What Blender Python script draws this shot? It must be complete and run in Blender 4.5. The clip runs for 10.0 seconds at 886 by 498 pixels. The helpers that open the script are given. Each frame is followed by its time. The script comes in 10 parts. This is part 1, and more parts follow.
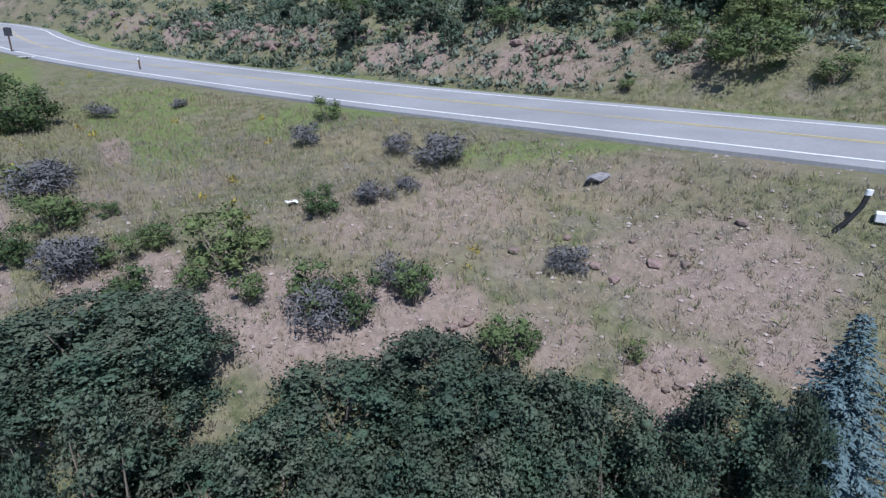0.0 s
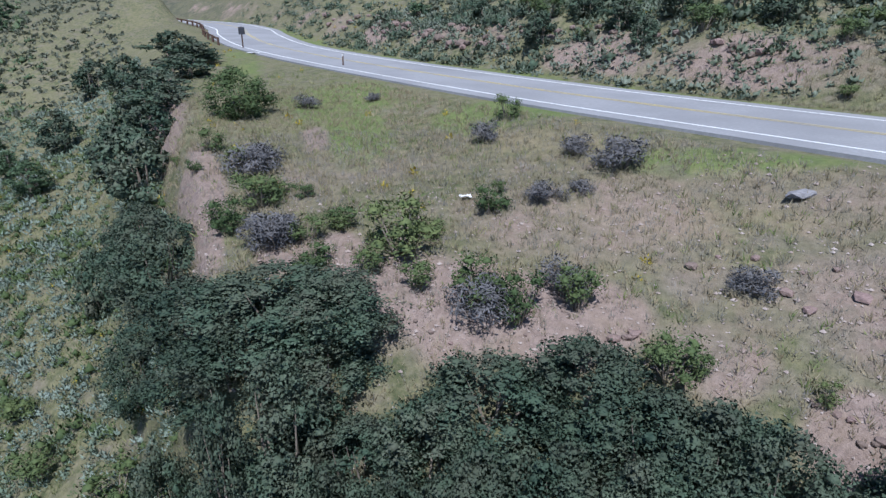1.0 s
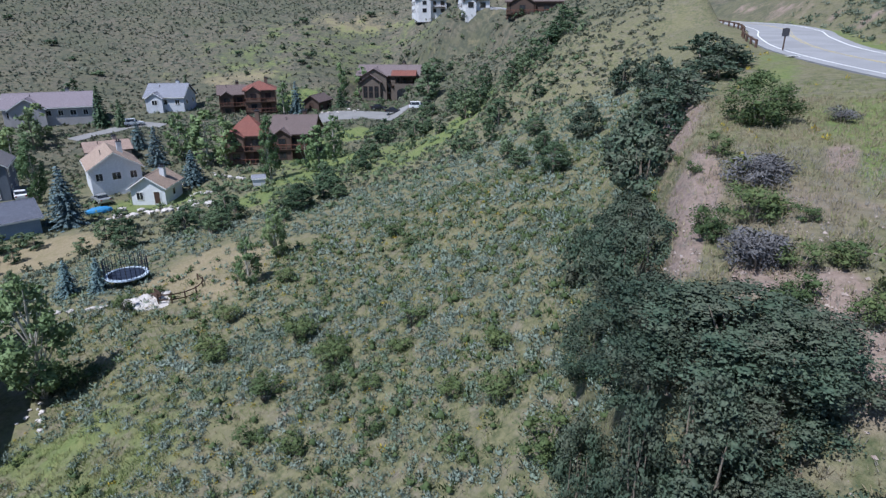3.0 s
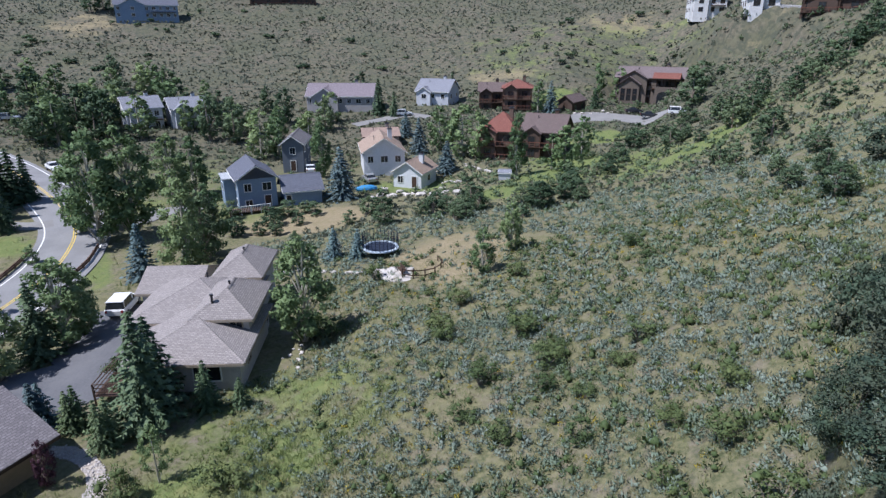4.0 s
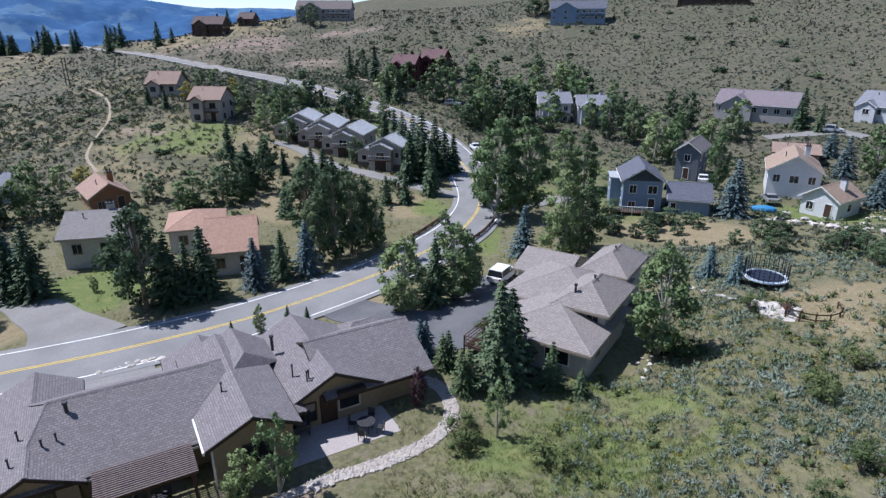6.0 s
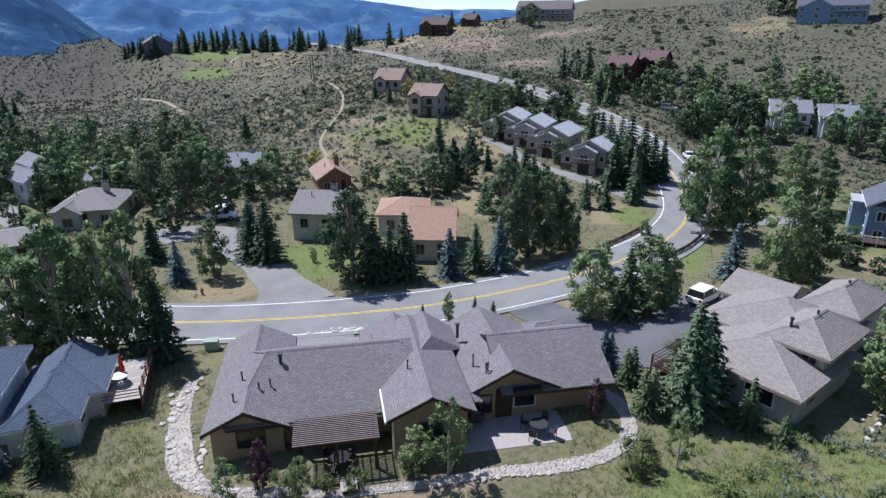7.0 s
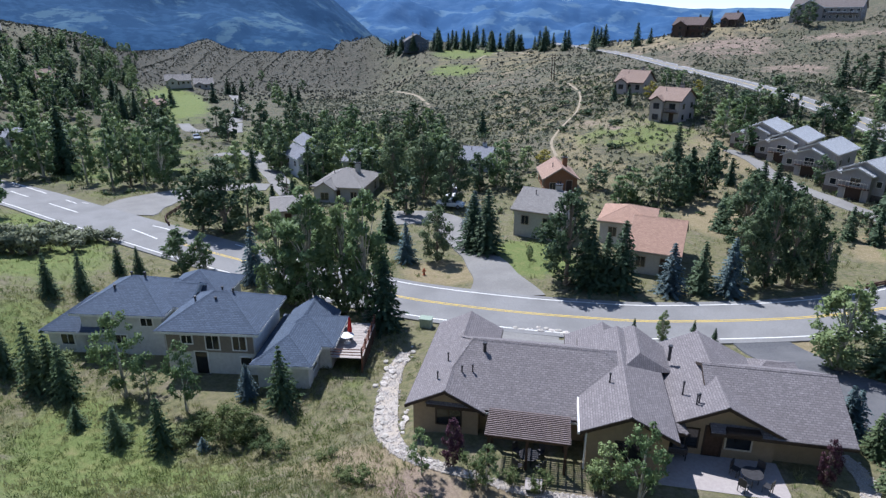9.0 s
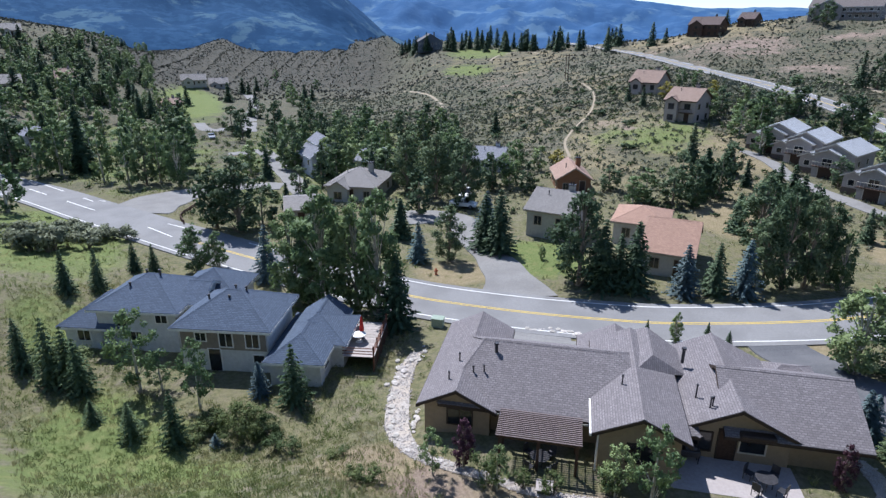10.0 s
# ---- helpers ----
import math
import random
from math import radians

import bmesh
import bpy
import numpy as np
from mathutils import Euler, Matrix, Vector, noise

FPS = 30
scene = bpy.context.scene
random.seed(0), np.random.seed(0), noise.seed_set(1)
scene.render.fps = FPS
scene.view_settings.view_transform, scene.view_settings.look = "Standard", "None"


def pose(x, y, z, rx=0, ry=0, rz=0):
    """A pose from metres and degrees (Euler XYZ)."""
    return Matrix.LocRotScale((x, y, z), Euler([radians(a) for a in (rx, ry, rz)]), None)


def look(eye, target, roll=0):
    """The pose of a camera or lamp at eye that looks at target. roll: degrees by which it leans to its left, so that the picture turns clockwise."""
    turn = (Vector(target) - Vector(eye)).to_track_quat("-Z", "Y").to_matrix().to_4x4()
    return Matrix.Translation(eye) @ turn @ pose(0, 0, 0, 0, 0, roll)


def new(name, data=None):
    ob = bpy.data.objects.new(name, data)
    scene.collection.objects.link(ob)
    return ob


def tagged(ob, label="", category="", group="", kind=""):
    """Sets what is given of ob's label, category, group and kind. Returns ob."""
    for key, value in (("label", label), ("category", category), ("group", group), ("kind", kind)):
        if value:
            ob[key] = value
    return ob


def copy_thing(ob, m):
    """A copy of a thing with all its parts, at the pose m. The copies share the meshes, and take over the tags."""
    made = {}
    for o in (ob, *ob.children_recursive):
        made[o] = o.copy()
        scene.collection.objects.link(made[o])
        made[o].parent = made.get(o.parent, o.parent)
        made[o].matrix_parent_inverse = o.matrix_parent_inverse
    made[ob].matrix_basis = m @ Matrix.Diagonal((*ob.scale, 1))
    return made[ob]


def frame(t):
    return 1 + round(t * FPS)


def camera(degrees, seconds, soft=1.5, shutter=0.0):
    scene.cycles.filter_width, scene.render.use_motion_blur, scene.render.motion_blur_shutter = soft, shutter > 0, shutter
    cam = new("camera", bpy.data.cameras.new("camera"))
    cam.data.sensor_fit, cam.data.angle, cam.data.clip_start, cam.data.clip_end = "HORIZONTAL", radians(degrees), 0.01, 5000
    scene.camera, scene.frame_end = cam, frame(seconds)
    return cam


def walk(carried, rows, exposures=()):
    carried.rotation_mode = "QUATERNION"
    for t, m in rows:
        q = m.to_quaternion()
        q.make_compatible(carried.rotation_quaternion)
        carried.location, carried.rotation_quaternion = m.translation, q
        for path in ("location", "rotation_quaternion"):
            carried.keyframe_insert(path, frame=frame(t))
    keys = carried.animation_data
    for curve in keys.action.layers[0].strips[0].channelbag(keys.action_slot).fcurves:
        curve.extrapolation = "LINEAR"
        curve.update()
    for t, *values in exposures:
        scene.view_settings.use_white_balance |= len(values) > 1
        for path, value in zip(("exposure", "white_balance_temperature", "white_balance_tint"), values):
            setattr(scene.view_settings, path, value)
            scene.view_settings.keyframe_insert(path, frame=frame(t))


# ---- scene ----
import itertools

# The camera hovers on one spot and turns to its left.
cam = camera(72.64, 10.0, soft=1.4)
TURN = [  # seconds, heading, pitch, lean
    (0.0, 0.56, -19.97, 0.30), (0.5, 7.60, -20.07, 0.28), (1.0, 17.32, -20.13, 0.24), (1.5, 26.55, -20.18, 0.20),
    (2.0, 38.10, -20.18, 0.14), (2.5, 50.71, -20.17, 0.06), (2.7, 55.88, -20.12, 0.00), (3.8, 81.26, -20.07, 0.00),
    (4.0, 86.32, -20.06, 0.03), (4.5, 98.12, -20.03, 0.10), (5.0, 106.96, -20.00, 0.10), (5.2, 110.12, -19.99, 0.10),
    (6.3, 128.00, -19.93, -0.02), (6.5, 131.87, -19.93, -0.05), (7.0, 141.95, -19.93, -0.02), (7.5, 153.23, -19.93, 0.07),
    (8.0, 160.47, -19.95, 0.19), (8.5, 162.63, -19.95, 0.27), (9.0, 163.60, -19.97, 0.28), (9.5, 164.30, -19.98, 0.26),
    (10.0, 164.84, -19.99, 0.25)]
walk(cam, [(t, Matrix.Rotation(radians(h), 4, "Z") @ Matrix.Rotation(radians(90 + p), 4, "X") @ Matrix.Rotation(radians(l), 4, "Z"))
           for t, h, p, l in TURN],
     [(0.0, 0.38, 5600, 13), (2.0, 0.42, 5600, 13), (2.7, 0.43, 5650, 13), (4.0, 0.54, 5850, 16), (5.2, 0.52, 5850, 16), (6.5, 0.50, 5900, 14), (10.0, 0.64, 5900, 13)])

# ---- light ----
SUN_AZ, SUN_EL = 196.0, 58.0  # heading to the left of north, height over the horizon
world = bpy.data.worlds.new("world")
scene.world = world
world.use_nodes = True
wn = world.node_tree.nodes
sky = wn.new("ShaderNodeTexSky")
sky.sky_type, sky.sun_disc = "NISHITA", False
sky.sun_elevation, sky.sun_rotation = radians(SUN_EL), radians(-SUN_AZ)
sky.altitude, sky.dust_density = 2300, 0.6
world.node_tree.links.new(sky.outputs["Color"], wn["Background"].inputs["Color"])
wn["Background"].inputs["Strength"].default_value = 0.10
sun = new("sun", bpy.data.lights.new("sun", "SUN"))
sun.data.energy, sun.data.angle, sun.data.color = 4.2, radians(0.6), (1.0, 0.965, 0.92)
sun.matrix_world = look((0, 0, 0), (math.sin(radians(SUN_AZ)) * math.cos(radians(SUN_EL)), -math.cos(radians(SUN_AZ)) * math.cos(radians(SUN_EL)), -math.sin(radians(SUN_EL))))

# ---- materials ----
def mat(name, c1, c2, scale=4.0, rough=0.85, bump=0.3, c3=None, scale3=0.5, amount3=0.5, rand=0.0, metal=0.0, spec=0.3, leaf=0.0, dist=0.02, space="Object"):
    """A surface of two colours in a fine grain, a third in wide patches, and small relief."""
    m = bpy.data.materials.new(name)
    m.use_nodes = True
    t = m.node_tree
    n, l = t.nodes, t.links
    b = n["Principled BSDF"]
    co = n.new("ShaderNodeTexCoord").outputs[space]
    fine = n.new("ShaderNodeTexNoise")
    fine.inputs["Scale"].default_value, fine.inputs["Detail"].default_value, fine.inputs["Roughness"].default_value = scale, 5, 0.65
    l.new(co, fine.inputs["Vector"])
    ramp = n.new("ShaderNodeMapRange")
    ramp.inputs[1].default_value, ramp.inputs[2].default_value = 0.32, 0.68
    l.new(fine.outputs["Fac"], ramp.inputs[0])
    mix = n.new("ShaderNodeMix")
    mix.data_type = "RGBA"
    mix.inputs[6].default_value, mix.inputs[7].default_value = (*c1, 1), (*c2, 1)
    l.new(ramp.outputs[0], mix.inputs[0])
    out = mix.outputs[2]
    if c3:
        wide = n.new("ShaderNodeTexNoise")
        wide.inputs["Scale"].default_value, wide.inputs["Detail"].default_value = scale3, 3
        l.new(co, wide.inputs["Vector"])
        r3 = n.new("ShaderNodeMapRange")
        r3.inputs[1].default_value, r3.inputs[2].default_value, r3.inputs[4].default_value = 0.4, 0.66, amount3
        l.new(wide.outputs["Fac"], r3.inputs[0])
        m3 = n.new("ShaderNodeMix")
        m3.data_type = "RGBA"
        m3.inputs[7].default_value = (*c3, 1)
        l.new(r3.outputs[0], m3.inputs[0])
        l.new(out, m3.inputs[6])
        out = m3.outputs[2]
    if rand:
        info = n.new("ShaderNodeObjectInfo")
        rr = n.new("ShaderNodeMapRange")
        rr.inputs[3].default_value, rr.inputs[4].default_value = 1 - rand, 1 + rand
        l.new(info.outputs["Random"], rr.inputs[0])
        hs = n.new("ShaderNodeHueSaturation")
        l.new(rr.outputs[0], hs.inputs["Value"])
        hr = n.new("ShaderNodeMapRange")
        hr.inputs[3].default_value, hr.inputs[4].default_value = 0.5 + rand * 0.08, 0.5 - rand * 0.08
        l.new(info.outputs["Random"], hr.inputs[0])
        l.new(hr.outputs[0], hs.inputs["Hue"])
        l.new(out, hs.inputs["Color"])
        out = hs.outputs["Color"]
    l.new(out, b.inputs["Base Color"])
    b.inputs["Roughness"].default_value, b.inputs["Metallic"].default_value, b.inputs["Specular IOR Level"].default_value = rough, metal, spec
    if bump:
        bp = n.new("ShaderNodeBump")
        bp.inputs["Strength"].default_value, bp.inputs["Distance"].default_value = bump, dist
        l.new(fine.outputs["Fac"], bp.inputs["Height"])
        l.new(bp.outputs["Normal"], b.inputs["Normal"])
    if leaf:
        tr = n.new("ShaderNodeBsdfTranslucent")
        l.new(out, tr.inputs["Color"])
        ms = n.new("ShaderNodeMixShader")
        ms.inputs[0].default_value = leaf
        l.new(b.outputs[0], ms.inputs[1])
        l.new(tr.outputs[0], ms.inputs[2])
        l.new(ms.outputs[0], n["Material Output"].inputs["Surface"])
    return m


def add_ground_material():
    """Dry mountain soil: stony earth, straw and green grass, mixed by the cover of each place."""
    m = bpy.data.materials.new("mountain_ground")
    m.use_nodes = True
    t = m.node_tree
    n, l = t.nodes, t.links
    b = n["Principled BSDF"]
    geo = n.new("ShaderNodeNewGeometry").outputs["Position"]

    def field(scale, detail=5.0):
        f = n.new("ShaderNodeTexNoise")
        f.inputs["Scale"].default_value, f.inputs["Detail"].default_value, f.inputs["Roughness"].default_value = scale, detail, 0.68
        l.new(geo, f.inputs["Vector"])
        return f.outputs["Fac"]

    def span(v, a, b_, lo=0.0, hi=1.0):
        r = n.new("ShaderNodeMapRange")
        r.inputs[1].default_value, r.inputs[2].default_value, r.inputs[3].default_value, r.inputs[4].default_value = a, b_, lo, hi
        l.new(v, r.inputs[0])
        return r.outputs[0]

    def mixed(f, a, c):
        x = n.new("ShaderNodeMix")
        x.data_type = "RGBA"
        for k, v in ((0, f), (6, a), (7, c)):
            if isinstance(v, tuple):
                x.inputs[k].default_value = (*v, 1)
            else:
                l.new(v, x.inputs[k])
        return x.outputs[2]

    def plus(a, c, op="ADD"):
        x = n.new("ShaderNodeMath")
        x.operation = op
        for k, v in ((0, a), (1, c)):
            if isinstance(v, float):
                x.inputs[k].default_value = v
            else:
                l.new(v, x.inputs[k])
        return x.outputs[0]

    at = n.new("ShaderNodeAttribute")
    at.attribute_name = "cover"
    sep = n.new("ShaderNodeSeparateColor")
    l.new(at.outputs["Color"], sep.inputs[0])
    fine, mid, wide, grit = field(5.0), field(0.9), field(0.12), field(22.0, 3.0)
    soil = mixed(span(fine, 0.35, 0.65), (0.15, 0.128, 0.096), (0.27, 0.232, 0.178))
    tangle = mixed(span(field(2.6), 0.36, 0.62), (0.078, 0.092, 0.044), (0.205, 0.192, 0.105))
    scrub = mixed(span(mid, 0.28, 0.54), soil, tangle)
    scrub = mixed(span(wide, 0.45, 0.62, 0.0, 0.5), scrub, (0.20, 0.185, 0.10))
    green = mixed(span(fine, 0.3, 0.7), (0.095, 0.135, 0.044), (0.185, 0.220, 0.080))
    green = mixed(span(mid, 0.5, 0.7, 0.0, 0.7), green, (0.24, 0.23, 0.10))
    straw = mixed(span(fine, 0.3, 0.7), (0.20, 0.165, 0.10), (0.345, 0.285, 0.18))
    straw = mixed(span(mid, 0.45, 0.65, 0.0, 0.6), straw, (0.19, 0.17, 0.085))
    dirt = mixed(span(fine, 0.3, 0.7), (0.20, 0.150, 0.124), (0.335, 0.262, 0.222))
    dirt = mixed(span(field(11.0), 0.52, 0.62, 0.0, 0.55), dirt, (0.16, 0.125, 0.105))
    dirt = mixed(span(grit, 0.6, 0.7, 0.0, 0.6), dirt, (0.46, 0.39, 0.33))
    dirt = mixed(span(mid, 0.45, 0.62, 0.0, 0.3), dirt, (0.26, 0.20, 0.13))
    edge = plus(plus(plus(mid, -0.5), 0.9, "MULTIPLY"), plus(plus(wide, -0.5), 1.7, "MULTIPLY"))
    bush, thicket = field(0.55, 3.0), field(0.045, 4.0)
    hill = mixed(span(mid, 0.38, 0.62), (0.098, 0.090, 0.066), (0.165, 0.146, 0.108))
    hill = mixed(span(wide, 0.42, 0.6, 0.0, 0.5), hill, (0.124, 0.122, 0.072))
    hill = mixed(span(thicket, 0.46, 0.6, 0.0, 0.55), hill, (0.088, 0.098, 0.058))
    hill = mixed(span(bush, 0.50, 0.57, 0.0, 0.8), hill, (0.070, 0.078, 0.056))
    wild = n.new("ShaderNodeAttribute")
    wild.attribute_name = "wild"
    col = mixed(wild.outputs["Fac"], scrub, hill)
    crag = mixed(span(mid, 0.36, 0.64), (0.060, 0.057, 0.046), (0.112, 0.103, 0.083))
    crag = mixed(span(field(0.28, 3.0), 0.49, 0.55, 0.0, 0.85), crag, (0.045, 0.050, 0.040))
    crest = n.new("ShaderNodeAttribute")
    crest.attribute_name = "ridge"
    col = mixed(crest.outputs["Fac"], col, crag)
    for k, c in ((2, straw), (1, green), (0, dirt)):
        col = mixed(span(plus(sep.outputs[k], edge), 0.3, 0.7), col, c)
    l.new(col, b.inputs["Base Color"])
    b.inputs["Roughness"].default_value, b.inputs["Specular IOR Level"].default_value = 0.95, 0.15
    bp = n.new("ShaderNodeBump")
    bp.inputs["Strength"].default_value, bp.inputs["Distance"].default_value = 0.6, 0.12
    l.new(plus(fine, grit), bp.inputs["Height"])
    l.new(bp.outputs["Normal"], b.inputs["Normal"])
    return m


GROUND = add_ground_material()
ASPHALT = mat("worn_asphalt", (0.20, 0.20, 0.20), (0.265, 0.265, 0.266), 7, 0.9, 0.25, (0.165, 0.165, 0.166), 0.25, 0.6)
ASPHALT_PALE = mat("sun_bleached_asphalt", (0.25, 0.25, 0.252), (0.32, 0.32, 0.322), 7, 0.9, 0.25, (0.21, 0.21, 0.212), 0.25, 0.6)
DRIVE = mat("dark_asphalt", (0.085, 0.088, 0.098), (0.125, 0.127, 0.135), 6, 0.9, 0.25, (0.16, 0.16, 0.165), 0.3, 0.5)
PALE_ROAD = mat("pale_chip_seal", (0.20, 0.197, 0.19), (0.265, 0.26, 0.25), 5, 0.92, 0.3, (0.165, 0.16, 0.157), 0.3, 0.5)
WHITE_LINE = mat("road_white", (0.62, 0.62, 0.60), (0.80, 0.80, 0.78), 5, 0.7, 0.1)
YELLOW_LINE = mat("road_yellow", (0.58, 0.41, 0.07), (0.70, 0.52, 0.12), 5, 0.7, 0.1)
FADED_LINE = mat("faded_yellow", (0.42, 0.34, 0.15), (0.54, 0.45, 0.22), 2, 0.85, 0.1, (0.30, 0.29, 0.27), 0.4, 0.7)
TRAIL = mat("bare_trail", (0.25, 0.21, 0.15), (0.34, 0.29, 0.22), 3, 0.95, 0.2, (0.34, 0.28, 0.19), 0.5, 0.4)
GRAVEL = mat("pale_gravel", (0.27, 0.245, 0.22), (0.52, 0.48, 0.44), 14, 0.95, 0.9, (0.48, 0.40, 0.31), 0.8, 0.5, dist=0.05)

# ---- the lie of the land ----
# Slopes along bearings to the left of north: distance and height below or above the hovering camera.
BEARINGS = (-60, 0, 25, 40, 50, 62, 68, 75, 90, 105, 125, 140, 147, 165, 171, 176, 179, 182, 184, 187, 195, 207, 250, 300)
SLOPES = (
    ((0, -17), (6, -12), (9, -8.6), (12, -6.6), (16, -4.6), (20, -3.4), (32, -3.3), (36, -1), (60, 9), (200, 50), (5000, 300)),
    ((0, -17), (6, -12), (9, -8.8), (11.5, -6.6), (15, -5.2), (19, -4.2), (22.5, -3.3), (36, -3.2), (38, -2.4), (42, 0.2), (62, 8), (200, 50), (5000, 300)),
    ((0, -17), (7, -13), (10, -8.6), (13, -5.9), (17, -5.1), (25, -4.3), (44, -2.8), (64, -2.4), (67, -1.6), (71, 1.4), (100, 10), (250, 50), (5000, 300)),
    ((0, -17), (10, -13), (13, -7.6), (15, -6.1), (22, -4.9), (30, -4.1), (45, -3.2), (65, -2.0), (88, -0.6), (100, 0.5), (108, 6), (140, 15), (300, 50), (5000, 300)),
    ((0, -17), (12, -16), (22, -14.5), (34, -12.5), (48, -11), (63, -10.5), (85, -7.5), (105, -1), (116, 1.4), (126, 2), (150, 9), (300, 40), (5000, 300)),
    ((0, -17), (12, -17.5), (23, -17), (37, -16), (55, -15.5), (80, -16), (110, -16.5), (135, -15), (160, -10), (190, -1), (215, 5), (240, 7.5), (260, 14), (400, 50), (5000, 300)),
    ((0, -17), (12, -18), (23, -18.7), (40, -18), (60, -18), (95, -20), (120, -21.5), (150, -21), (190, -20.5), (205, -15), (265, 3), (400, 40), (5000, 300)),
    ((0, -17), (12, -18.5), (23, -20), (40, -19.8), (60, -20), (95, -22), (120, -24), (165, -20), (185, -17), (215, -8.6), (330, 17), (600, 60), (5000, 300)),
    ((0, -17), (12, -19), (24, -21.6), (42, -22.5), (60, -23.4), (78, -24.2), (108, -27), (150, -24.5), (195, -19.5), (240, -9.6), (340, 17), (600, 60), (5000, 300)),
    ((0, -17), (12, -19.5), (24, -22.5), (35, -25), (60, -25.8), (100, -27), (150, -26), (190, -21), (250, -9), (340, 17), (600, 60), (5000, 300)),
    ((0, -17), (12, -20), (25, -23.4), (33, -24.6), (65, -26.6), (95, -26.6), (125, -24), (160, -21.5), (200, -16), (240, -15), (320, 3), (420, 22), (5000, 200)),
    ((0, -17), (12, -20.3), (24, -23.8), (33, -24.6), (57, -26.6), (80, -26.8), (100, -26.8), (125, -24.3), (160, -21), (230, -14.5), (260, -13.5), (330, -1), (352, 4), (450, 4), (700, -40), (1200, -110), (5000, -160)),
    ((0, -17), (12, -20.5), (24, -24), (33, -24.6), (55, -26.6), (75, -26.8), (95, -27), (125, -24.5), (160, -21), (230, -14), (330, -9.8), (400, -7), (500, -20), (1200, -110), (5000, -160)),
    ((0, -17), (12, -20), (22, -22.6), (29, -24.4), (58, -26.6), (90, -27.2), (120, -28), (170, -30), (220, -29), (290, -24.6), (420, -12.6), (470, -8), (600, -25), (1200, -110), (5000, -160)),
    ((0, -17), (12, -19.5), (24, -22), (34, -24.6), (60, -26.6), (120, -28), (230, -31), (400, -36), (560, -4.5), (700, -25), (1200, -110), (5000, -160)),
    ((0, -17), (12, -19.5), (24, -22), (34, -24.6), (60, -26.6), (120, -28), (230, -31), (400, -36), (520, -30), (680, -20.4), (820, -45), (1300, -120), (5000, -160)),
    ((0, -17), (12, -19.5), (24, -22), (34, -24.6), (60, -26.6), (120, -28), (230, -31), (400, -36), (530, -33), (720, -23), (860, -48), (1300, -120), (5000, -160)),
    ((0, -17), (12, -19.5), (24, -22), (34, -24.6), (60, -26.6), (120, -28), (230, -31), (400, -36), (540, -33), (770, -20.8), (900, -48), (1400, -125), (5000, -160)),
    ((0, -17), (12, -19.5), (24, -22), (34, -24.6), (60, -26.6), (120, -28), (230, -31), (400, -36), (540, -32), (790, -10.3), (930, -48), (1400, -125), (5000, -160)),
    ((0, -17), (12, -19.5), (24, -22), (34, -24.6), (60, -26.6), (120, -28), (230, -31), (400, -36), (540, -31), (800, -21.6), (950, -52), (1500, -130), (5000, -160)),
    ((0, -17), (12, -18.5), (24, -21.4), (34, -23.6), (60, -25.8), (120, -27), (200, -28), (300, -18), (430, -3), (560, 0), (900, -40), (1500, -130), (5000, -160)),
    ((0, -17), (12, -17.5), (24, -20), (36, -21.5), (60, -23), (120, -25), (250, -14), (400, 12), (600, 20), (5000, 0)),
    ((0, -17), (30, -15), (60, -12), (120, -4), (250, 14), (600, 50), (5000, 200)),
    ((0, -17), (6, -12), (9, -8.6), (12, -6.6), (16, -4.6), (20, -3.4), (32, -3.3), (36, -1), (60, 9), (200, 50), (5000, 300)),
)
UPPER_ROAD = ((30, 7, -3.5), (20, 15, -3.4), (8.1, 23.9, -3.3), (-5.1, 33.6, -3.1), (-24.6, 48.8, -2.5), (-38, 60, -1.8), (-47, 69, -0.9), (-55, 79, -0.2), (-66, 88, 0.6), (-80, 95, 1.2), (-98, 99, 2.0), (-125, 99, 3.6), (-160, 92, 6))
VALLEY_ROAD = ((75, -150, -26.8), (43, -117.1, -26.6), (28.3, -100.1, -26.6), (7.8, -76.8, -26.6), (-5, -63.8, -26.6), (-12.4, -57, -26.6), (-20.6, -51.6, -26.6), (-28.3, -47.6, -26.6), (-36.3, -44.4, -26.6), (-50.8, -41.4, -26.6), (-65.4, -41.2, -26.6), (-75, -43, -26.5), (-84, -46.6, -26.2), (-93, -53, -25.6), (-104, -63, -24.6), (-116, -76, -23.4), (-130, -96, -21.5), (-139, -124, -18.6), (-148, -160, -15.8), (-154, -198, -13.7), (-168, -261, -10.7), (-184, -334, -9.2), (-196, -400, -8))
PADS = []  # level places for houses: x, y, radius, height


def road_offset(x, y, line):
    """Distance to a line, and its height there."""
    best, high = np.full(np.shape(x), 1e9), np.zeros(np.shape(x))
    for (ax, ay, az), (bx, by, bz) in zip(line, line[1:]):
        dx, dy = bx - ax, by - ay
        f = np.clip(((x - ax) * dx + (y - ay) * dy) / (dx * dx + dy * dy), 0, 1)
        d = np.hypot(x - ax - f * dx, y - ay - f * dy)
        high = np.where(d < best, az + f * (bz - az), high)
        best = np.minimum(best, d)
    return best, high


def beyond(x, y, line):
    """1 on the right-hand side of a line, else 0."""
    best, side = np.full(np.shape(x), 1e9), np.zeros(np.shape(x))
    for (ax, ay, _), (bx, by, _) in zip(line, line[1:]):
        dx, dy = bx - ax, by - ay
        f = np.clip(((x - ax) * dx + (y - ay) * dy) / (dx * dx + dy * dy), 0, 1)
        d = np.hypot(x - ax - f * dx, y - ay - f * dy)
        side = np.where(d < best, (dx * (y - ay) - dy * (x - ax)) < 0, side)
        best = np.minimum(best, d)
    return side


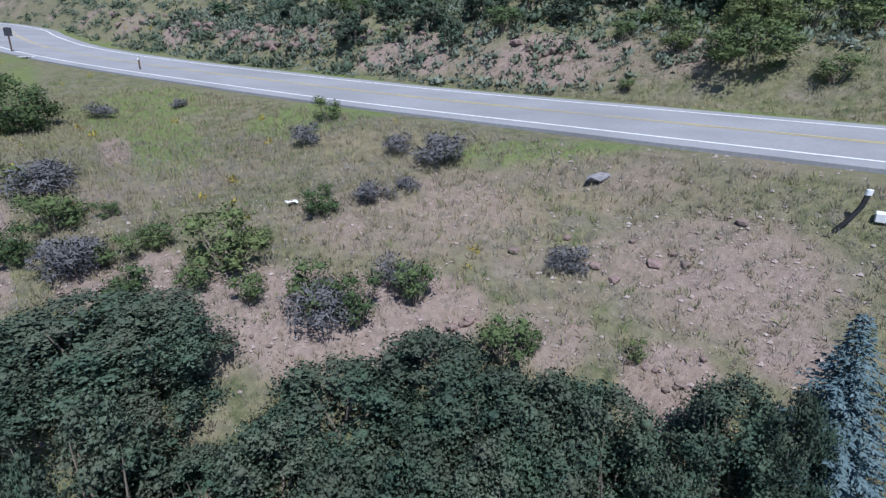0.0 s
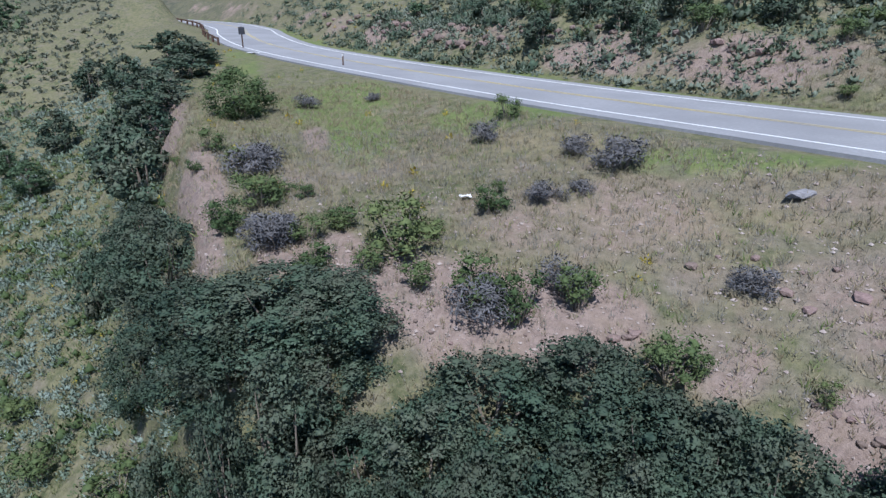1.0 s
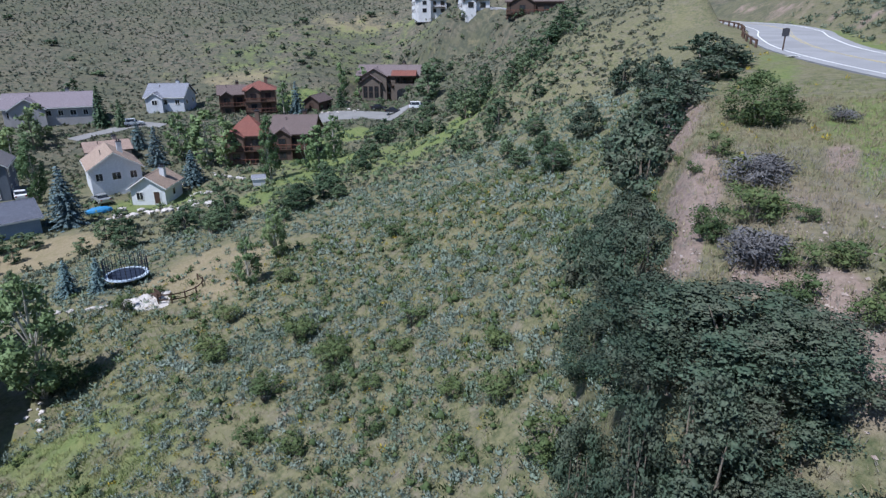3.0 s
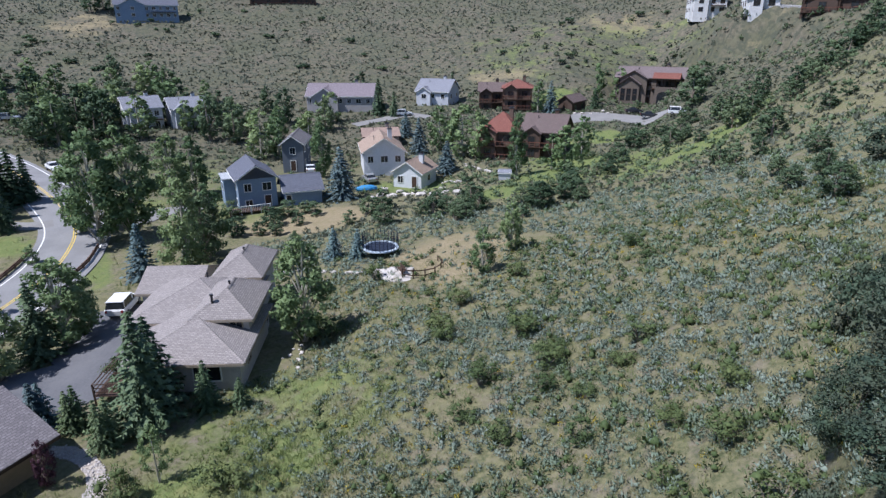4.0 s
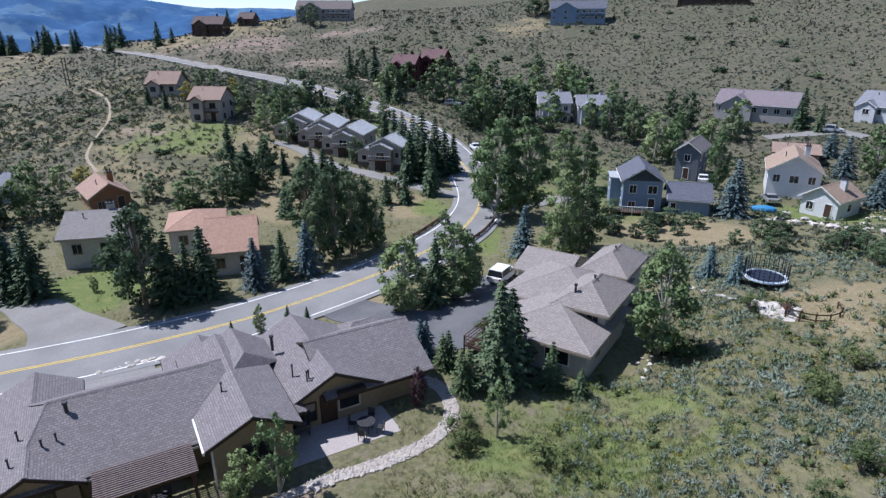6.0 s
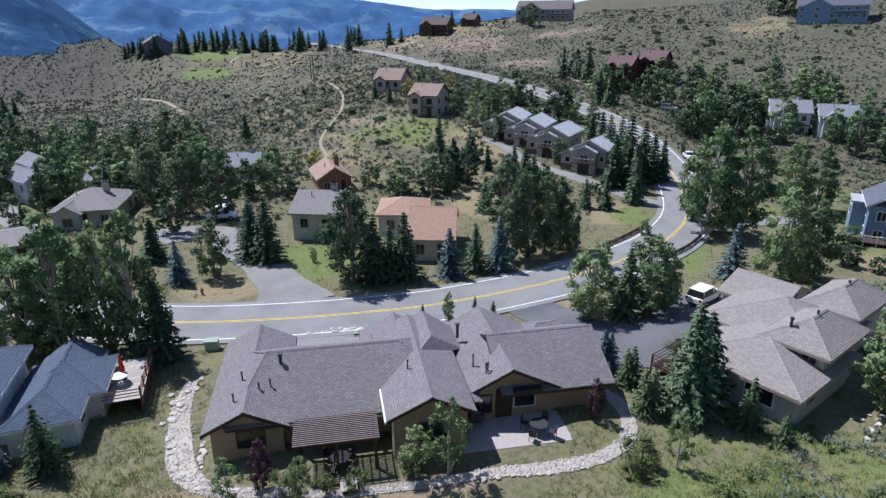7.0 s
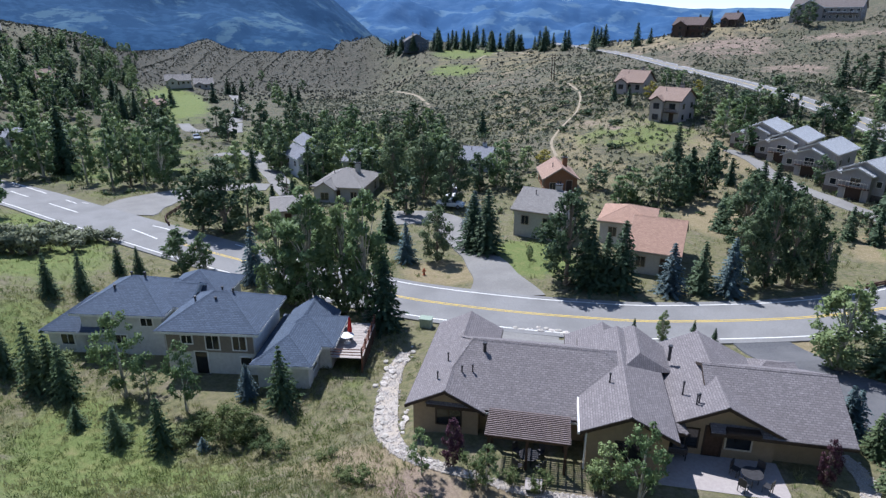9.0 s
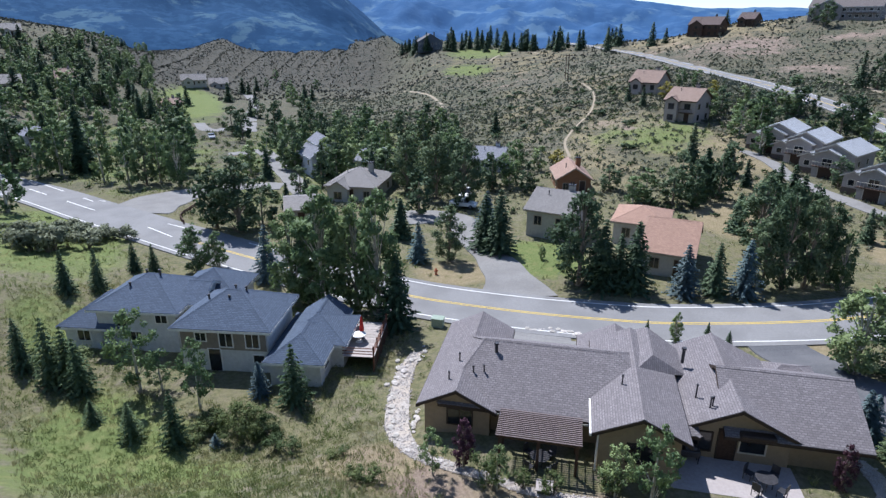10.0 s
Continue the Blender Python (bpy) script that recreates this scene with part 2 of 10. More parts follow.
def smooth(a, b, v):
    f = np.clip((v - a) / (b - a), 0, 1)
    return f * f * (3 - 2 * f)


def ripple(x, y, size, seed):
    a = np.sin(x / size * 1.3 + seed) * np.cos(y / size * 1.1 - seed * 2) + 0.6 * np.sin((x * 0.7 + y * 1.9) / size + seed * 3) + 0.5 * np.sin((2.3 * x - 1.1 * y) / size + seed)
    return a / 2


def terrain(x, y):
    """Height of the land."""
    x, y = np.asarray(x, float), np.asarray(y, float)
    r = np.hypot(x, y)
    h = np.degrees(np.arctan2(-x, y))
    h = np.where(h < -60, h + 360, h)
    z = np.zeros(np.shape(x))
    cuts = [np.interp(r, [p[0] for p in s], [p[1] for p in s]) for s in SLOPES]
    for i in range(len(BEARINGS) - 1):
        a, b = BEARINGS[i], BEARINGS[i + 1]
        f = smooth(a, b, h) * 0.5 + np.clip((h - a) / (b - a), 0, 1) * 0.5
        z = np.where((h >= a) & (h <= b), cuts[i] * (1 - f) + cuts[i + 1] * f, z)
    d, high = road_offset(x, y, UPPER_ROAD)
    uphill = beyond(x, y, UPPER_ROAD) * (1 - smooth(56, 64, h)) * (1 - smooth(100, 160, d))
    bank = np.interp(d, (0, 6.2, 7.0, 10.5, 13.0, 30, 160), (0, 0.0, 0.2, 2.9, 3.5, 9.5, 50)) * (1 + 0.3 * ripple(x, y, 5.0, 3.0) * smooth(7, 10, d))
    z = np.where(uphill > 0, z * (1 - uphill) + (high + bank) * uphill, z)
    far = smooth(8, 60, r)
    lee = smooth(166, 171, h) * (1 - smooth(189, 197, h))
    spur = 1 - np.sin(np.radians(h * 62 + r * 0.8)) ** 2 + 0.5 * (1 - np.sin(np.radians(h * 118 + r * 1.5)) ** 2)
    z = z + (spur - 0.75) * 5.0 * lee * smooth(400, 520, r) * (1 - smooth(560, 800, r))
    z = z + ripple(x, y, 3.1, 1.0) * 0.12 * smooth(5, 20, r) + ripple(x, y, 11.0, 2.0) * 0.35 * far + ripple(x, y, 45.0, 4.0) * 2.0 * smooth(150, 400, r) * (1 - 0.8 * lee) + ripple(x, y, 130.0, 7.0) * 6.0 * smooth(350, 900, r) * (1 - 0.9 * lee)
    for px, py, pr, pz in PADS:
        f = 1 - smooth(pr, pr * 1.3 + (9 if pr == 12.5 else 2), np.hypot(x - px, y - py))
        z = z * (1 - f) + pz * f
    for line, half, side in ROADS:
        d, high = road_offset(x, y, line)
        f = 1 - smooth(half + 0.5, half + side, d)
        z = z * (1 - f) + (high - 0.13) * f
    return z


ROADS = [(UPPER_ROAD, 4.9, 4.0), (VALLEY_ROAD, 4.6, 5.0)]


def ground(x, y):
    return float(terrain(x, y))

# level ground under the houses: x, y, radius, height
PADS += [(-98.1, -24.9, 5.5, -26.9), (-98.1, -17.3, 4.0, -26.6), (-121.9, -21.6, 5.5, -26.4), (-121.0, -4.6, 6.5, -26.8), (-110.3, 1.9, 4.5, -27.2), (-141.8, -5.7, 5.5, -25.3), (-125.3, 20.5, 6.0, -24.7), (-122.8, 29.3, 6.0, -24.1), (-172.2, 24.7, 5.5, -20.7), (-166.6, 31.0, 5.5, -20.5), (-160.6, 44.4, 5.0, -20.1), (-179.1, 73.1, 10.3, -20.5), (-182.9, 10.3, 6.0, -20.7), (-180.6, -17.5, 10.3, -22.1), (-157.8, -65.6, 5.5, -22.9), (-162.1, -55.7, 5.5, -23.7), (-162.6, -117.9, 6.5, -16.9), (-176.2, -115.8, 6.5, -16.0), (-100.5, -102.0, 5.5, -23.4), (-100.0, -94.0, 5.5, -24.0)]
PADS += [(-98.0, -85.0, 5.5, -24.5), (-94.0, -71.5, 5.5, -25.0), (-109.0, -164.9, 6.0, -17.6), (-98.3, -131.4, 6.0, -20.9), (-45.0, -59.5, 6.0, -26.8), (-47.1, -69.4, 5.0, -27.0), (-37.3, -74.8, 5.5, -26.9), (-49.9, -96.7, 5.5, -26.5), (-42.9, -119.6, 5.5, -27.4), (-13.2, -105.0, 6.5, -27.4), (-6.6, -126.3, 5.0, -28.2), (-18.6, -128.0, 5.0, -28.2), (-2.2, -91.0, 5.0, -27.2), (39.0, -251.4, 5.0, -28.8), (47.3, -403.2, 7.9, -32.1), (34.3, -417.1, 6.5, -35.5), (84.8, -236.2, 6.0, -19.9), (76.5, -266.2, 6.0, -19.8), (125.5, -366.6, 7.0, -4.2), (-101.7, -413.6, 9.1, -13.0)]
PADS += [(-284.0, -108.4, 13.1, 2.8), (-320.9, -57.2, 16.3, 10.6), (-220.2, 106.1, 7.0, 3.5), (-156.8, 89.2, 7.0, 2.9), (-134.7, 94.5, 7.9, 3.4), (-211.3, -275.4, 8.5, -2.3), (-229.5, -268.5, 6.0, 3.0), (-258.3, -240.5, 15.4, 4.4), (-9.4, -143.2, 5.0, -28.4), (-20.1, -130.4, 5.0, -28.2), (55.2, -158.7, 5.0, -25.4), (-19.0, -30.4, 13.5, -24.6), (5.6, -49.5, 12.5, -26.5), (-46.8, -15.9, 8.6, -25.1)]

# where the soil lies bare, where grass is green and where it is straw: x, y, radius across, radius along, bearing, strength
DIRT = [(-3.6, 12.4, 1.7, 1.8, 16, 1.00), (-1.2, 12.6, 2.6, 1.6, 4, 1.00), (-20.9, 23.3, 0.8, 3.0, 42, 1.00), (-15.0, 17.4, 0.6, 2.1, 41, 1.00), (-11.3, 13.6, 0.5, 2.3, 40, 1.00), (-8.6, 13.2, 0.9, 1.2, 33, 0.90), (-6.5, 12.9, 0.7, 1.5, 27, 0.80), (6.1, 13.2, 4.0, 2.4, -25, 0.78), (2.9, 13.7, 2.6, 1.4, -12, 0.70), (2.1, 12.1, 1.6, 1.3, -10, 0.75), (4.5, 10.6, 1.2, 1.2, -23, 0.90), (7.6, 13.1, 0.8, 1.2, -30, 0.80), (7.0, 11.0, 1.1, 1.2, -33, 0.80), (-27.8, 31.2, 1.5, 14.9, 42, 1.00)]
DIRT += [(1.0, 16.6, 10.0, 3.2, 0, 0.46), (-9.0, 18.5, 5.0, 4.5, 30, 0.42), (-4.0, 19.0, 4.0, 2.0, 10, 0.46)]
DIRT += [(-13.9, 16.8, 0.9, 5.1, 40, 1.00), (-4.7, 12.5, 1.9, 1.8, 21, 0.90), (-7.1, 13.5, 0.9, 1.2, 28, 0.80), (-198.6, -232.4, 27.2, 28.3, 139, 0.55), (-182.2, -179.5, 16.2, 14.6, 135, 0.50), (-12.3, 22.0, 0.7, 2.1, 29, 0.70), (-7.6, -26.7, 4.5, 2.3, 164, 0.50), (-3.7, -30.5, 2.9, 3.2, 173, 0.45), (-13.5, -24.2, 9.7, 1.2, 151, 0.50), (-108.0, -262.1, 30.5, 35.2, 158, 0.30), (-82.7, -133.2, 12.7, 8.5, 148, 0.40), (-236.0, -207.5, 21.5, 13.5, 131, 0.60), (-167.7, -243.3, 34.6, 62.2, 145, 0.34)]
GREEN = [(-14.4, -158.6, 38.0, 81.1, 175, 0.50), (33.3, -161.0, 25.1, 54.0, -168, 0.50), (-122.3, -101.9, 21.5, 32.7, 130, 0.40), (-106.3, -34.9, 21.9, 27.0, 108, 0.45), (-223.3, 63.7, 54.4, 45.9, 74, 0.35), (-101.3, 21.7, 10.7, 18.7, 78, 0.40), (-11.0, 23.5, 1.7, 5.6, 25, 1.00), (-15.2, 29.9, 3.5, 6.7, 27, 0.70), (-5.2, 26.2, 4.6, 3.0, 11, 0.80), (3.0, 19.4, 3.9, 1.2, -9, 0.75), (-35.2, -8.4, 9.9, 7.8, 103, 0.64), (-28.1, -10.2, 7.7, 4.2, 110, 0.66), (-94.3, 38.8, 14.5, 19.6, 68, 0.55), (-91.0, 20.6, 8.9, 14.0, 77, 0.60), (-107.1, 1.7, 8.4, 8.4, 89, 1.00), (-172.9, 43.4, 7.0, 11.3, 76, 0.90)]
GREEN += [(-103.6, 61.6, 3.0, 6.0, 40, 1.0), (-97.3, 54.1, 4.0, 7.0, 40, 1.0), (-89.9, 44.6, 4.0, 8.0, 35, 1.0), (-129.3, 43.4, 5.0, 8.0, 70, 1.0), (-106.4, 31.2, 6.0, 9.0, 60, 1.0), (-97.0, 23.1, 5.0, 8.0, 60, 1.0), (-87.5, 14.8, 5.0, 8.0, 60, 0.9)]
GREEN += [(-117.8, 31.0, 6.6, 17.5, 75, 0.90), (13.5, -36.8, 6.5, 11.0, -160, 0.80), (6.8, -31.1, 4.4, 4.6, -168, 0.72), (21.6, -57.2, 4.4, 10.4, -159, 0.60), (30.1, -86.9, 10.2, 23.6, -161, 0.90), (-5.2, -45.8, 1.6, 12.2, 174, 0.50), (-30.4, -64.6, 6.2, 8.2, 155, 1.00), (39.9, -322.8, 15.2, 106.4, -173, 1.00), (-82.5, -122.4, 15.3, 19.7, 146, 0.60), (-126.1, -378.0, 23.4, 36.3, 162, 0.80), (-100.1, -318.1, 16.5, 19.8, 163, 0.80), (-12.1, -56.9, 2.0, 3.1, 168, 0.90), (-69.2, -36.9, 2.3, 10.1, 118, 0.80), (-76.5, -51.7, 3.9, 5.6, 124, 0.80), (-29.9, 42.5, 2.1, 18.3, 35, 0.60)]
STRAW = [(-92.7, -186.9, 33.2, 84.5, 154, 0.36), (-86.1, -99.8, 12.8, 26.6, 139, 0.60), (-114.2, -341.9, 35.5, 33.0, 162, 0.34), (-11.5, -24.4, 9.1, 1.4, 155, 0.90), (-7.3, -27.8, 2.4, 1.7, 165, 0.80), (-4.1, -29.0, 3.9, 3.3, 172, 0.70), (1.4, 16.6, 4.6, 1.3, -5, 0.60), (-2.3, 22.1, 3.8, 2.6, 6, 0.50), (-3.2, -30.3, 5.4, 3.2, 174, 0.75), (-62.2, -111.0, 14.0, 26.7, 151, 0.45), (-64.0, -72.3, 6.0, 10.5, 138, 0.90), (-43.7, -36.7, 2.5, 4.3, 130, 1.00)]
STRAW += [(-18.3, -63.0, 5.6, 4.5, 164, 1.00), (-270.2, -128.6, 16.9, 20.1, 115, 0.55), (-201.6, 31.1, 14.2, 8.8, 81, 0.60), (-247.8, 85.8, 22.9, 17.3, 71, 0.55), (-147.7, 87.2, 23.6, 1.2, 59, 0.55), (-59.9, 4.4, 7.4, 10.0, 86, 0.75), (-84.9, -14.2, 11.9, 7.4, 99, 0.90), (-80.3, -124.0, 22.6, 26.2, 147, 0.50), (-226.0, -293.9, 53.0, 73.4, 142, 0.60), (-75.5, -54.5, 4.6, 8.1, 126, 0.90), (-137.1, -332.1, 34.9, 96.0, 158, 0.40)]


def cover(x, y, zones):
    """How much of a kind of ground lies at a place."""
    c = np.zeros(np.shape(x))
    for zx, zy, ra, rl, h, s in zones:
        ux, uy = math.cos(radians(h)), math.sin(radians(h))
        a, b = (x - zx) * ux + (y - zy) * uy, -(x - zx) * uy + (y - zy) * ux
        c = np.maximum(c, s * (1 - smooth(0.45, 1.3, np.hypot(a / ra, b / rl))))
    return c


def thing(name, label, category, group="", kind="", at=(0, 0, 0), turn=0.0):
    ob = new(name)
    ob.matrix_world = pose(*at, 0, 0, turn)
    return tagged(ob, label, category, group, kind)


def raw_mesh(name, verts, faces, material=None):
    me = bpy.data.meshes.new(name)
    me.from_pydata([tuple(v) for v in verts] if not isinstance(verts, np.ndarray) else verts.tolist(), [], faces if not isinstance(faces, np.ndarray) else faces.tolist())
    if material:
        me.materials.append(material)
    me.update()
    return me


def part_mesh(name, me, parent, label="", kind=""):
    ob = new(name, me)
    ob.parent = parent
    return tagged(ob, label, "", "", kind)


def part(name, bm, material, parent, label=""):
    me = bpy.data.meshes.new(name)
    bm.to_mesh(me)
    bm.free()
    me.materials.append(material)
    return part_mesh(name, me, parent, label)


# ---- ground, one sheet to the horizon ----
heads = np.concatenate([np.arange(-45, 215, 0.7), np.arange(215, 315, 5.0)])
steps = np.concatenate([[0.0, 1.0, 2.5, 4.5, 6], np.geomspace(7, 200, 190), np.geomspace(204, 5000, 75)])
HH, RR = np.meshgrid(np.radians(heads), steps, indexing="ij")
GX, GY = -np.sin(HH) * RR, np.cos(HH) * RR
GZ = terrain(GX, GY)
nh, nr = GX.shape
idx = np.arange(nh * nr).reshape(nh, nr)
nxt = np.roll(idx, -1, axis=0)
quads = np.stack([idx[:, :-1], idx[:, 1:], nxt[:, 1:], nxt[:, :-1]], -1).reshape(-1, 4)
me = raw_mesh("ground", np.stack([GX, GY, GZ], -1).reshape(-1, 3), np.concatenate([quads[:, ::-1]]), GROUND)
cut, _ = road_offset(GX, GY, UPPER_ROAD)
uphill = beyond(GX, GY, UPPER_ROAD) * (HH < radians(58))
bare = np.maximum(cover(GX, GY, DIRT), 0.95 * uphill * smooth(6.6, 8.0, cut) * (1 - smooth(10.2, 12.0, cut)) * np.clip(0.42 + 0.95 * ripple(GX, GY, 4.0, 9.0), 0, 1))
cols = np.stack([bare, np.maximum(cover(GX, GY, GREEN), 0.6 * uphill * (1 - smooth(6.0, 7.5, cut))), cover(GX, GY, STRAW), np.ones_like(GX)], -1).reshape(-1)
att = me.attributes.new("cover", "FLOAT_COLOR", "POINT")
att.data.foreach_set("color", cols.astype(np.float32))
att = me.attributes.new("wild", "FLOAT", "POINT")
att.data.foreach_set("value", smooth(85, 160, RR).reshape(-1).astype(np.float32))
att = me.attributes.new("ridge", "FLOAT", "POINT")
turned = np.degrees(HH)
att.data.foreach_set("value", (smooth(167, 172, turned) * (1 - smooth(191, 197, turned)) * smooth(300, 440, RR)).reshape(-1).astype(np.float32))
me.polygons.foreach_set("use_smooth", np.ones(len(me.polygons), bool))
tagged(new("ground", me), "dry mountain ground with bare soil, straw and green grass", "ground", kind="structure")


# ---- roads ----
def rounded_line(line, step=1.5):
    """Points along a soft curve through the given ones."""
    p = np.array(line, float)
    q = np.vstack([2 * p[0] - p[1], p, 2 * p[-1] - p[-2]])
    out = []
    for i in range(1, len(q) - 2):
        n = max(2, int(np.linalg.norm(q[i + 1] - q[i]) / step))
        for t in np.arange(n) / n:
            a, b, c, d = q[i - 1:i + 3]
            out.append(0.5 * (2 * b + (c - a) * t + (2 * a - 5 * b + 4 * c - d) * t * t + (3 * b - a - 3 * c + d) * t ** 3))
    out.append(p[-1])
    return np.array(out)


def side_of(line):
    t = np.gradient(line[:, :2], axis=0)
    t /= np.linalg.norm(t, axis=1)[:, None] + 1e-9
    return np.stack([-t[:, 1], t[:, 0], np.zeros(len(t))], 1)


def ribbon(name, line, left, right, material, lift=0.0, thick=0.1, drape=False):
    """A paved strip along a line between two offsets, with a real edge."""
    s = side_of(line)
    top_l, top_r = line + s * left, line + s * right
    if drape:
        top_l[:, 2], top_r[:, 2] = terrain(top_l[:, 0], top_l[:, 1]), terrain(top_r[:, 0], top_r[:, 1])
    top_l[:, 2] += lift
    top_r[:, 2] += lift
    n = len(line)
    low = np.array([0, 0, thick])
    v = np.vstack([top_l, top_r, top_l - low, top_r - low])
    f = []
    for i in range(n - 1):
        f += [(i, n + i, n + i + 1, i + 1), (2 * n + i, i, i + 1, 2 * n + i + 1), (n + i, 3 * n + i, 3 * n + i + 1, n + i + 1)]
    f += [(0, 2 * n, 3 * n, n), (n - 1, 2 * n - 1, 4 * n - 1, 3 * n - 1)]
    return raw_mesh(name, v, f, material)


def dashes(line, at, width, dash, gap, skip=()):
    """Short strips along a line, joined."""
    d = np.concatenate([[0], np.cumsum(np.linalg.norm(np.diff(line, axis=0), axis=1))])
    v, f = [], []
    a = 0.0
    while a + dash < d[-1]:
        mid = [np.array([np.interp(a + dash * k / 4, d, line[:, j]) for j in range(3)]) for k in range(5)]
        mid = np.array(mid)
        s = side_of(mid)
        if not any(lo < a < hi for lo, hi in skip):
            for i in range(4):
                b = len(v)
                v += [mid[i] + s[i] * (at - width / 2), mid[i] + s[i] * (at + width / 2), mid[i + 1] + s[i + 1] * (at + width / 2), mid[i + 1] + s[i + 1] * (at - width / 2)]
                f.append((b, b + 3, b + 2, b + 1))
        a += dash + gap
    return v, f


UP = rounded_line(UPPER_ROAD)
VA = rounded_line(VALLEY_ROAD)
for name, line, half, lanes in (("upper_road", UP, 4.75, 3.6), ("valley_road", VA, 4.4, 3.6)):
    road = tagged(new(name, ribbon(name, line, half, -half, ASPHALT_PALE if line is UP else ASPHALT, 0.0, 0.5)), "worn grey asphalt road with painted lines", "road", kind="structure")
    for k, off in enumerate((lanes, -lanes)):
        run = line[line[:, 0] < 8] if line is VA and off > 0 else line
        part_mesh("edge_line", ribbon("edge_line", run, off + 0.08, off - 0.08, WHITE_LINE, 0.012, 0.008), road, "white painted edge line")
    for off in (0.14, -0.14):
        run = line[line[:, 0] < 12] if line is VA else line
        part_mesh("centre_line", ribbon("centre_line", run, off + 0.06, off - 0.06, YELLOW_LINE if line is VA else FADED_LINE, 0.012, 0.008), road, "yellow painted centre line")

# ---- builders: plants ----
BARK = mat("grey_bark", (0.16, 0.13, 0.10), (0.28, 0.24, 0.19), 12, 0.9, 0.5)
ASPEN_BARK = mat("pale_bark", (0.42, 0.40, 0.33), (0.60, 0.57, 0.48), 6, 0.85, 0.3, (0.12, 0.10, 0.08), 3.0, 0.7)
LEAF_ASPEN = mat("aspen_leaf", (0.095, 0.155, 0.066), (0.225, 0.305, 0.138), 1.2, 0.6, 0, rand=0.3, leaf=0.28, spec=0.2)
LEAF_DARK = mat("dark_leaf", (0.055, 0.092, 0.050), (0.125, 0.180, 0.092), 1.2, 0.65, 0, rand=0.35, leaf=0.24, spec=0.2)
LEAF_OAK = mat("oak_leaf", (0.034, 0.062, 0.043), (0.104, 0.148, 0.095), 1.9, 0.7, 0, (0.125, 0.115, 0.085), 0.6, 0.55, rand=0.25, leaf=0.2, spec=0.12)
LEAF_YELLOW = mat("yellow_leaf", (0.20, 0.19, 0.03), (0.34, 0.30, 0.05), 1.2, 0.6, 0, rand=0.15, leaf=0.25)
LEAF_PURPLE = mat("purple_leaf", (0.045, 0.018, 0.030), (0.095, 0.040, 0.060), 1.2, 0.6, 0, rand=0.15, leaf=0.2)
NEEDLE = mat("spruce_needle", (0.046, 0.084, 0.046), (0.108, 0.165, 0.082), 2.0, 0.7, 0, rand=0.25, leaf=0.08)
NEEDLE_YOUNG = mat("young_needle", (0.062, 0.105, 0.050), (0.135, 0.195, 0.092), 2.0, 0.7, 0, rand=0.25, leaf=0.12)
NEEDLE_BLUE = mat("blue_needle", (0.070, 0.124, 0.130), (0.165, 0.240, 0.246), 2.0, 0.7, 0, rand=0.2, leaf=0.08)
LEAF_SHRUB = mat("shrub_leaf", (0.060, 0.092, 0.034), (0.138, 0.180, 0.066), 2.0, 0.75, 0, rand=0.3, leaf=0.2)
SAGE = mat("sage_leaf", (0.105, 0.145, 0.112), (0.290, 0.345, 0.290), 1.1, 0.9, 0, (0.125, 0.180, 0.095), 0.16, 0.6, leaf=0.15, space="Object")
LEAF_WILLOW = mat("willow_leaf", (0.13, 0.155, 0.095), (0.25, 0.275, 0.185), 2.0, 0.8, 0, rand=0.2, leaf=0.2)
SAGE_DRY = mat("dry_sage", (0.085, 0.085, 0.088), (0.18, 0.175, 0.175), 1.5, 0.85, 0, leaf=0.05)
DRY_WEED = mat("dry_weed", (0.19, 0.175, 0.15), (0.36, 0.33, 0.285), 1.5, 0.9, 0, (0.17, 0.17, 0.10), 0.6, 0.5, leaf=0.15, space="Object")
SAGE_FAR = mat("far_sage", (0.092, 0.108, 0.074), (0.175, 0.190, 0.140), 0.25, 0.85, 0, (0.13, 0.135, 0.085), 0.03, 0.6, leaf=0.1, space="Object")
SAGE_UP = mat("upland_sage", (0.085, 0.110, 0.078), (0.235, 0.265, 0.205), 0.9, 0.9, 0, (0.090, 0.125, 0.065), 0.14, 0.7, leaf=0.15, space="Object")
SAGE_RIDGE = mat("ridge_sage", (0.060, 0.064, 0.050), (0.105, 0.108, 0.084), 0.1, 0.85, 0, leaf=0.1, space="Object")
PEBBLE = mat("pinkish_pebble", (0.24, 0.18, 0.15), (0.44, 0.38, 0.34), 2.0, 0.9, 0.1)
YELLOW_FLOWER = mat("yellow_bloom", (0.30, 0.24, 0.03), (0.45, 0.36, 0.05), 2.0, 0.7, 0, leaf=0.2)
GRASS = mat("green_grass", (0.135, 0.185, 0.058), (0.265, 0.315, 0.120), 0.8, 0.8, 0, (0.400, 0.350, 0.200), 0.2, 0.7, leaf=0.3, space="Object")
GRASS_DRY = mat("dry_grass", (0.27, 0.225, 0.14), (0.42, 0.36, 0.24), 0.8, 0.8, 0, (0.20, 0.19, 0.11), 0.2, 0.6, leaf=0.2, space="Object")


def unit(v):
    return v / (np.linalg.norm(v, axis=-1, keepdims=True) + 1e-9)


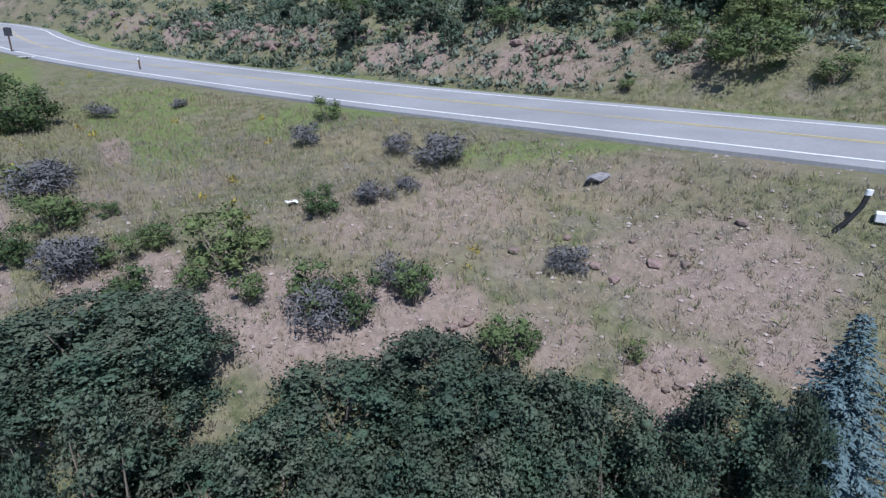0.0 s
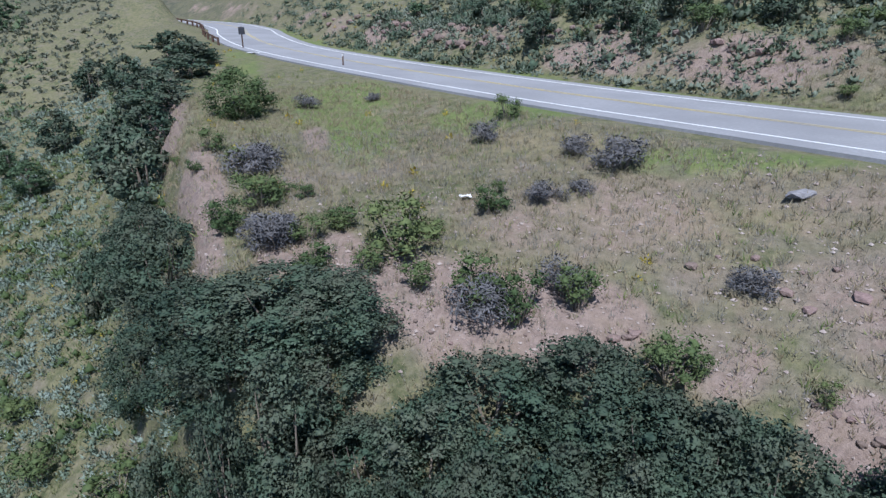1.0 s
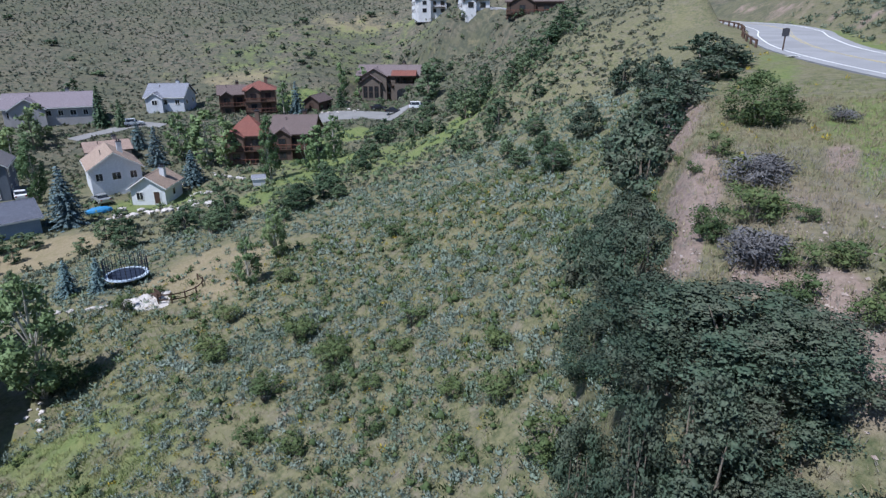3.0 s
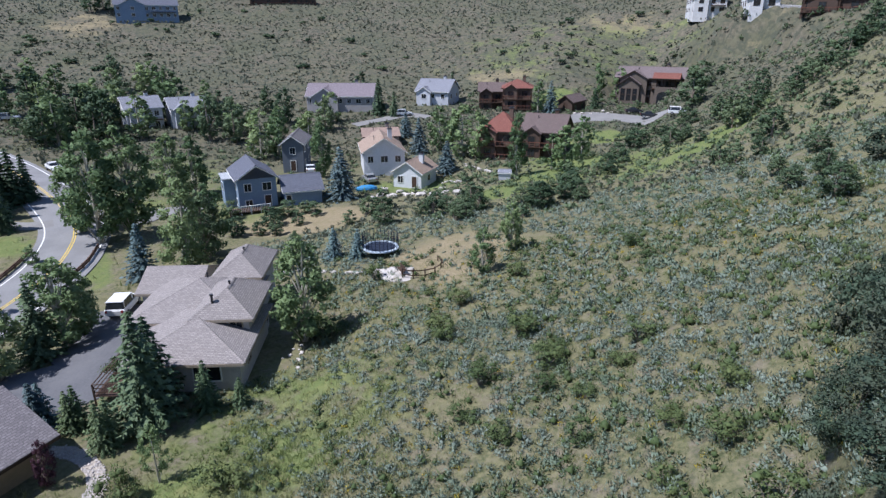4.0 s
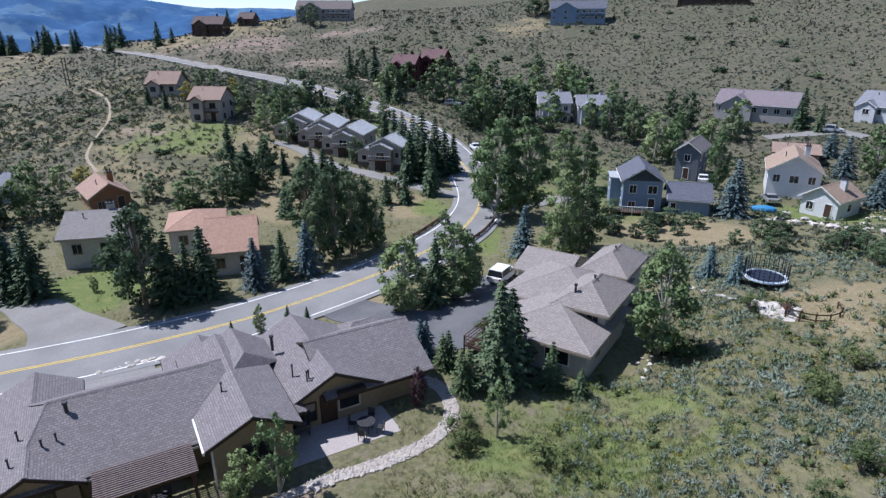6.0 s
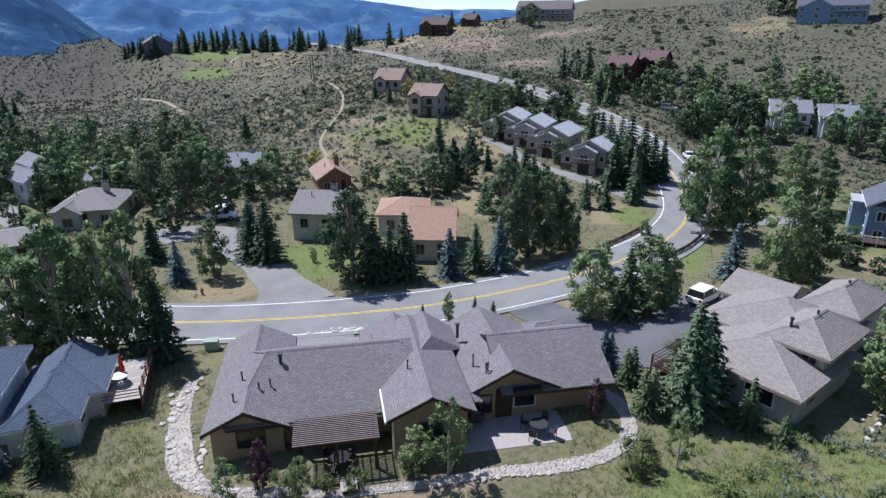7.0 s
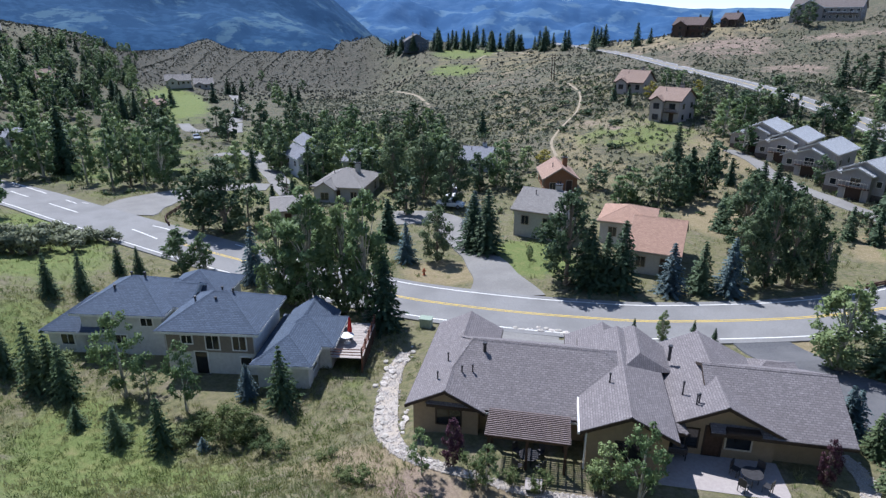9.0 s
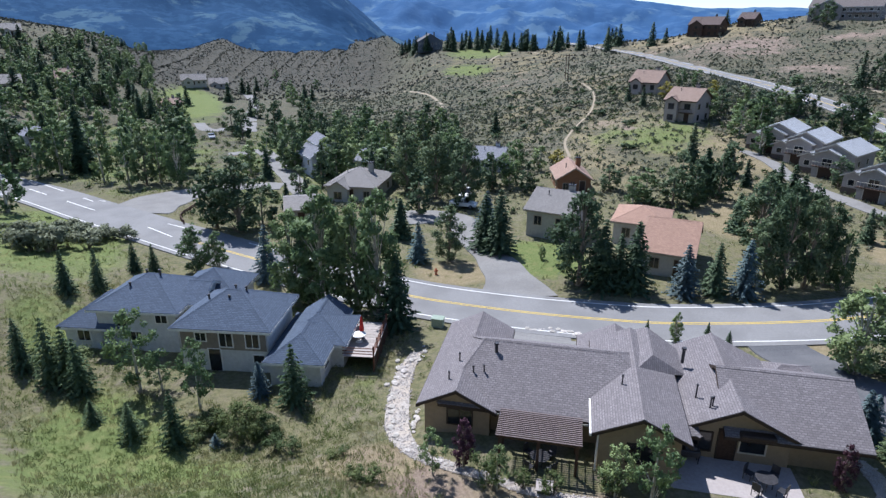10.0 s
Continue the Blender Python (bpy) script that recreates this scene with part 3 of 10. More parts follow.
def leaf_quads(c, size, rng, out=None, slim=0.6, along=None):
    """Pointed leaves or tufts at the given places: corners and faces."""
    n = len(c)
    nor = unit(rng.normal(size=(n, 3)) + (0 if out is None else out * 0.8))
    t = unit(np.cross(nor, rng.normal(size=(n, 3)))) if along is None else along
    b = unit(np.cross(nor, t))
    s = np.asarray(size)
    s = (s if s.ndim else np.full(n, float(s)))[:, None] * rng.uniform(0.7, 1.3, (n, 1))
    v = np.stack([c + t * s * 1.15, c - t * s * 0.75 + b * s * slim * 1.15, c - t * s * 0.75 - b * s * slim * 1.15], 1).reshape(-1, 3)
    return v, np.arange(3 * n).reshape(n, 3)


ICO = bmesh.new()
bmesh.ops.create_icosphere(ICO, subdivisions=1, radius=1.0)
ICO_V, ICO_F = np.array([q.co[:] for q in ICO.verts]), np.array([[q.index for q in k.verts] for k in ICO.faces])
ICO.free()
OCTA_V = np.array([(1, 0, 0.1), (0.3, 0.95, -0.1), (-0.8, 0.6, 0.1), (-0.8, -0.6, -0.1), (0.3, -0.95, 0.1), (0, 0, 1), (0, 0, -0.7)], float)
OCTA_F = np.array([(0, 1, 5), (1, 2, 5), (2, 3, 5), (3, 4, 5), (4, 0, 5), (1, 0, 6), (2, 1, 6), (3, 2, 6), (4, 3, 6), (0, 4, 6)])


def leafy_cores(cs, rs, rng, fine=False, squash=0.8):
    """The close inner foliage of each clump: uneven lumps, corner by corner, with their roundness."""
    base, faces = (ICO_V, ICO_F) if fine else (OCTA_V, OCTA_F)
    n = len(cs)
    lump = base[None] * rng.uniform(0.72, 1.15, (n, len(base), 1))
    v = cs[:, None] + lump * np.asarray(rs).reshape(n, -1, 1) * np.array([1, 1, squash])
    return v[:, faces].reshape(-1, 3), unit(np.tile(base[faces].reshape(1, -1, 3), (n, 1, 1)).reshape(-1, 3))


def leaf_mesh(name, v, f, material, out, core=None):
    """Leaves whose faces turn outwards, shaded with the roundness of the clump they belong to."""
    a, b, c = v[0::3], v[1::3], v[2::3]
    nor = unit(np.cross(b - a, c - a))
    turn = (nor * out).sum(1) < 0
    f = f.copy()
    f[turn] = f[turn][:, ::-1]
    nor[turn] *= -1
    soft = np.repeat(unit(out * 0.75 + nor * 0.6 + np.array([0, 0, 0.12])), 3, axis=0)
    if core is not None:
        k = len(v) + np.arange(len(core[0])).reshape(-1, 3)
        v, f, soft = np.vstack([v, core[0]]), np.vstack([f, k]), np.vstack([soft, core[1]])
    me = raw_mesh(name, v, f, material)
    me.polygons.foreach_set("use_smooth", np.ones(len(f), bool))
    me.normals_split_custom_set_from_vertices(soft.tolist())
    return me


def tube(points, radii, sides=6):
    """A tapered stem through points."""
    v, f = [], []
    for k, (p, r) in enumerate(zip(points, radii)):
        for i in range(sides):
            a = 2 * math.pi * i / sides
            v.append((p[0] + r * math.cos(a), p[1] + r * math.sin(a), p[2]))
            if k:
                j = (i + 1) % sides
                f.append(((k - 1) * sides + i, (k - 1) * sides + j, k * sides + j, k * sides + i))
    return v, f


def stem_mesh(name, stems, material, sides=6):
    v, f = [], []
    for pts, rad in stems:
        a, b = tube(pts, rad, sides)
        f += [tuple(i + len(v) for i in q) for q in b]
        v += a
    me = raw_mesh(name, v, f, material)
    me.polygons.foreach_set("use_smooth", np.ones(len(me.polygons), bool))
    return me


def broadleaf(name, label, seed, material, bark, tall=8.0, wide=2.6, n=1700, size=0.27, low=0.16, clumps=34, stems=1, group="garden and street trees", fat=1.0, core=0.45):
    """A tree with limbs and a crown of leaf clumps with gaps between."""
    rng = np.random.default_rng(seed)
    ob = thing(name, label, "tree", group)
    trunks = []
    tops = []
    for s in range(stems):
        lean = rng.normal(0, 0.08 if stems == 1 else 0.35, 2)
        base = rng.normal(0, 0.0 if stems == 1 else 0.35, 2)
        top = tall * rng.uniform(0.75, 0.92)
        pts = [(base[0] + lean[0] * h * tall * 0.3, base[1] + lean[1] * h * tall * 0.3, h * top - 0.3 * (h == 0)) for h in (0, 0.25, 0.5, 0.75, 1)]
        r0 = tall * (0.02 if stems == 1 else 0.012)
        trunks.append((pts, [r0 * 1.2, r0, r0 * 0.75, r0 * 0.45, r0 * 0.15]))
        tops.append(pts)
    cs, rs = [], []
    for k in range(clumps):
        h = low + (1 - low) * (k + 0.5) / clumps
        prof = math.sin(math.pi * min(1, max(0.03, (h - low) / (1 - low))) ** 0.72) ** 0.62
        a = rng.uniform(0, 2 * math.pi)
        d = wide * prof * rng.uniform(0.25, 0.78) ** (1.0 if fat == 1.0 else 0.6)
        cs.append((d * math.cos(a), d * math.sin(a), h * tall * rng.uniform(0.94, 1.02)))
        rs.append(wide * fat * rng.uniform(0.24, 0.42) * (0.55 + 0.45 * prof))
        if k % 2 == 0 and stems == 1:
            p = tops[k % stems]
            q = p[min(3, int(h * 3.2))]
            trunks.append(([q, ((q[0] + cs[-1][0]) / 2, (q[1] + cs[-1][1]) / 2, (q[2] + cs[-1][2]) / 2 + 0.1), cs[-1]], [tall * 0.008, tall * 0.005, 0.01]))
    cs, rs = np.array(cs), np.array(rs)
    if stems == 1:
        part_mesh("trunk", stem_mesh("trunk", trunks if n > 1500 else trunks[:9], bark, 6 if n > 1500 else 4), ob)
    else:
        for one in trunks:
            part_mesh("stem", stem_mesh("stem", [one], bark), ob)
    pick = rng.choice(clumps, n, p=rs ** 2 / (rs ** 2).sum())
    o = unit(rng.normal(size=(n, 3)))
    c = cs[pick] + o * (rs[pick] * rng.uniform(core * 0.9, 1.14, n) ** 0.8)[:, None] * np.array([1, 1, 0.8])
    v, f = leaf_quads(c, size, rng, out=o, slim=0.7)
    mid = np.array([0, 0, tall * (0.35 + 0.4 * low)])
    whole = unit((c - mid) / np.array([wide, wide, tall * 0.5]))
    part_mesh("crown", leaf_mesh("crown", v, f, material, unit(o + whole * 0.7), leafy_cores(cs, rs * core, rng)), ob)
    return ob


def conifer(name, label, seed, material, tall=8.0, wide=1.9, whorls=20, group="spruce trees", tuft=1.0):
    """A spruce: drooping boughs in whorls, each with side twigs."""
    rng = np.random.default_rng(seed)
    ob = thing(name, label, "tree", group)
    part_mesh("trunk", stem_mesh("trunk", [([(0, 0, -0.3), (0, 0, tall * 0.5), (0, 0, tall * 0.97)], [tall * 0.02, tall * 0.011, 0.015])], BARK), ob)
    c, al, sz = [], [], []
    for w in range(whorls):
        h = 0.05 + 0.94 * w / (whorls - 1)
        reach = wide * (1 - h) ** 0.85 * rng.uniform(0.85, 1.12) + 0.05
        boughs = max(5, int(11 - 4 * h))
        for k in range(boughs):
            a = 2 * math.pi * (k + rng.uniform(-0.3, 0.3)) / boughs + w * 0.7
            L = reach * rng.uniform(0.7, 1.12)
            segs = max(2, int(L / (0.28 * tuft)))
            for i in range(segs):
                f = (i + 0.6) / segs
                base = np.array([math.cos(a) * L * f, math.sin(a) * L * f, h * tall - 0.32 * L * f + 0.12 * L * f * f])
                for side in (-1, 0, 1):
                    ang = a + side * 0.85
                    off = np.array([math.cos(ang), math.sin(ang), -0.28]) * 0.12 * (1.5 - f)
                    c.append(base + off * abs(side) + rng.normal(0, 0.03, 3))
                    al.append((math.cos(ang), math.sin(ang), -0.3 + rng.normal(0, 0.15)))
                    sz.append((0.20 + 0.13 * (1 - f) * (1 - h)) * tuft)
    c.append((0, 0, tall * 0.985))
    al.append((0, 0, 1))
    sz.append(0.25)
    c, al = np.array(c), unit(np.array(al))
    face = unit(np.tile([0, 0, 1.0], (len(c), 1)) * 0.8 + unit(c * [1, 1, 0]) * 0.7)
    v, f = leaf_quads(c, np.array(sz), rng, out=face, slim=0.5, along=al)
    part_mesh("crown", leaf_mesh("crown", v, f, material, face), ob)
    return ob


def shrub(name, label, seed, material, tall=1.4, wide=0.9, n=420, size=0.10, group="shrubs on the slope", slim=0.55):
    """A low bush with several stems from the ground."""
    rng = np.random.default_rng(seed)
    ob = thing(name, label, "shrub", group)
    stems, cs = [], []
    for k in range(11):
        a, d = rng.uniform(0, 6.28), wide * math.sqrt(rng.uniform(0.02, 0.6))
        top = (d * math.cos(a), d * math.sin(a), tall * rng.uniform(0.22, 0.85))
        stems.append(([(top[0] * 0.15, top[1] * 0.15, -0.1), (top[0] * 0.6, top[1] * 0.6, top[2] * 0.5), top], [0.03, 0.02, 0.008]))
        cs.append(top)
    part_mesh("stem", stem_mesh("stem", stems, BARK, 4), ob)
    cs = np.array(cs)
    o = unit(rng.normal(size=(n, 3)))
    c = cs[rng.integers(0, 11, n)] + o * wide * rng.uniform(0.2, 0.5, (n, 1)) * np.array([1, 1, 0.9])
    c[:, 2] = np.maximum(c[:, 2], 0.04)
    v, f = leaf_quads(c, size, rng, out=o, slim=slim)
    part_mesh("foliage", leaf_mesh("foliage", v, f, material, unit(o + unit(c - np.array([0, 0, tall * 0.2])) * 0.7), leafy_cores(cs, np.full(11, wide * 0.22), rng, squash=0.9) if slim > 0.3 else None), ob)
    return ob


def plant_all(protos, rows, tall):
    """Sets out a kind of plant: x, y, height, width to height. The first of each sort is the one built."""
    used = set()
    for k, (x, y, h, w) in enumerate(rows):
        j = k % len(protos)
        s = h / tall
        m = Matrix.Translation((x, y, ground(x, y) - 0.05)) @ Matrix.Rotation(k * 2.39996, 4, "Z") @ Matrix.Diagonal((s * w, s * w, s, 1))
        if j in used:
            copy_thing(protos[j], m)
        else:
            used.add(j)
            FIRST.append((protos[j], m))


FIRST = []


def settle_first():
    for ob, m in FIRST:
        ob.matrix_world = m
    FIRST.clear()


def tufts(name, label, category, pts, spread, tall, leaves, size, material, seed, slim=0.45, upright=0.5, core=0.0):
    """Many low plants, joined."""
    rng = np.random.default_rng(seed)
    n = len(pts)
    s = rng.uniform(0.55, 1.35, n)
    base = np.stack([pts[:, 0], pts[:, 1], terrain(pts[:, 0], pts[:, 1])], 1)
    o = unit(rng.normal(size=(n, leaves, 3)))
    o[..., 2] = np.abs(o[..., 2])
    c = base[:, None] + o * (s[:, None, None] * rng.uniform(0.45, 1.0, (n, leaves, 1))) * np.array([spread, spread, tall])
    along = unit(o + np.array([0, 0, upright]) + rng.normal(0, 0.35, (n, leaves, 3)))
    v, f = leaf_quads(c.reshape(-1, 3), np.repeat(size * s, leaves), rng, out=o.reshape(-1, 3) * 0.6, slim=slim, along=along.reshape(-1, 3))
    lump = None
    if core:
        lump = leafy_cores(base + np.array([0, 0, tall * 0.3]) * s[:, None], s[:, None] * core * spread * rng.uniform(0.8, 1.2, (n, 1)), rng, squash=0.9 * tall / spread)
    me = leaf_mesh(name, v, f, material, o.reshape(-1, 3), lump) if leaves >= 16 and slim > 0.2 else raw_mesh(name, v, f, material)
    return tagged(new(name, me), label, category, kind="stuff")

# ---- builders: houses ----
def wall_paint(name, c, var=0.12, scale=3.0):
    return mat(name, tuple(x * (1 - var) for x in c), tuple(min(1, x * (1 + var)) for x in c), scale, 0.85, 0.15, tuple(x * 0.8 for x in c), 0.5, 0.35)


def shingle_roof(name, a, b, c):
    """Asphalt shingles: courses and single tabs of uneven tone."""
    m = mat(name, a, b, 9.0, 0.92, 0.25, c, 0.6, 0.5)
    t = m.node_tree
    n, l = t.nodes, t.links
    co = n.new("ShaderNodeTexCoord")
    br = n.new("ShaderNodeTexBrick")
    br.inputs["Scale"].default_value, br.inputs["Mortar Size"].default_value = 1.0, 0.025
    br.inputs["Brick Width"].default_value, br.inputs["Row Height"].default_value = 0.30, 0.145
    br.inputs["Color1"].default_value, br.inputs["Color2"].default_value, br.inputs["Mortar"].default_value = (0.70, 0.70, 0.70, 1), (1.22, 1.22, 1.22, 1), (0.50, 0.50, 0.50, 1)
    flat = n.new("ShaderNodeSeparateXYZ")
    l.new(co.outputs["Object"], flat.inputs[0])
    turned = n.new("ShaderNodeCombineXYZ")
    l.new(flat.outputs[1], turned.inputs[0])
    l.new(flat.outputs[0], turned.inputs[1])
    face = n.new("ShaderNodeVectorMath")
    face.operation = "ABSOLUTE"
    l.new(co.outputs["Normal"], face.inputs[0])
    slope = n.new("ShaderNodeSeparateXYZ")
    l.new(face.outputs[0], slope.inputs[0])
    more = n.new("ShaderNodeMath")
    more.operation = "GREATER_THAN"
    l.new(slope.outputs[0], more.inputs[0])
    l.new(slope.outputs[1], more.inputs[1])
    way = n.new("ShaderNodeMix")
    way.data_type = "VECTOR"
    l.new(more.outputs[0], way.inputs[0])
    l.new(co.outputs["Object"], way.inputs[4])
    l.new(turned.outputs[0], way.inputs[5])
    l.new(way.outputs[1], br.inputs["Vector"])
    tab = n.new("ShaderNodeBump")
    tab.inputs["Strength"].default_value, tab.inputs["Distance"].default_value = 0.5, 0.02
    l.new(br.outputs["Fac"], tab.inputs["Height"])
    tab.invert = True
    mx = n.new("ShaderNodeMix")
    mx.data_type, mx.blend_type = "RGBA", "MULTIPLY"
    mx.inputs[0].default_value = 0.6
    b_ = n["Principled BSDF"]
    l.new(tab.outputs["Normal"], b_.inputs["Normal"])
    src = b_.inputs["Base Color"].links[0].from_socket
    l.new(src, mx.inputs[6])
    l.new(br.outputs["Color"], mx.inputs[7])
    l.new(mx.outputs[2], b_.inputs["Base Color"])
    return m


GLASS = mat("dark_pane", (0.012, 0.014, 0.017), (0.03, 0.034, 0.04), 1.5, 0.08, 0, spec=0.6)
WHITE_TRIM = mat("white_trim", (0.66, 0.66, 0.64), (0.78, 0.78, 0.76), 6, 0.6, 0.1)
BROWN_TRIM = mat("brown_trim", (0.035, 0.024, 0.018), (0.060, 0.042, 0.032), 8, 0.7, 0.2)
PALE_TRIM = mat("cream_trim", (0.50, 0.45, 0.37), (0.60, 0.55, 0.46), 8, 0.7, 0.2)
TAN_TRIM = mat("tan_trim", (0.30, 0.25, 0.19), (0.40, 0.34, 0.27), 8, 0.7, 0.2)
METAL = mat("vent_metal", (0.05, 0.05, 0.055), (0.09, 0.09, 0.10), 8, 0.5, 0.1, metal=0.6)
STONE = mat("pale_stone", (0.40, 0.37, 0.34), (0.60, 0.57, 0.53), 3, 0.9, 0.4, (0.33, 0.29, 0.25), 1.0, 0.5, rand=0.15)
WOOD_DARK = mat("dark_wood", (0.045, 0.026, 0.018), (0.085, 0.052, 0.036), 9, 0.75, 0.3)
WOOD_RED = mat("red_wood", (0.10, 0.042, 0.028), (0.17, 0.075, 0.05), 9, 0.75, 0.3)
CONCRETE = mat("pale_concrete", (0.33, 0.298, 0.290), (0.42, 0.385, 0.372), 4, 0.9, 0.15, (0.36, 0.32, 0.31), 0.6, 0.5)


def boxes(bm, *specs):
    """Adds boxes, each from a low and a high corner."""
    for (x0, y0, z0), (x1, y1, z1) in specs:
        v = [bm.verts.new(p) for p in itertools.product((x0, x1), (y0, y1), (z0, z1))]
        for q in ((0, 1, 3, 2), (4, 6, 7, 5), (0, 4, 5, 1), (2, 3, 7, 6), (0, 2, 6, 4), (1, 5, 7, 3)):
            bm.faces.new([v[i] for i in q])
    return bm


def box_part(name, lo, hi, material, parent, label="", bevel=0.0):
    bm = boxes(bmesh.new(), (lo, hi))
    if bevel:
        bmesh.ops.bevel(bm, geom=bm.edges[:], offset=bevel, segments=1, affect="EDGES")
    return part(name, bm, material, parent, label)


def wing(parent, x0, x1, y0, y1, z0, h, roof, rise, wall, shingle, trim, over=0.45, label="", hip=0.0):
    """One block of a house: walls to the eaves (and up into gables) and its own roof with thickness and fascia.
    roof: 'x' or 'y' (gable, ridge along it), 'hx', 'hy' (hipped)."""
    swap = roof in ("y", "hy")
    a0, a1, b0, b1 = (y0, y1, x0, x1) if swap else (x0, x1, y0, y1)
    put = (lambda a, b, z: (b, a, z)) if swap else (lambda a, b, z: (a, b, z))
    mid, half = (b0 + b1) / 2, (b1 - b0) / 2
    top = z0 + h
    bm = bmesh.new()
    low = [bm.verts.new(put(a, b, z0)) for a, b in ((a0, b0), (a1, b0), (a1, b1), (a0, b1))]
    up = [bm.verts.new(put(a, b, top)) for a, b in ((a0, b0), (a1, b0), (a1, b1), (a0, b1))]
    if roof in ("x", "y"):
        g0, g1 = bm.verts.new(put(a0, mid, top + rise * 0.97)), bm.verts.new(put(a1, mid, top + rise * 0.97))
        for q in ((low[0], low[1], up[1], up[0]), (low[1], low[2], up[2], g1, up[1]), (low[2], low[3], up[3], up[2]), (low[3], low[0], up[0], g0, up[3]), (up[0], up[1], g1, g0), (up[2], up[3], g0, g1)):
            bm.faces.new(q)
    else:
        for i in range(4):
            j = (i + 1) % 4
            bm.faces.new((low[i], low[j], up[j], up[i]))
        bm.faces.new(up)
    bmesh.ops.recalc_face_normals(bm, faces=bm.faces[:])
    part("wall", bm, wall, parent, label)
    drop = rise / half * over if half else 0
    th = 0.16
    e = [(a0 - over, b0 - over), (a1 + over, b0 - over), (a1 + over, b1 + over), (a0 - over, b1 + over)]
    ze = top - drop + 0.06
    inset = 0 if roof in ("x", "y") else min(half + over, (a1 - a0) / 2 + over - 0.05)
    rid = [(a0 - over + (hip or inset), mid), (a1 + over - (inset if roof in ("hx", "hy") else 0), mid)]
    zr = top + rise + 0.06
    bm = bmesh.new()
    vs = []
    for dz in (th, 0.0):
        vs.append([bm.verts.new(put(a, b, ze + dz)) for a, b in e] + [bm.verts.new(put(a, b, zr + dz)) for a, b in rid])
    t, u = vs
    for s, fl in ((t, False), (u, True)):
        for q in ((0, 1, 5, 4), (2, 3, 4, 5), (1, 2, 5), (3, 0, 4)):
            if len(q) == 3 and roof in ("x", "y"):
                continue
            bm.faces.new([s[i] for i in (q[::-1] if fl else q)])
    rim = [(0, 1), (2, 3), (1, 5), (5, 2), (3, 4), (4, 0)] if roof in ("x", "y") else [(0, 1), (1, 2), (2, 3), (3, 0)]
    for i, j in rim:
        bm.faces.new((t[i], t[j], u[j], u[i]))
    bmesh.ops.recalc_face_normals(bm, faces=bm.faces[:])
    t_at = [q.co.copy() for q in t]
    rf = part("roof", bm, shingle, parent)
    # a raised cap along the ridge and down the hips
    caps = [(4, 5)] + ([(0, 4), (3, 4)] if roof not in ("x", "y") else []) + ([(1, 5), (2, 5)] if roof in ("hx", "hy") else [])
    bm = bmesh.new()
    for i, j in caps:
        p, q = t_at[i], t_at[j]
        d = (q - p)
        if d.length < 0.2:
            continue
        side = d.normalized().cross(Vector((0, 0, 1))).normalized() * 0.15
        v = [bm.verts.new(w) for w in (p - side - Vector((0, 0, 0.05)), p + Vector((0, 0, 0.035)), p + side - Vector((0, 0, 0.05)), q - side - Vector((0, 0, 0.05)), q + Vector((0, 0, 0.035)), q + side - Vector((0, 0, 0.05)))]
        for f in ((0, 1, 4, 3), (1, 2, 5, 4), (0, 2, 1), (3, 4, 5)):
            bm.faces.new([v[k] for k in f])
    bmesh.ops.recalc_face_normals(bm, faces=bm.faces[:])
    part("ridge_cap", bm, shingle, rf)
    # fascia boards along the roof's edge
    for i, j in rim:
        p, q = Vector(put(*((e + rid)[i]), (ze if i < 4 else zr) - 0.09)), Vector(put(*((e + rid)[j]), (ze if j < 4 else zr) - 0.09))
        d = (q - p).normalized()
        side = d.cross(Vector((0, 0, 1)))
        side = (side.normalized() if side.length > 0.01 else Vector((1, 0, 0))) * 0.03
        hi = Vector((0, 0, 0.2))
        bm = bmesh.new()
        v = [bm.verts.new(w) for w in (p - side, q - side, q + side, p + side, p - side + hi, q - side + hi, q + side + hi, p + side + hi)]
        for f in ((0, 1, 2, 3), (4, 7, 6, 5), (0, 4, 5, 1), (1, 5, 6, 2), (2, 6, 7, 3), (3, 7, 4, 0)):
            bm.faces.new([v[k] for k in f])
        bmesh.ops.recalc_face_normals(bm, faces=bm.faces[:])
        part("fascia", bm, trim, rf)
    return rf


def window(parent, side, a, b, z, w, h, trim, bars=1, name="window"):
    """A window on a wall: side 's' faces -y at y = b, 'n' +y, 'w' -x at x = b, 'e' +x; a is its middle along the wall."""
    def p(u, d, zz):
        s = -d if side in "sw" else d
        return (a + u, b + s, zz) if side in "sn" else (b + s, a + u, zz)

    def bx(bm, u0, u1, d0, d1, z0_, z1_):
        q0, q1 = p(u0, d0, z0_), p(u1, d1, z1_)
        boxes(bm, (tuple(min(i, j) for i, j in zip(q0, q1)), tuple(max(i, j) for i, j in zip(q0, q1))))
    k = 0.09
    bm = bmesh.new()
    bx(bm, -w / 2 - k, w / 2 + k, -0.02, 0.07, z - k, z)
    bx(bm, -w / 2 - k, w / 2 + k, -0.02, 0.07, z + h, z + h + k)
    bx(bm, -w / 2 - k, -w / 2, -0.02, 0.07, z, z + h)
    bx(bm, w / 2, w / 2 + k, -0.02, 0.07, z, z + h)
    for i in range(bars):
        u = -w / 2 + w * (i + 1) / (bars + 1)
        bx(bm, u - 0.025, u + 0.025, -0.02, 0.05, z, z + h)
    fr = part(name, bm, trim, parent)
    bm = bmesh.new()
    bx(bm, -w / 2, w / 2, -0.02, 0.025, z, z + h)
    part("pane", bm, GLASS, fr, "dark reflecting glass")
    return fr


def door(parent, side, a, b, z, w, h, material, trim, name="door"):
    fr = window(parent, side, a, b, z, w, h, trim, 0, name)
    pane = fr.children[0]
    pane.name = "leaf"
    pane.data.materials[0] = material
    pane["label"] = "closed door leaf"
    return fr


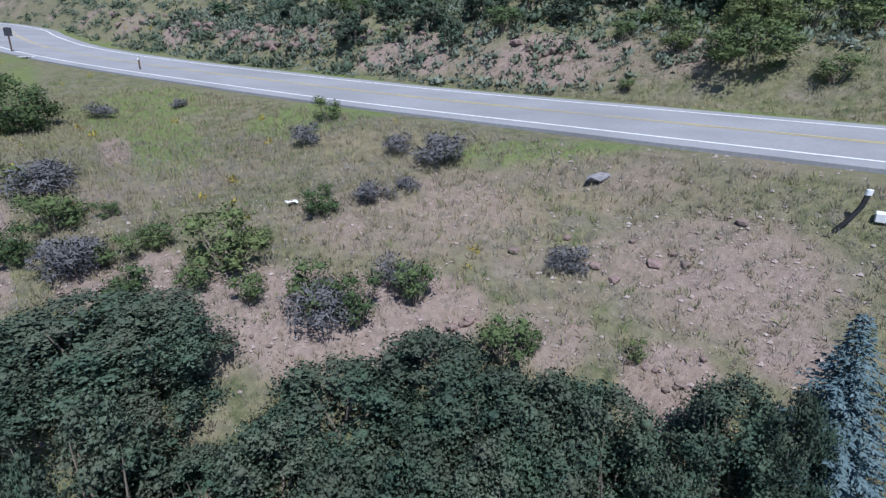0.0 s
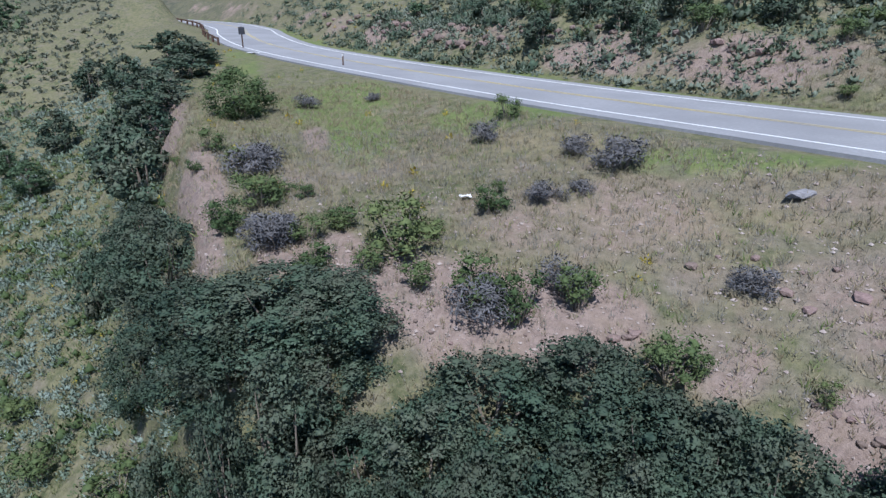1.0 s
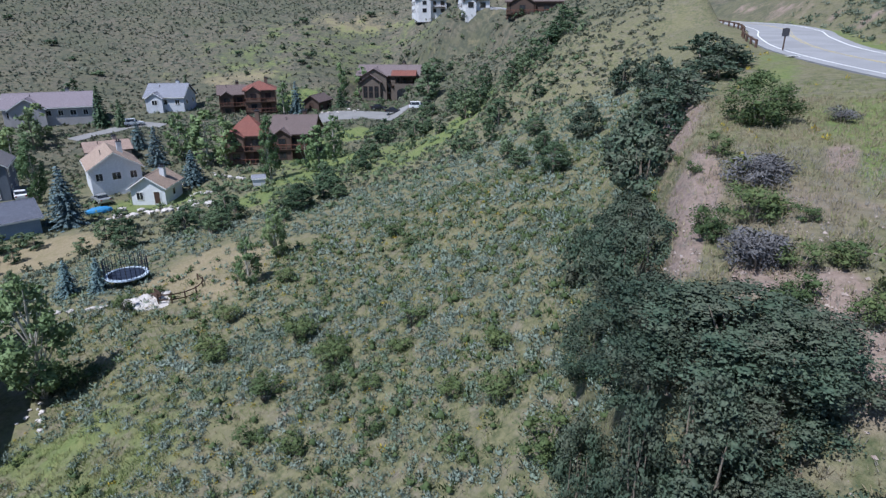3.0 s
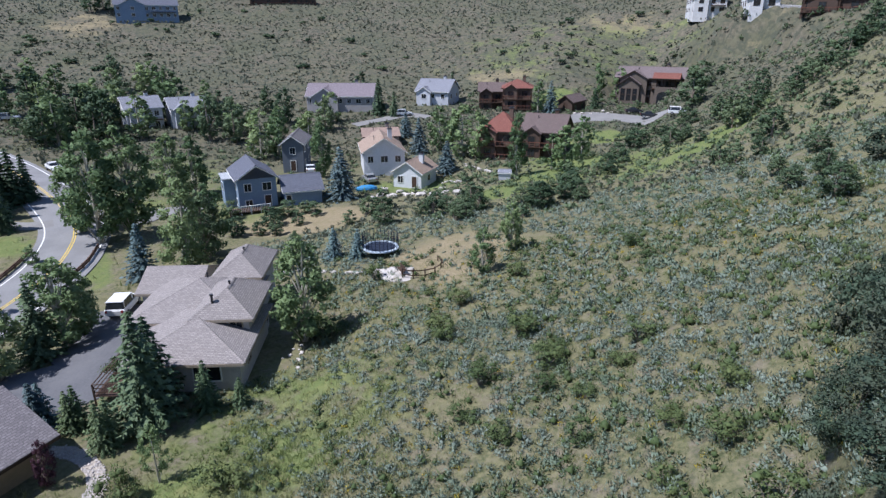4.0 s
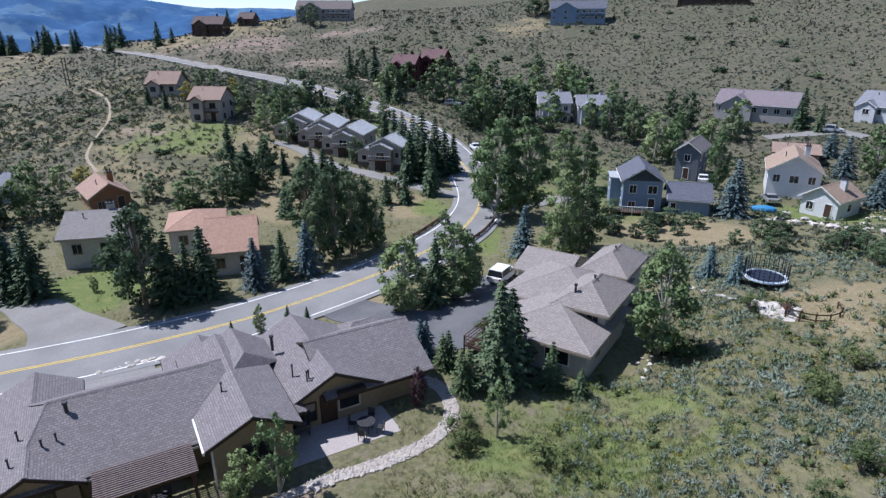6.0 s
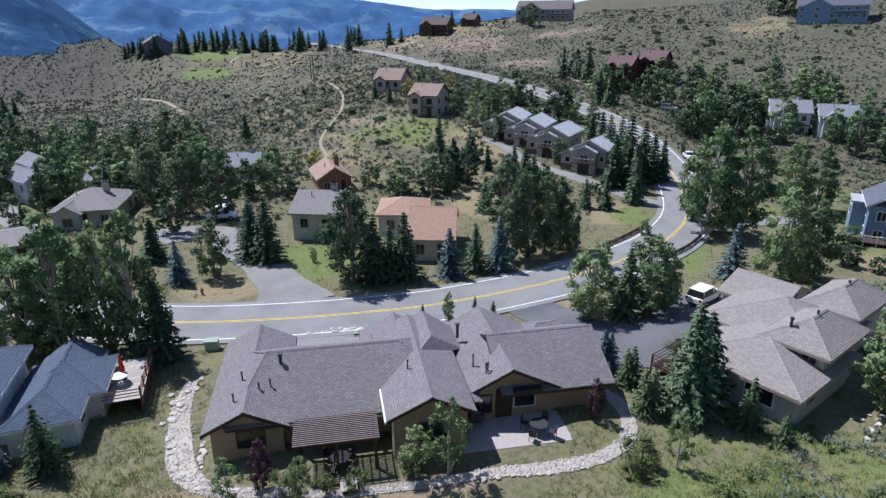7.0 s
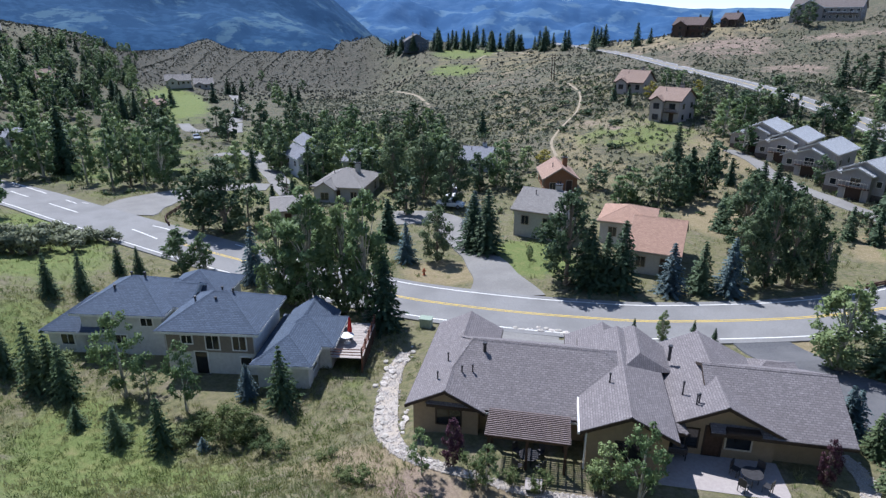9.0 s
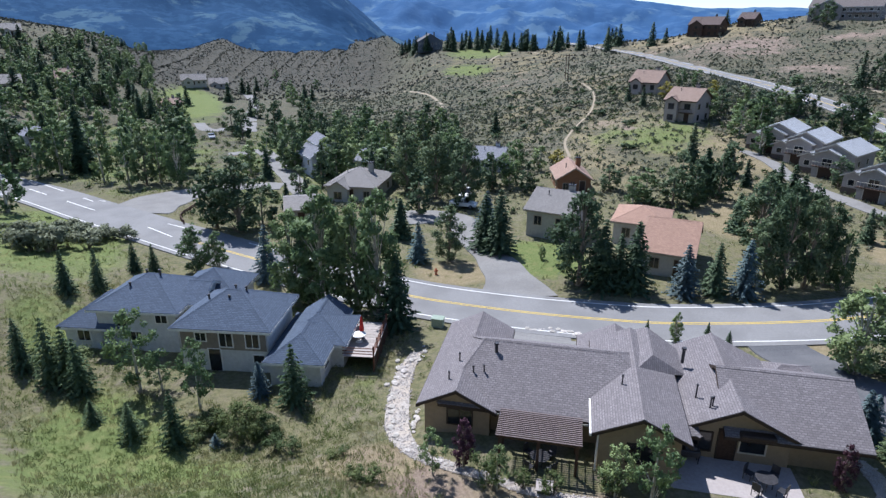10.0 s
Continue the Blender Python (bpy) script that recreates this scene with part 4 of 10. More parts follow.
def vent(parent, x, y, z, tall=0.7, r=0.07, label=""):
    v, f = tube([(x, y, z - 0.3), (x, y, z + tall), (x, y, z + tall), (x, y, z + tall + 0.12)], [r, r, r * 1.5, r * 1.5], 8)
    f.append(tuple(range(24, 32)))
    return part_mesh("vent_pipe", raw_mesh("vent_pipe", v, f, METAL), parent, label)


def chimney(parent, x, y, z0, z1, w, material):
    c = box_part("chimney", (x - w / 2, y - w / 2, z0), (x + w / 2, y + w / 2, z1), material, parent)
    box_part("cap", (x - w / 2 - 0.08, y - w / 2 - 0.08, z1), (x + w / 2 + 0.08, y + w / 2 + 0.08, z1 + 0.12), METAL, c)
    for k in (-0.22, 0.22):
        v, f = tube([(x + k * w, y, z1 + 0.1), (x + k * w, y, z1 + 0.5)], [0.12, 0.12], 8)
        part_mesh("flue", raw_mesh("flue", v, f, METAL), c)
    return c

# name, style, x, y, z, turn, width, depth, wall height, roof, rise
HOUSES = [('blue_house', 'blue', -94.0, -23.2, -26.85, 112, 5.9, 9.0, 4.9, 'y', 1.9),
    ('garage', 'blue', -95.2, -16.3, -26.62, 108, 5.8, 6.0, 2.4, 'x', 1.8),
    ('grey_house', 'slate', -117.4, -21.6, -26.45, 90, 4.0, 9.0, 5.7, 'y', 1.4),
    ('white_house', 'white', -115.5, -3.9, -26.78, 97, 7.9, 11.0, 4.6, 'y', 2.5),
    ('white_cottage', 'white', -107.1, 0.4, -27.19, 65, 5.5, 7.0, 2.9, 'y', 1.8),
    ('tan_roofed_house', 'tanroof', -137.3, -5.1, -25.30, 97, 7.9, 9.0, 2.4, 'x', 1.2),
    ('red_roofed_lodge', 'redlodge', -120.7, 18.7, -24.69, 69, 7.6, 10.0, 5.5, 'hx', 3.0),
    ('brown_lodge', 'lodge', -118.3, 27.2, -24.13, 65, 8.1, 10.0, 5.0, 'x', 2.8),
    ('lodge_wing', 'lodge', -167.8, 24.1, -20.70, 82, 6.8, 9.0, 4.7, 'x', 1.9),
    ('red_roofed_tower_house', 'redlodge', -162.2, 30.1, -20.55, 79, 7.7, 9.0, 5.9, 'hx', 1.8)]
HOUSES += [('brown_barn', 'lodge', -157.5, 41.9, -20.06, 50, 4.0, 8.0, 2.4, 'y', 1.4),
    ('stone_mansion', 'stone', -173.9, 70.1, -20.52, 60, 18.6, 12.0, 7.4, 'x', 2.6),
    ('white_gabled_house', 'whitegrey', -178.3, 8.3, -20.70, 67, 9.8, 10.0, 3.9, 'x', 2.9),
    ('mauve_roofed_house', 'mauve', -175.1, -17.9, -22.13, 86, 18.6, 11.0, 4.4, 'x', 2.9),
    ('townhouse', 'whitegrey', -154.0, -63.2, -22.95, 122, 8.3, 9.0, 4.8, 'x', 2.3),
    ('townhouse', 'whitegrey', -158.2, -53.6, -23.67, 119, 9.0, 9.0, 5.1, 'x', 2.1),
    ('dark_red_house', 'redbrown', -157.5, -115.9, -16.87, 111, 7.3, 11.0, 7.0, 'x', 2.5),
    ('dark_red_house', 'redbrown', -171.0, -114.0, -16.02, 109, 7.3, 11.0, 7.4, 'x', 2.6)]
HOUSES += [('tan_roofed_house', 'tanroof', -104.9, -162.0, -17.63, 125, 8.3, 10.0, 3.4, 'x', 3.0),
    ('tan_roofed_house', 'tanroof', -94.1, -128.8, -20.86, 122, 7.4, 10.0, 5.1, 'x', 2.5),
    ('orange_roofed_house', 'orange', -41.7, -55.7, -26.80, 139, 5.3, 10.0, 2.9, 'x', 2.5),
    ('orange_roofed_wing', 'orange', -44.7, -66.2, -26.96, 142, 6.6, 8.0, 3.1, 'hx', 1.3),
    ('grey_roofed_house', 'greyroof', -34.3, -71.7, -26.86, 136, 6.4, 9.0, 3.8, 'x', 1.9),
    ('brown_gabled_house', 'browngable', -48.5, -92.4, -26.49, 162, 5.6, 9.0, 2.4, 'y', 1.8),
    ('pale_house', 'whitegrey', -40.7, -115.7, -27.43, 151, 5.9, 9.0, 2.4, 'x', 1.8),
    ('grey_hip_roofed_house', 'greyroof', -10.8, -100.0, -27.44, 154, 8.4, 11.0, 2.5, 'hx', 2.0)]
HOUSES += [('pale_gabled_house', 'whitegrey', -7.7, -122.5, -28.15, 196, 4.0, 8.0, 4.1, 'y', 1.4),
    ('pale_house', 'whitegrey', -16.8, -124.5, -28.21, 152, 4.0, 8.0, 2.4, 'x', 1.4),
    ('grey_roofed_house', 'greyroof', -2.1, -87.0, -27.20, 179, 4.0, 8.0, 2.4, 'x', 0.8),
    ('long_low_house', 'tanroof', 37.4, -247.7, -28.79, -156, 6.9, 8.0, 2.4, 'x', 1.7),
    ('far_house', 'greyroof', 46.7, -398.3, -32.06, -173, 13.8, 10.0, 3.3, 'x', 3.0),
    ('far_house', 'greyroof', 33.9, -412.1, -35.53, -175, 11.0, 10.0, 3.4, 'x', 3.0),
    ('far_house', 'greyroof', 83.1, -231.5, -19.90, -160, 6.4, 10.0, 3.0, 'x', 2.4),
    ('far_house', 'tanroof', 75.1, -261.4, -19.83, -164, 6.2, 10.0, 2.4, 'x', 3.0),
    ('far_house', 'greyroof', 123.5, -360.9, -4.24, -161, 8.1, 12.0, 3.2, 'x', 3.1),
    ('ridge_house', 'slate', -101.3, -407.6, -13.03, 176, 16.1, 12.0, 5.7, 'y', 4.7)]
HOUSES += [('blue_hill_house', 'blue', -278.9, -106.5, 2.80, 111, 24.2, 11.0, 6.6, 'x', 3.3),
    ('brown_hill_house', 'lodge', -315.5, -56.3, 10.56, 100, 30.6, 11.0, 3.1, 'x', 3.3),
    ('white_apartment_house', 'bigwhite', -214.5, 104.2, 3.53, 72, 11.5, 12.0, 6.8, 'x', 3.6),
    ('white_apartment_house', 'bigwhite', -151.3, 87.0, 2.90, 68, 7.3, 12.0, 4.5, 'x', 2.5),
    ('brown_hill_house', 'lodge', -129.7, 91.0, 3.35, 55, 13.8, 12.0, 2.8, 'x', 2.1),
    ('ridge_lodge', 'lodge', -206.3, -272.2, -2.30, 123, 14.9, 12.0, 5.2, 'x', 3.6),
    ('ridge_lodge', 'lodge', -225.2, -266.0, 3.00, 120, 7.6, 10.0, 2.6, 'x', 3.0),
    ('ridge_apartment_house', 'greywall', -252.4, -236.7, 4.43, 123, 28.7, 14.0, 6.2, 'x', 4.2),
    ('pale_gabled_house', 'whitegrey', -10.2, -139.2, -28.42, 191, 4.0, 8.0, 3.9, 'y', 1.4),
    ('pale_house', 'whitegrey', -18.2, -126.9, -28.18, 152, 4.0, 8.0, 2.4, 'x', 1.5)]
HOUSES += [('pale_house', 'whitegrey', 53.9, -154.9, -25.39, -161, 4.0, 8.0, 2.7, 'x', 1.3)]

# ---- houses ----
STYLES = {  # wall, shingles, trim, words
    "blue": (wall_paint("blue_siding", (0.20, 0.27, 0.36)), shingle_roof("slate_shingle", (0.10, 0.11, 0.14), (0.16, 0.17, 0.21), (0.13, 0.14, 0.18)), WHITE_TRIM, "blue clapboard house with slate-grey gabled roof"),
    "slate": (wall_paint("slate_siding", (0.12, 0.14, 0.17)), shingle_roof("grey_shingle", (0.15, 0.14, 0.145), (0.22, 0.21, 0.215), (0.19, 0.18, 0.18)), WHITE_TRIM, "dark grey house with white-framed windows"),
    "white": (wall_paint("white_siding", (0.62, 0.64, 0.66)), shingle_roof("pink_tan_shingle", (0.30, 0.22, 0.17), (0.42, 0.32, 0.25), (0.36, 0.28, 0.22)), WHITE_TRIM, "white clapboard house with faded tan roof"),
    "tanroof": (wall_paint("pinkish_stucco", (0.42, 0.36, 0.32)), shingle_roof("tan_shingle", (0.27, 0.19, 0.15), (0.38, 0.28, 0.23), (0.33, 0.25, 0.21)), BROWN_TRIM, "stucco house with faded reddish tan roof"),
    "redlodge": (wall_paint("lodge_stucco", (0.16, 0.11, 0.085)), shingle_roof("red_shingle", (0.17, 0.065, 0.05), (0.27, 0.11, 0.085), (0.22, 0.10, 0.08)), BROWN_TRIM, "brown timber lodge with dull red hipped roof"),
    "lodge": (wall_paint("dark_timber", (0.085, 0.058, 0.045)), shingle_roof("brown_shingle", (0.12, 0.09, 0.085), (0.19, 0.145, 0.135), (0.15, 0.12, 0.11)), BROWN_TRIM, "dark timber lodge with brown shingle roof"),
    "stone": (wall_paint("lodge_stone", (0.14, 0.115, 0.095), 0.3, 5.0), shingle_roof("mauve_shingle", (0.15, 0.12, 0.12), (0.22, 0.18, 0.18), (0.19, 0.15, 0.15)), BROWN_TRIM, "large stone and timber mansion with brown roof"),
    "whitegrey": (wall_paint("pale_siding", (0.52, 0.54, 0.57)), shingle_roof("blue_grey_shingle", (0.20, 0.21, 0.245), (0.29, 0.30, 0.34), (0.25, 0.26, 0.29)), WHITE_TRIM, "pale house with blue-grey shingle roof"),
    "mauve": (wall_paint("grey_siding", (0.36, 0.35, 0.35)), shingle_roof("mauve_grey_shingle", (0.20, 0.17, 0.19), (0.28, 0.24, 0.26), (0.24, 0.21, 0.23)), WHITE_TRIM, "grey house with mauve-grey roof"),
    "redbrown": (wall_paint("barn_red", (0.095, 0.028, 0.028)), shingle_roof("maroon_shingle", (0.14, 0.08, 0.085), (0.21, 0.13, 0.135), (0.17, 0.11, 0.11)), BROWN_TRIM, "dark red timber house on the hillside"),
    "condo": (wall_paint("condo_tan", (0.36, 0.325, 0.295)), shingle_roof("pale_grey_shingle", (0.36, 0.385, 0.42), (0.48, 0.505, 0.54), (0.43, 0.45, 0.48)), WHITE_TRIM, "tan townhouse with pale grey roof"),
    "orange": (wall_paint("cream_stucco", (0.48, 0.46, 0.43)), shingle_roof("orange_shingle", (0.36, 0.22, 0.16), (0.47, 0.31, 0.24), (0.42, 0.27, 0.20)), TAN_TRIM, "cream house with salmon-coloured shingle roof"),
    "greyroof": (wall_paint("beige_stucco", (0.42, 0.40, 0.36)), shingle_roof("warm_grey_shingle", (0.21, 0.20, 0.195), (0.31, 0.295, 0.285), (0.26, 0.25, 0.24)), TAN_TRIM, "beige house with warm grey shingle roof"),
    "browngable": (wall_paint("orange_brown", (0.26, 0.13, 0.07)), shingle_roof("salmon_shingle", (0.33, 0.22, 0.17), (0.43, 0.30, 0.24), (0.38, 0.26, 0.21)), TAN_TRIM, "brown gabled house with salmon roof"),
    "bigwhite": (wall_paint("white_stucco", (0.66, 0.66, 0.65)), shingle_roof("dark_brown_shingle", (0.08, 0.065, 0.06), (0.13, 0.105, 0.10), (0.10, 0.085, 0.08)), BROWN_TRIM, "white apartment house with dark balconies"),
    "greywall": (wall_paint("taupe_stucco", (0.30, 0.27, 0.25)), shingle_roof("taupe_shingle", (0.15, 0.13, 0.125), (0.22, 0.195, 0.185), (0.18, 0.16, 0.155)), WHITE_TRIM, "taupe apartment house on the ridge"),
}


def simple_house(name, style, x, y, z, turn, w, d, h, roof, rise):
    """A house of one main block with windows in rows, a door, a chimney and, on the larger ones, a balcony and a cross gable."""
    wall, tile, trim, words = STYLES[style]
    ob = thing(name, words, "house", "houses of the village", at=(x, y, z), turn=turn)
    wing(ob, -w / 2, w / 2, 0, d, -1.2, h + 1.2, roof, rise, wall, tile, trim)
    floors = max(1, int((h + 0.3) / 2.5)) if name != "garage" else 0
    if name == "garage":
        window(ob, "s", -w * 0.4, 0, 0.9, 0.7, 0.8, trim, 0)
    if name == "blue_house":
        bm = bmesh.new()
        low, tip = [(-w / 2 - 0.1, -0.03, h - 0.05), (w / 2 + 0.1, -0.03, h - 0.05)], (0, -0.03, h + rise * 0.93)
        bm.faces.new([bm.verts.new(q) for q in (low[0], low[1], tip)])
        bmesh.ops.solidify(bm, geom=bm.faces[:], thickness=-0.028)
        part("gable_panel", bm, STYLES["slate"][0], ob, "dark slate-blue shingled gable")
        bay = box_part("bay", (-w / 2 - 1.7, 3.0, -1.2), (-w / 2, 7.6, h - 0.5), wall, ob, "side bay with a flat pale roof")
        box_part("bay_roof", (-w / 2 - 1.9, 2.8, h - 0.5), (-w / 2, 7.8, h - 0.3), STYLES["condo"][1], bay)
        window(ob, "w", 5.2, -w / 2 - 1.7, h - 2.6, 1.4, 1.3, trim)
    for fl in range(floors):
        zz = h - 2.0 - 2.6 * (floors - 1 - fl)
        n = max(1, int(w / 2.6))
        for k in range(n):
            a = -w / 2 + w * (k + 0.5) / n
            if fl == 0 and k == n // 2 and zz < 1.4:
                door(ob, "s", a, 0, max(0.05, zz - 0.7), 0.95, 2.0, WOOD_DARK, trim)
            else:
                window(ob, "s", a, 0, zz, 1.0 + 0.3 * (k % 2), 1.2, trim)
        for side, b in (("w", -w / 2), ("e", w / 2)):
            for k in range(max(1, int(d / 4))):
                window(ob, side, d * (k + 0.5) / max(1, int(d / 4)), b, zz, 1.0, 1.1, trim, 0)
    if w > 5 and style not in ("orange", "blue"):
        chimney(ob, w * 0.22, d * 0.55, h, h + rise + 0.9, 0.8, wall)
        vent(ob, -w * 0.2, d * 0.35, h + rise * 0.7)
    if w > 6.5 and roof in ("x", "hx") and style != "orange":
        wing(ob, -w * 0.42, -w * 0.02, -1.2, d * 0.45, -1.2, h + 1.0, "y", min(rise * 0.8, w * 0.13), wall, tile, trim, 0.35)
        window(ob, "s", -w * 0.22, -1.2, h - 2.0, 1.3, 1.2, trim)
        if floors > 1:
            window(ob, "s", -w * 0.22, -1.2, h - 4.6, 1.3, 1.2, trim)
            bal = box_part("balcony", (w * 0.05, -1.3, h - 2.9), (w * 0.46, 0.0, h - 2.72), WOOD_DARK, ob)
            box_part("rail", (w * 0.05, -1.3, h - 1.95), (w * 0.46, -1.22, h - 1.85), trim, bal)
            for k in range(7):
                u = w * (0.055 + 0.066 * k)
                box_part("baluster", (u, -1.29, h - 2.72), (u + 0.06, -1.23, h - 1.95), trim, bal)
    if style == "stone" and w > 9:
        porch = box_part("porch", (w * 0.12, -3.2, -1.2), (w * 0.42, 0, 4.6), wall, ob, "stone carport block with a dark panel for its arched opening")
        # A solid dark panel on the block paints the shade inside the archway.
        bm = boxes(bmesh.new(), ((w * 0.16, -3.5, -1.0), (w * 0.38, -3.21, 2.9)))
        pts = [(w * 0.27 + w * 0.11 * math.cos(math.pi * k / 10), 2.9 + 1.2 * math.sin(math.pi * k / 10)) for k in range(11)]
        bm.faces.new([bm.verts.new((u, -3.502, v)) for u, v in pts])
        part("arch", bm, GLASS, porch, "dark panel painted as the shade in the arched opening")
        box_part("parapet", (w * 0.12, -3.2, 4.604), (w * 0.42, -3.0, 5.3), wall, porch)
        for u in (0.14, 0.23, 0.32, 0.40):
            box_part("post", (w * u - 0.12, -2.7, 4.604), (w * u + 0.12, -2.46, 7.4), WOOD_DARK, porch)
        wing(ob, w * 0.10, w * 0.44, -3.4, 1.0, 7.4, 0.3, "x", 1.1, STYLES["lodge"][0], STYLES["redlodge"][1], trim, 0.5)
        wing(ob, -w * 0.42, -w * 0.12, -2.0, 4.0, -1.2, h - 0.4, "y", 1.9, wall, tile, trim, 0.5)
        for k in range(3):
            window(ob, "s", -w * (0.36 - 0.09 * k), -2.0, h - 4.6, 1.1, 1.6, trim)
            window(ob, "s", -w * (0.36 - 0.09 * k), -2.0, 1.2, 1.1, 1.6, trim)
    if style in ("redlodge", "lodge") and w > 6.5:
        for zz in (h - 2.9, h - 5.4):
            if zz > -0.2:
                gal = box_part("gallery", (-w * 0.5, -1.6, zz), (w * 0.5, 0.0, zz + 0.2), WOOD_DARK, ob)
                box_part("rail", (-w * 0.5, -1.6, zz + 0.95), (w * 0.5, -1.5, zz + 1.08), WOOD_RED, gal)
                for k in range(9):
                    u = -w * 0.49 + w * 0.98 * k / 8
                    box_part("baluster", (u - 0.06, -1.59, zz + 0.2), (u + 0.06, -1.51, zz + 0.95), WOOD_RED, gal)
        for u in (-w * 0.47, 0.0, w * 0.47):
            box_part("post", (u - 0.12, -1.45, -1.0), (u + 0.12, -1.2, h - 0.2), WOOD_DARK, ob)
    return ob


for row in HOUSES:
    simple_house(*row)

BROWN_STONE = wall_paint("brown_stone_veneer", (0.13, 0.10, 0.08), 0.3, 5.0)


def townhouse(x, y, z, turn, wide=6.4):
    """One unit of a row: a front gable with a balcony, a garage below and a lower wing beside it."""
    wall, tile, _, _ = STYLES["condo"]
    trim = PALE_TRIM
    ob = thing("townhouse_unit", "tan townhouse with pale grey gable roof and balcony", "house", "row of townhouses", at=(x, y, z), turn=turn)
    k = wide / 2
    wing(ob, -k, k, 0.0, 10.0, -1.2, 5.7, "y", 1.5, wall, tile, trim, 0.45)
    wing(ob, -k - 2.7, -k + 0.4, 1.0, 7.5, -1.2, 4.2, "y", 0.75, wall, tile, trim, 0.4)
    wing(ob, -k + 0.5, k - 1.6, -1.1, 3.0, -1.2, 5.3, "y", 0.9, wall, tile, trim, 0.35)
    box_part("veneer", (-k - 2.72, 0.94, -1.2), (-k - 0.02, 1.0, 1.1), BROWN_STONE, ob, "brown stone lower wall")
    box_part("veneer", (k - 1.55, -0.06, -1.2), (k + 0.02, 0.0, 1.1), BROWN_STONE, ob, "brown stone lower wall")
    window(ob, "s", -0.55, -1.1, 2.3, 1.5, 1.15, trim)
    window(ob, "s", k - 0.8, 0.0, 2.4, 0.7, 0.9, trim, 0)
    window(ob, "s", -k - 1.4, 1.0, 1.5, 0.9, 0.9, trim, 0)
    for a in (2.5, 6.5):
        window(ob, "e", a, k, 2.2, 0.9, 1.0, trim, 0)
    door(ob, "s", -0.55, -1.1, -0.05, 2.3, 1.95, WOOD_DARK, trim, "garage_door")
    bal = box_part("balcony", (-k + 0.5, -1.9, 1.95), (k - 1.6, -1.1, 2.1), WOOD_DARK, ob)
    box_part("rail", (-k + 0.5, -1.9, 2.85), (k - 1.6, -1.82, 2.95), trim, bal)
    for j in range(9):
        u = -k + 0.52 + (wide - 2.2) * j / 8
        box_part("baluster", (u, -1.89, 2.1), (u + 0.06, -1.83, 2.85), trim, bal)
    vent(ob, 0.9, 5.0, 4.6, 0.5)
    return ob


for x, y, z, turn in ((-97.0, -100.4, -23.4, 122), (-96.2, -92.6, -24.0, 118), (-93.6, -83.4, -24.5, 113), (-89.4, -70.4, -25.0, 108)):
    townhouse(x, y, z, turn)

# white-railed deck at the foot of the blue house
_, _, hx, hy, hz, hturn, hw = HOUSES[0][:7]
bpy.context.view_layer.update()
at_deck = Matrix.Translation((hx, hy, hz)) @ Matrix.Rotation(radians(hturn), 4, "Z") @ Vector((-1.6, -2.6, 0))
bdeck = thing("house_deck", "low timber deck with white railing before the blue house", "deck", at=at_deck, turn=hturn)
box_part("floor", (-hw / 2, 0.0, 0.25), (hw / 2, 2.5, 0.4), WOOD_DARK, bdeck)
for u in np.linspace(-hw / 2, hw / 2, 5):
    box_part("post", (u - 0.07, 0.0, -0.6), (u + 0.07, 0.14, 1.4), WHITE_TRIM, bdeck)
for u in np.linspace(-hw / 2 + 0.2, hw / 2 - 0.2, 22):
    box_part("baluster", (u - 0.03, 0.05, 0.4), (u + 0.03, 0.11, 1.25), WHITE_TRIM, bdeck)
box_part("rail", (-hw / 2, 0.02, 1.25), (hw / 2, 0.14, 1.34), WHITE_TRIM, bdeck)

# ---- the long brown house with the grey shingle roof ----
OCHRE = wall_paint("ochre_stucco", (0.31, 0.24, 0.16))
MAIN_ROOF = shingle_roof("mauve_grey_tabs", (0.160, 0.148, 0.154), (0.275, 0.252, 0.260), (0.20, 0.182, 0.188))
GZ0 = -24.6
main = thing("long_house", "long ochre stucco house with mauve-grey shingle gables", "house", "houses of the village", at=(-6.9, -31.7, GZ0), turn=152.7)
E0 = 2.07
wing(main, 0.27, 4.53, 1.0, 11.7, -0.6, E0 + 0.6, "y", 1.07, OCHRE, MAIN_ROOF, BROWN_TRIM, 0.45)
wing(main, 2.1, 16.2, 1.7, 9.5, -0.6, E0 + 0.9, "hx", 1.95, OCHRE, MAIN_ROOF, BROWN_TRIM, 0.9, hip=2.3)
wing(main, 11.2, 15.75, -0.8, 9.6, -0.6, 2.92 + 0.6, "y", 1.08, OCHRE, MAIN_ROOF, BROWN_TRIM, 0.48)
wing(main, 16.2, 22.4, 1.85, 10.7, -0.6, E0 + 0.64, "y", 1.55, OCHRE, MAIN_ROOF, BROWN_TRIM, 0.5)
wing(main, 19.4, 25.65, 2.15, 9.2, -0.6, E0 + 0.85, "x", 1.76, OCHRE, MAIN_ROOF, BROWN_TRIM, 0.88)
wing(main, 10.3, 14.9, 7.0, 11.7, -0.6, E0 + 0.6, "y", 1.15, OCHRE, MAIN_ROOF, BROWN_TRIM, 0.45)
wing(main, 22.9, 26.0, 9.0, 11.2, -0.6, E0 + 0.3, "hx", 0.5, OCHRE, MAIN_ROOF, BROWN_TRIM, 0.4)
